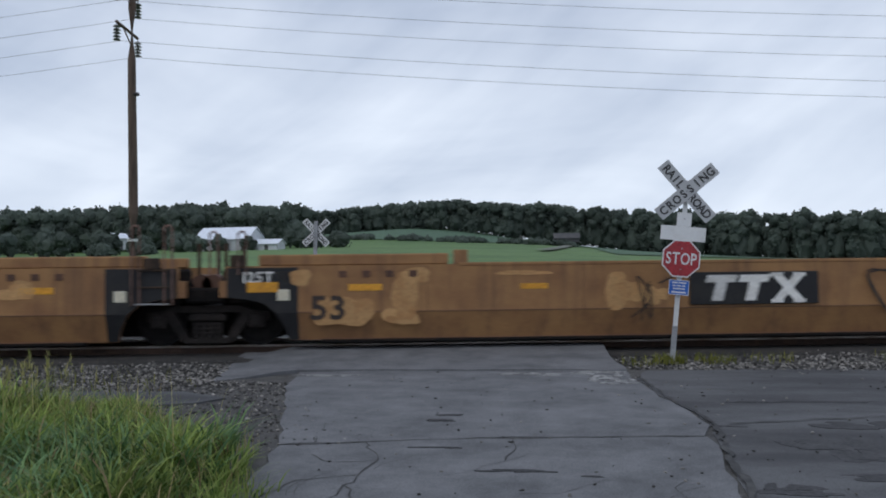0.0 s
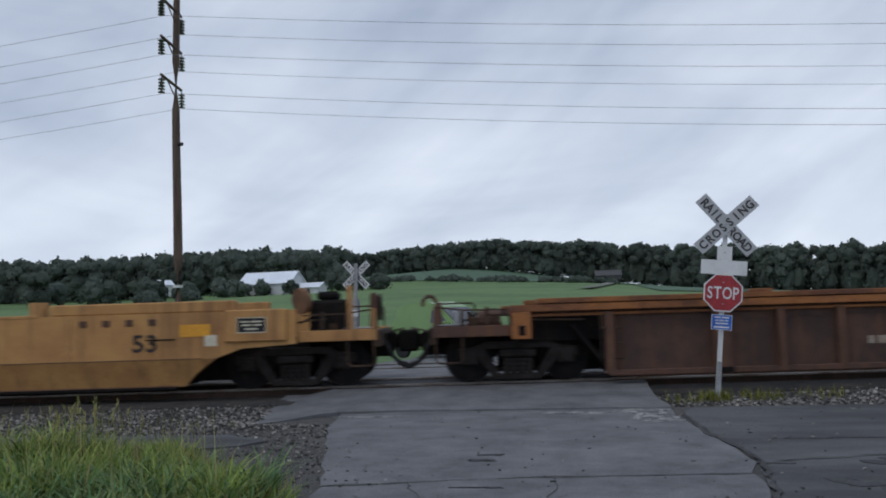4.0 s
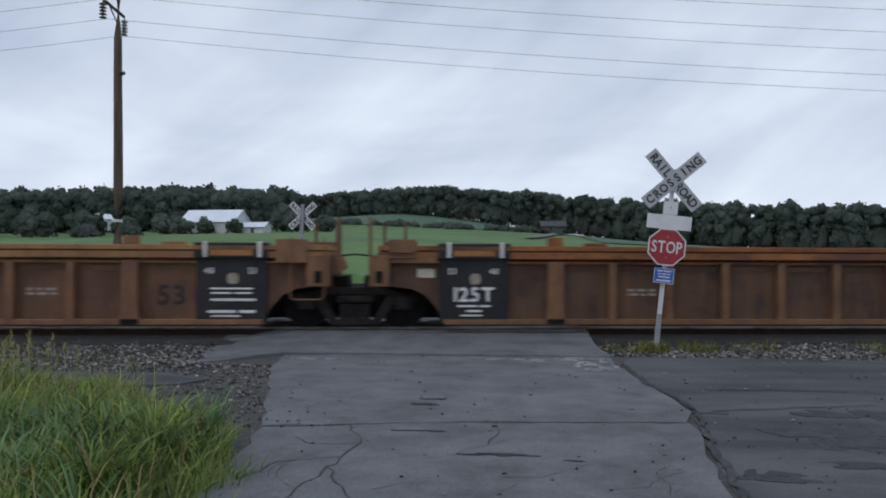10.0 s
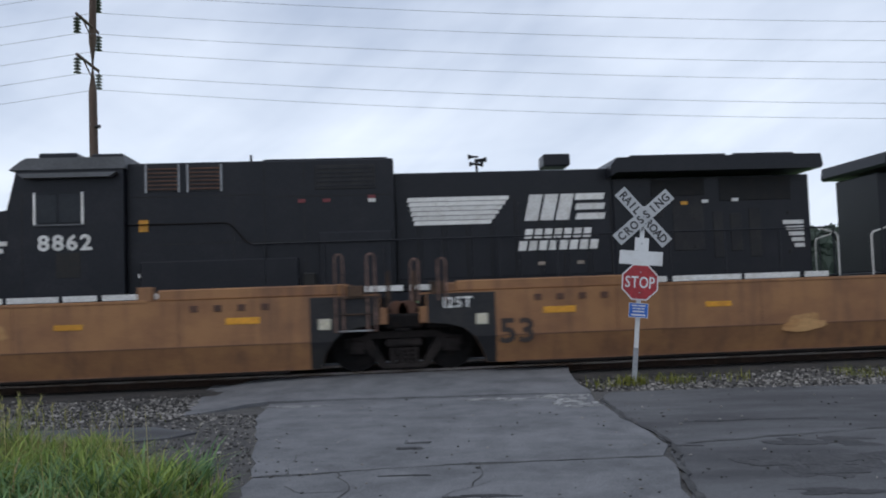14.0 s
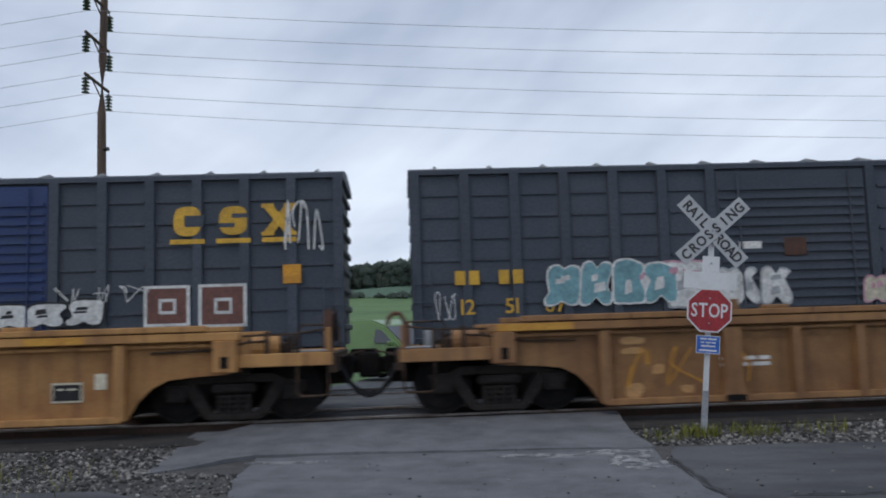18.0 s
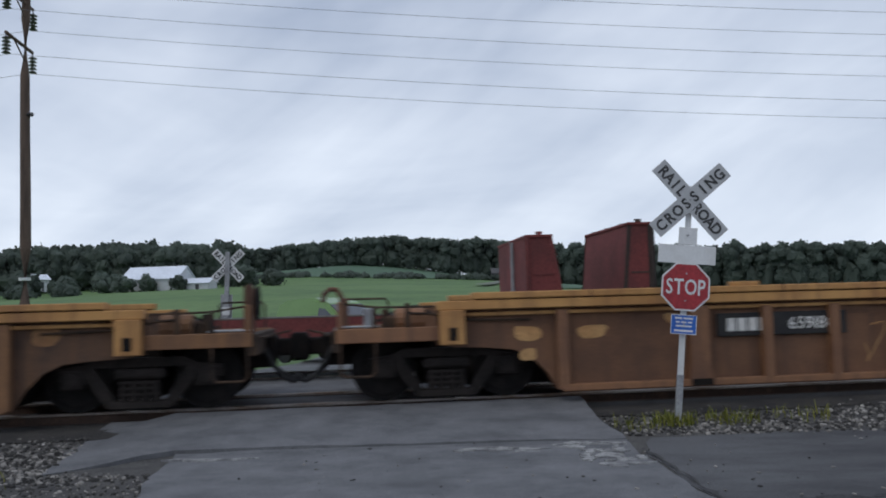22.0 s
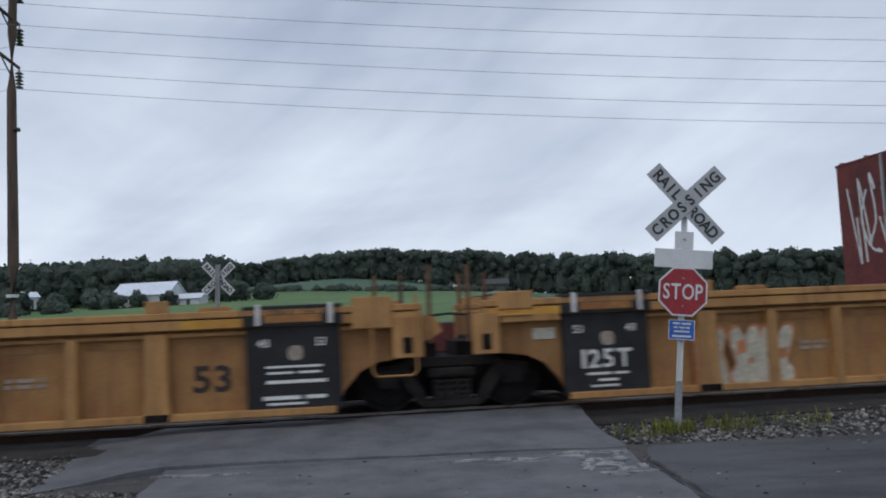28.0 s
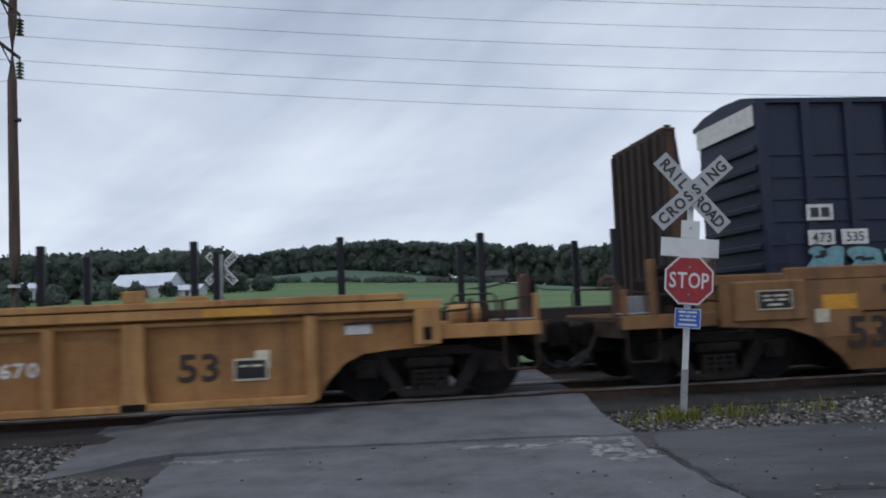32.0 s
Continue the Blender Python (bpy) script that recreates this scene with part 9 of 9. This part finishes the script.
last_box = boxcar(at0(288.4), 17.0, M["box_navy"], M["box_navy"], (7.0, 10.2), "dark navy boxcar with white number plates and graffiti",
       [("sheet", 1.25, 2.95, 0.6, 0.34, M["white"]), ("sheet", 1.25, 2.42, 0.6, 0.32, M["white"]), ("sheet", 2.0, 2.42, 0.6, 0.32, M["white"]), ("graf", 2.6, 97, 1.95, 3.4, 0.6, 4, "gr_teal", "gr_black")], H=5.6)
text("car_number", "473", 1.25, -1.554, 2.42, 0.2, M["sign_black"], last_box, "number on a white plate", bold=0.01)
text("car_number", "535", 2.0, -1.554, 2.42, 0.2, M["sign_black"], last_box, "number on a white plate", bold=0.01)
bars("mark_bar", [0.18, 0.18], 1.25, -1.552, 2.95, 0.2, 0.06, M["sign_black"], last_box)
part("white_band", box(0.005, 0.014, -1.38, 1.38, 4.85, 5.3, 0.002), M["white"], last_box, "white band across the end")


# ---------------------------------------------------------------- far train: bulkhead flat cars
def bulkhead(root, x, s, H, paint, face, wide=0.85, top=0.33, finish_kind="ribs"):
    """An end bulkhead: two tapered side plates with a flange, an inner face of ribs, planks or plain sheet, a top beam with lugs."""
    for y in (-1.5, 1.42):
        o = [(x, 1.2), (x, H), (x + s * top, H), (x + s * wide, 1.2)]
        b = part("buttress", slab(o, y, y + 0.08), paint, root, "tapered steel buttress")
        yy = y - 0.012 if y < 0 else y + 0.08
        part("flange", slab([(x + s * (top - 0.06), H), (x + s * (top + 0.02), H), (x + s * (wide + 0.02), 1.2), (x + s * (wide - 0.06), 1.2)], yy, yy + 0.012), face, b)
        part("flange", slab([(x - s * 0.03, H), (x + s * 0.05, H), (x + s * 0.05, 1.2), (x - s * 0.03, 1.2)], yy, yy + 0.012), face, b)
        for k in range(2):
            z = 1.9 + 1.3 * k
            if z < H - 0.4:
                part("cross_seam", box(min(x, x + s * (wide - 0.2 - 0.12 * k)), max(x, x + s * (wide - 0.2 - 0.12 * k)), yy, yy + 0.012, z, z + 0.03, 0), face, b)
    part("bulkhead_face", box(min(x, x - s * 0.05), max(x, x - s * 0.05), -1.5, 1.5, 1.2, H, 0.01), face, root, "upright end face")
    part("top_beam", box(min(x - s * 0.06, x + s * (top + 0.03)), max(x - s * 0.06, x + s * (top + 0.03)), -1.53, 1.53, H, H + 0.06, 0.01), paint, root)
    lug = shared("lug", face, lambda: join([box(-0.05, 0.05, -0.04, 0.04, 0, 0.05, 0.01), rod((-0.07, 0, 0.05), (0.07, 0, 0.05), 0.025, n=6)]))
    for y in (-1.45, -0.5, 0.5, 1.45):
        part("lug", lug, face, root, "", Matrix.Translation((x + s * top * 0.5, y, H + 0.055)))
    part("outer_face", slab([(x + s * (top - 0.04), H), (x + s * top, H), (x + s * wide, 1.2), (x + s * (wide - 0.04), 1.2)], -1.42, 1.42), paint, root)
    if finish_kind == "ribs":
        rb = shared(("bulk_rib", round(H, 2)), face, lambda: box(-0.05, 0.05, -0.05, 0.05, 1.25, H - 0.05, 0.01))
        for k in range(7):
            part("face_rib", rb, face, root, "", Matrix.Translation((x - s * 0.09, -1.35 + 0.45 * k, 0)))
    elif finish_kind == "planks":
        rng = random.Random(int(x * 10) + 3)
        pk = shared("plank", M["plank"], lambda: box(-0.03, 0.03, -1.36, 1.36, -0.10, 0.10, 0.012))
        for k in range(int((H - 1.3) / 0.215)):
            part("plank", pk, M["plank"], root, "", Matrix.Translation((x - s * (0.085 + rng.uniform(0, 0.012)), rng.uniform(-0.02, 0.02), 1.36 + 0.215 * k)) @ Matrix.Rotation(rng.uniform(-0.006, 0.006), 4, "X"))
        boxp("edge_post", x - s * 0.16, x - s * 0.02, -1.51, -1.38, 1.2, H, paint, root, "rusty edge post")
    else:
        boxp("centre_post", x - s * 0.12, x - s * 0.05, -0.3, -0.24, 1.2, H, M["steel"], root)
    part("edge_bar", rod((x - s * 0.02, -1.5, 1.2), (x - s * 0.02, -1.5, H), 0.05, n=6), face, root)


def flatcar(a, b, H, paint, face, face2, label, stakes=False, marks=(), ends=((0.6, 0.8, 0.36), (0.75, 0.62, 0.22)), kinds=("ribs", "ribs"), tag=None):
    u, L = at0(a), (b - a) * K
    root = thing("flatcar", Matrix.Translation((u, TRACK_B, RAIL_Z)), label, "flatcar", "bulkhead flat cars")
    part("deck", box(0, L, -1.45, 1.45, 1.1, 1.2, 0.01), M["tie"], root, "worn timber deck")
    for y in (-1.46, 1.36):
        part("side_sill", slab([(-0.1, 1.18), (L + 0.1, 1.18), (L + 0.1, 0.9), (L - 3.2, 0.8), (L - 4.6, 0.5), (4.6, 0.5), (3.2, 0.8), (-0.1, 0.9)], y, y + 0.1), paint, root, "fish-bellied side sill")
    for side, (x, w, t) in ((-1, ends[0]), (1, ends[1])):
        bulkhead(root, x if side < 0 else L - x, side, H, face if side < 0 else face2, paint if kinds[side > 0] != "plain" else face, w, t, kinds[side > 0])
    for x in (2.2, L - 2.2):
        truck(root, x)
    for e, s in ((0, -1), (L, 1)):
        part("coupler", box(min(e, e + s * 0.8), max(e, e + s * 0.8), -0.15, 0.15, 0.68, 0.95, 0.03), M["truck"], root)
    if stakes:
        sk = shared("stake", M["nblack"], lambda: box(-0.07, 0.07, -0.06, 0.06, 1.15, 2.75, 0.01))
        for i in range(8):
            for y in (-1.42, 1.42):
                part("stake", sk, M["nblack"], root, "dark upright stake", Matrix.Translation((1.9 + i * (L - 3.8) / 7, y, 0)))
    if tag:
        # white strokes on the inner sheet of the far end
        had = set(root.children)
        scrawl(root, tag, 0, 0, 3.2, 2.2, 2.2, M["gr_white"], 6)
        for ob in set(root.children) - had:
            ob.matrix_basis = Matrix.Translation((L - ends[1][0] - 0.056, 0, 0)) @ Matrix.Rotation(radians(-90), 4, "Z")
    for mk in marks:
        if mk[0] == "scrawl":
            scrawl(root, mk[2], mk[1], -1.52, mk[3], mk[4], mk[5], mk[6], mk[7])
        else:
            boxp("label_sheet", mk[1] - 0.11, mk[1] + 0.11, -1.515, -1.503, mk[2] - 0.08, mk[2] + 0.08, M["white"], root)
    movers.append((root, u, -SPEED_B, TRACK_B))
    return root


R, BR, GD, DK = M["bulk_red"], M["bulk_brown"], M["bulk_gold"], M["bulk_dark"]
LOW = ((0.85, 0.62, 0.45), (0.55, 0.72, 0.48))
flatcar(128.93, 150.38, 2.66, R, R, R, "red bulkhead flatcar with low end walls, empty", marks=[("sheet", 0.6, 2.3)], ends=LOW, kinds=("ribs", "plain"))
flatcar(151.53, 172.78, 2.88, DK, R, R, "red bulkhead flatcar with low ribbed end walls, empty", ends=LOW)
flatcar(173.68, 195.38, 4.68, R, R, R, "red bulkhead flatcar with tall end walls, empty", ends=((0.5, 0.72, 0.3), (0.75, 0.62, 0.22)), kinds=("plain", "plain"))
flatcar(196.13, 217.13, 4.68, DK, GD, GD, "rusty golden-brown bulkhead flatcar with tall dark end walls, empty")
flatcar(218.03, 239.58, 4.6, R, R, R, "oxide red bulkhead flatcar with tall end walls and white scrawls, empty", kinds=("plain", "plain"), tag=87)
flatcar(240.78, 262.58, 4.66, DK, GD, GD, "rusty golden-brown bulkhead flatcar with plank-lined end walls, empty", ends=((0.68, 0.9, 0.45), (0.75, 0.62, 0.22)), kinds=("ribs", "planks"))
flatcar(263.9, 287.1, 4.75, DK, BR, BR, "dark brown bulkhead flatcar with tall end walls and side stakes", True, [("scrawl", 0.62, 77, 3.9, 0.3, 0.9, M["gr_silver"], 3)])


# ---------------------------------------------------------------- the van that waits beyond the tracks
def waiting_van(m):
    """A short panel van; x runs to its front, z up from the road."""
    car = thing("van", m, "lime green small panel van waiting at the crossing", "van")
    side = [(-2.0, 0.32), (-2.02, 0.9), (-1.9, 1.1), (-1.72, 1.68), (-1.4, 1.82), (-0.3, 1.86), (0.25, 1.70), (1.05, 1.06), (1.75, 0.92), (1.98, 0.72), (2.0, 0.34), (1.72, 0.26), (-1.72, 0.26)]
    b = slab(side, -0.84, 0.84)
    for v in b.verts:
        # the cabin narrows towards the roof
        v.co.y *= 1 - 0.16 * max(0, v.co.z - 0.95) / 0.8
    bmesh.ops.bevel(b, geom=[e for e in b.edges if abs(e.verts[0].co.y) > 0.6 and e.verts[0].co.y * e.verts[1].co.y > 0], offset=0.06, segments=2, affect="EDGES")
    part("body", b, M["lime"], car, "glossy lime green bodywork")
    part("windshield", slab([(0.28, 1.655), (0.34, 1.66), (1.06, 1.10), (1.0, 1.09)], -0.66, 0.66), M["glass_sky"], car, "sloping windshield")
    for s in (-1, 1):
        for o in ([(-0.05, 1.16), (-0.05, 1.56), (0.2, 1.54), (0.74, 1.16)],):
            w = slab(o, s * 0.80, s * 0.83)
            for v in w.verts:
                v.co.y -= s * 0.1 * max(0, v.co.z - 1.1) / 0.5
            part("side_window", w, M["glass_sky"], car)
        part("headlight", box(1.82, 1.99, s * 0.72 - 0.14, s * 0.72 + 0.1, 0.66, 0.82, 0.03), M["sign_white"], car, "clear headlight")
        part("mirror", box(0.7, 0.86, s * 0.98 - 0.1, s * 0.98 + 0.1, 1.08, 1.22, 0.03), M["lime"], car)
        for x in (-1.28, 1.28):
            wl = part("wheel", rod((x, s * 0.84 - 0.1, 0.31), (x, s * 0.84 + 0.03, 0.31), 0.31, n=24), M["black"], car)
            part("rim", rod((x, s * 0.88 - 0.01, 0.31), (x, s * 0.88 + 0.01, 0.31), 0.2, n=16), M["steel"], wl)
    part("bumper", box(1.92, 2.06, -0.8, 0.8, 0.3, 0.5, 0.04), M["sign_white"], car, "pale front bumper")
    part("grille", box(1.97, 2.01, -0.45, 0.45, 0.54, 0.64, 0.01), M["black"], car)
    return car


waiting_van(pose(-0.95, 27.6, -0.03, 0, 0, -42))


def motions():
    for ob, u, v, y in movers:
        rows = [(0.0, u), (32.0, u + v * 32.0)]
        if v < 0:
            # the second train comes in a little faster
            rows = [(0.0, u + 6.0), (11.0, u + v * 11.0 + 0.5)] + [(t, u + v * t) for t in range(12, 33)]
        walk(ob, [(t, Matrix.Translation((x, y, RAIL_Z))) for t, x in rows])


motions()
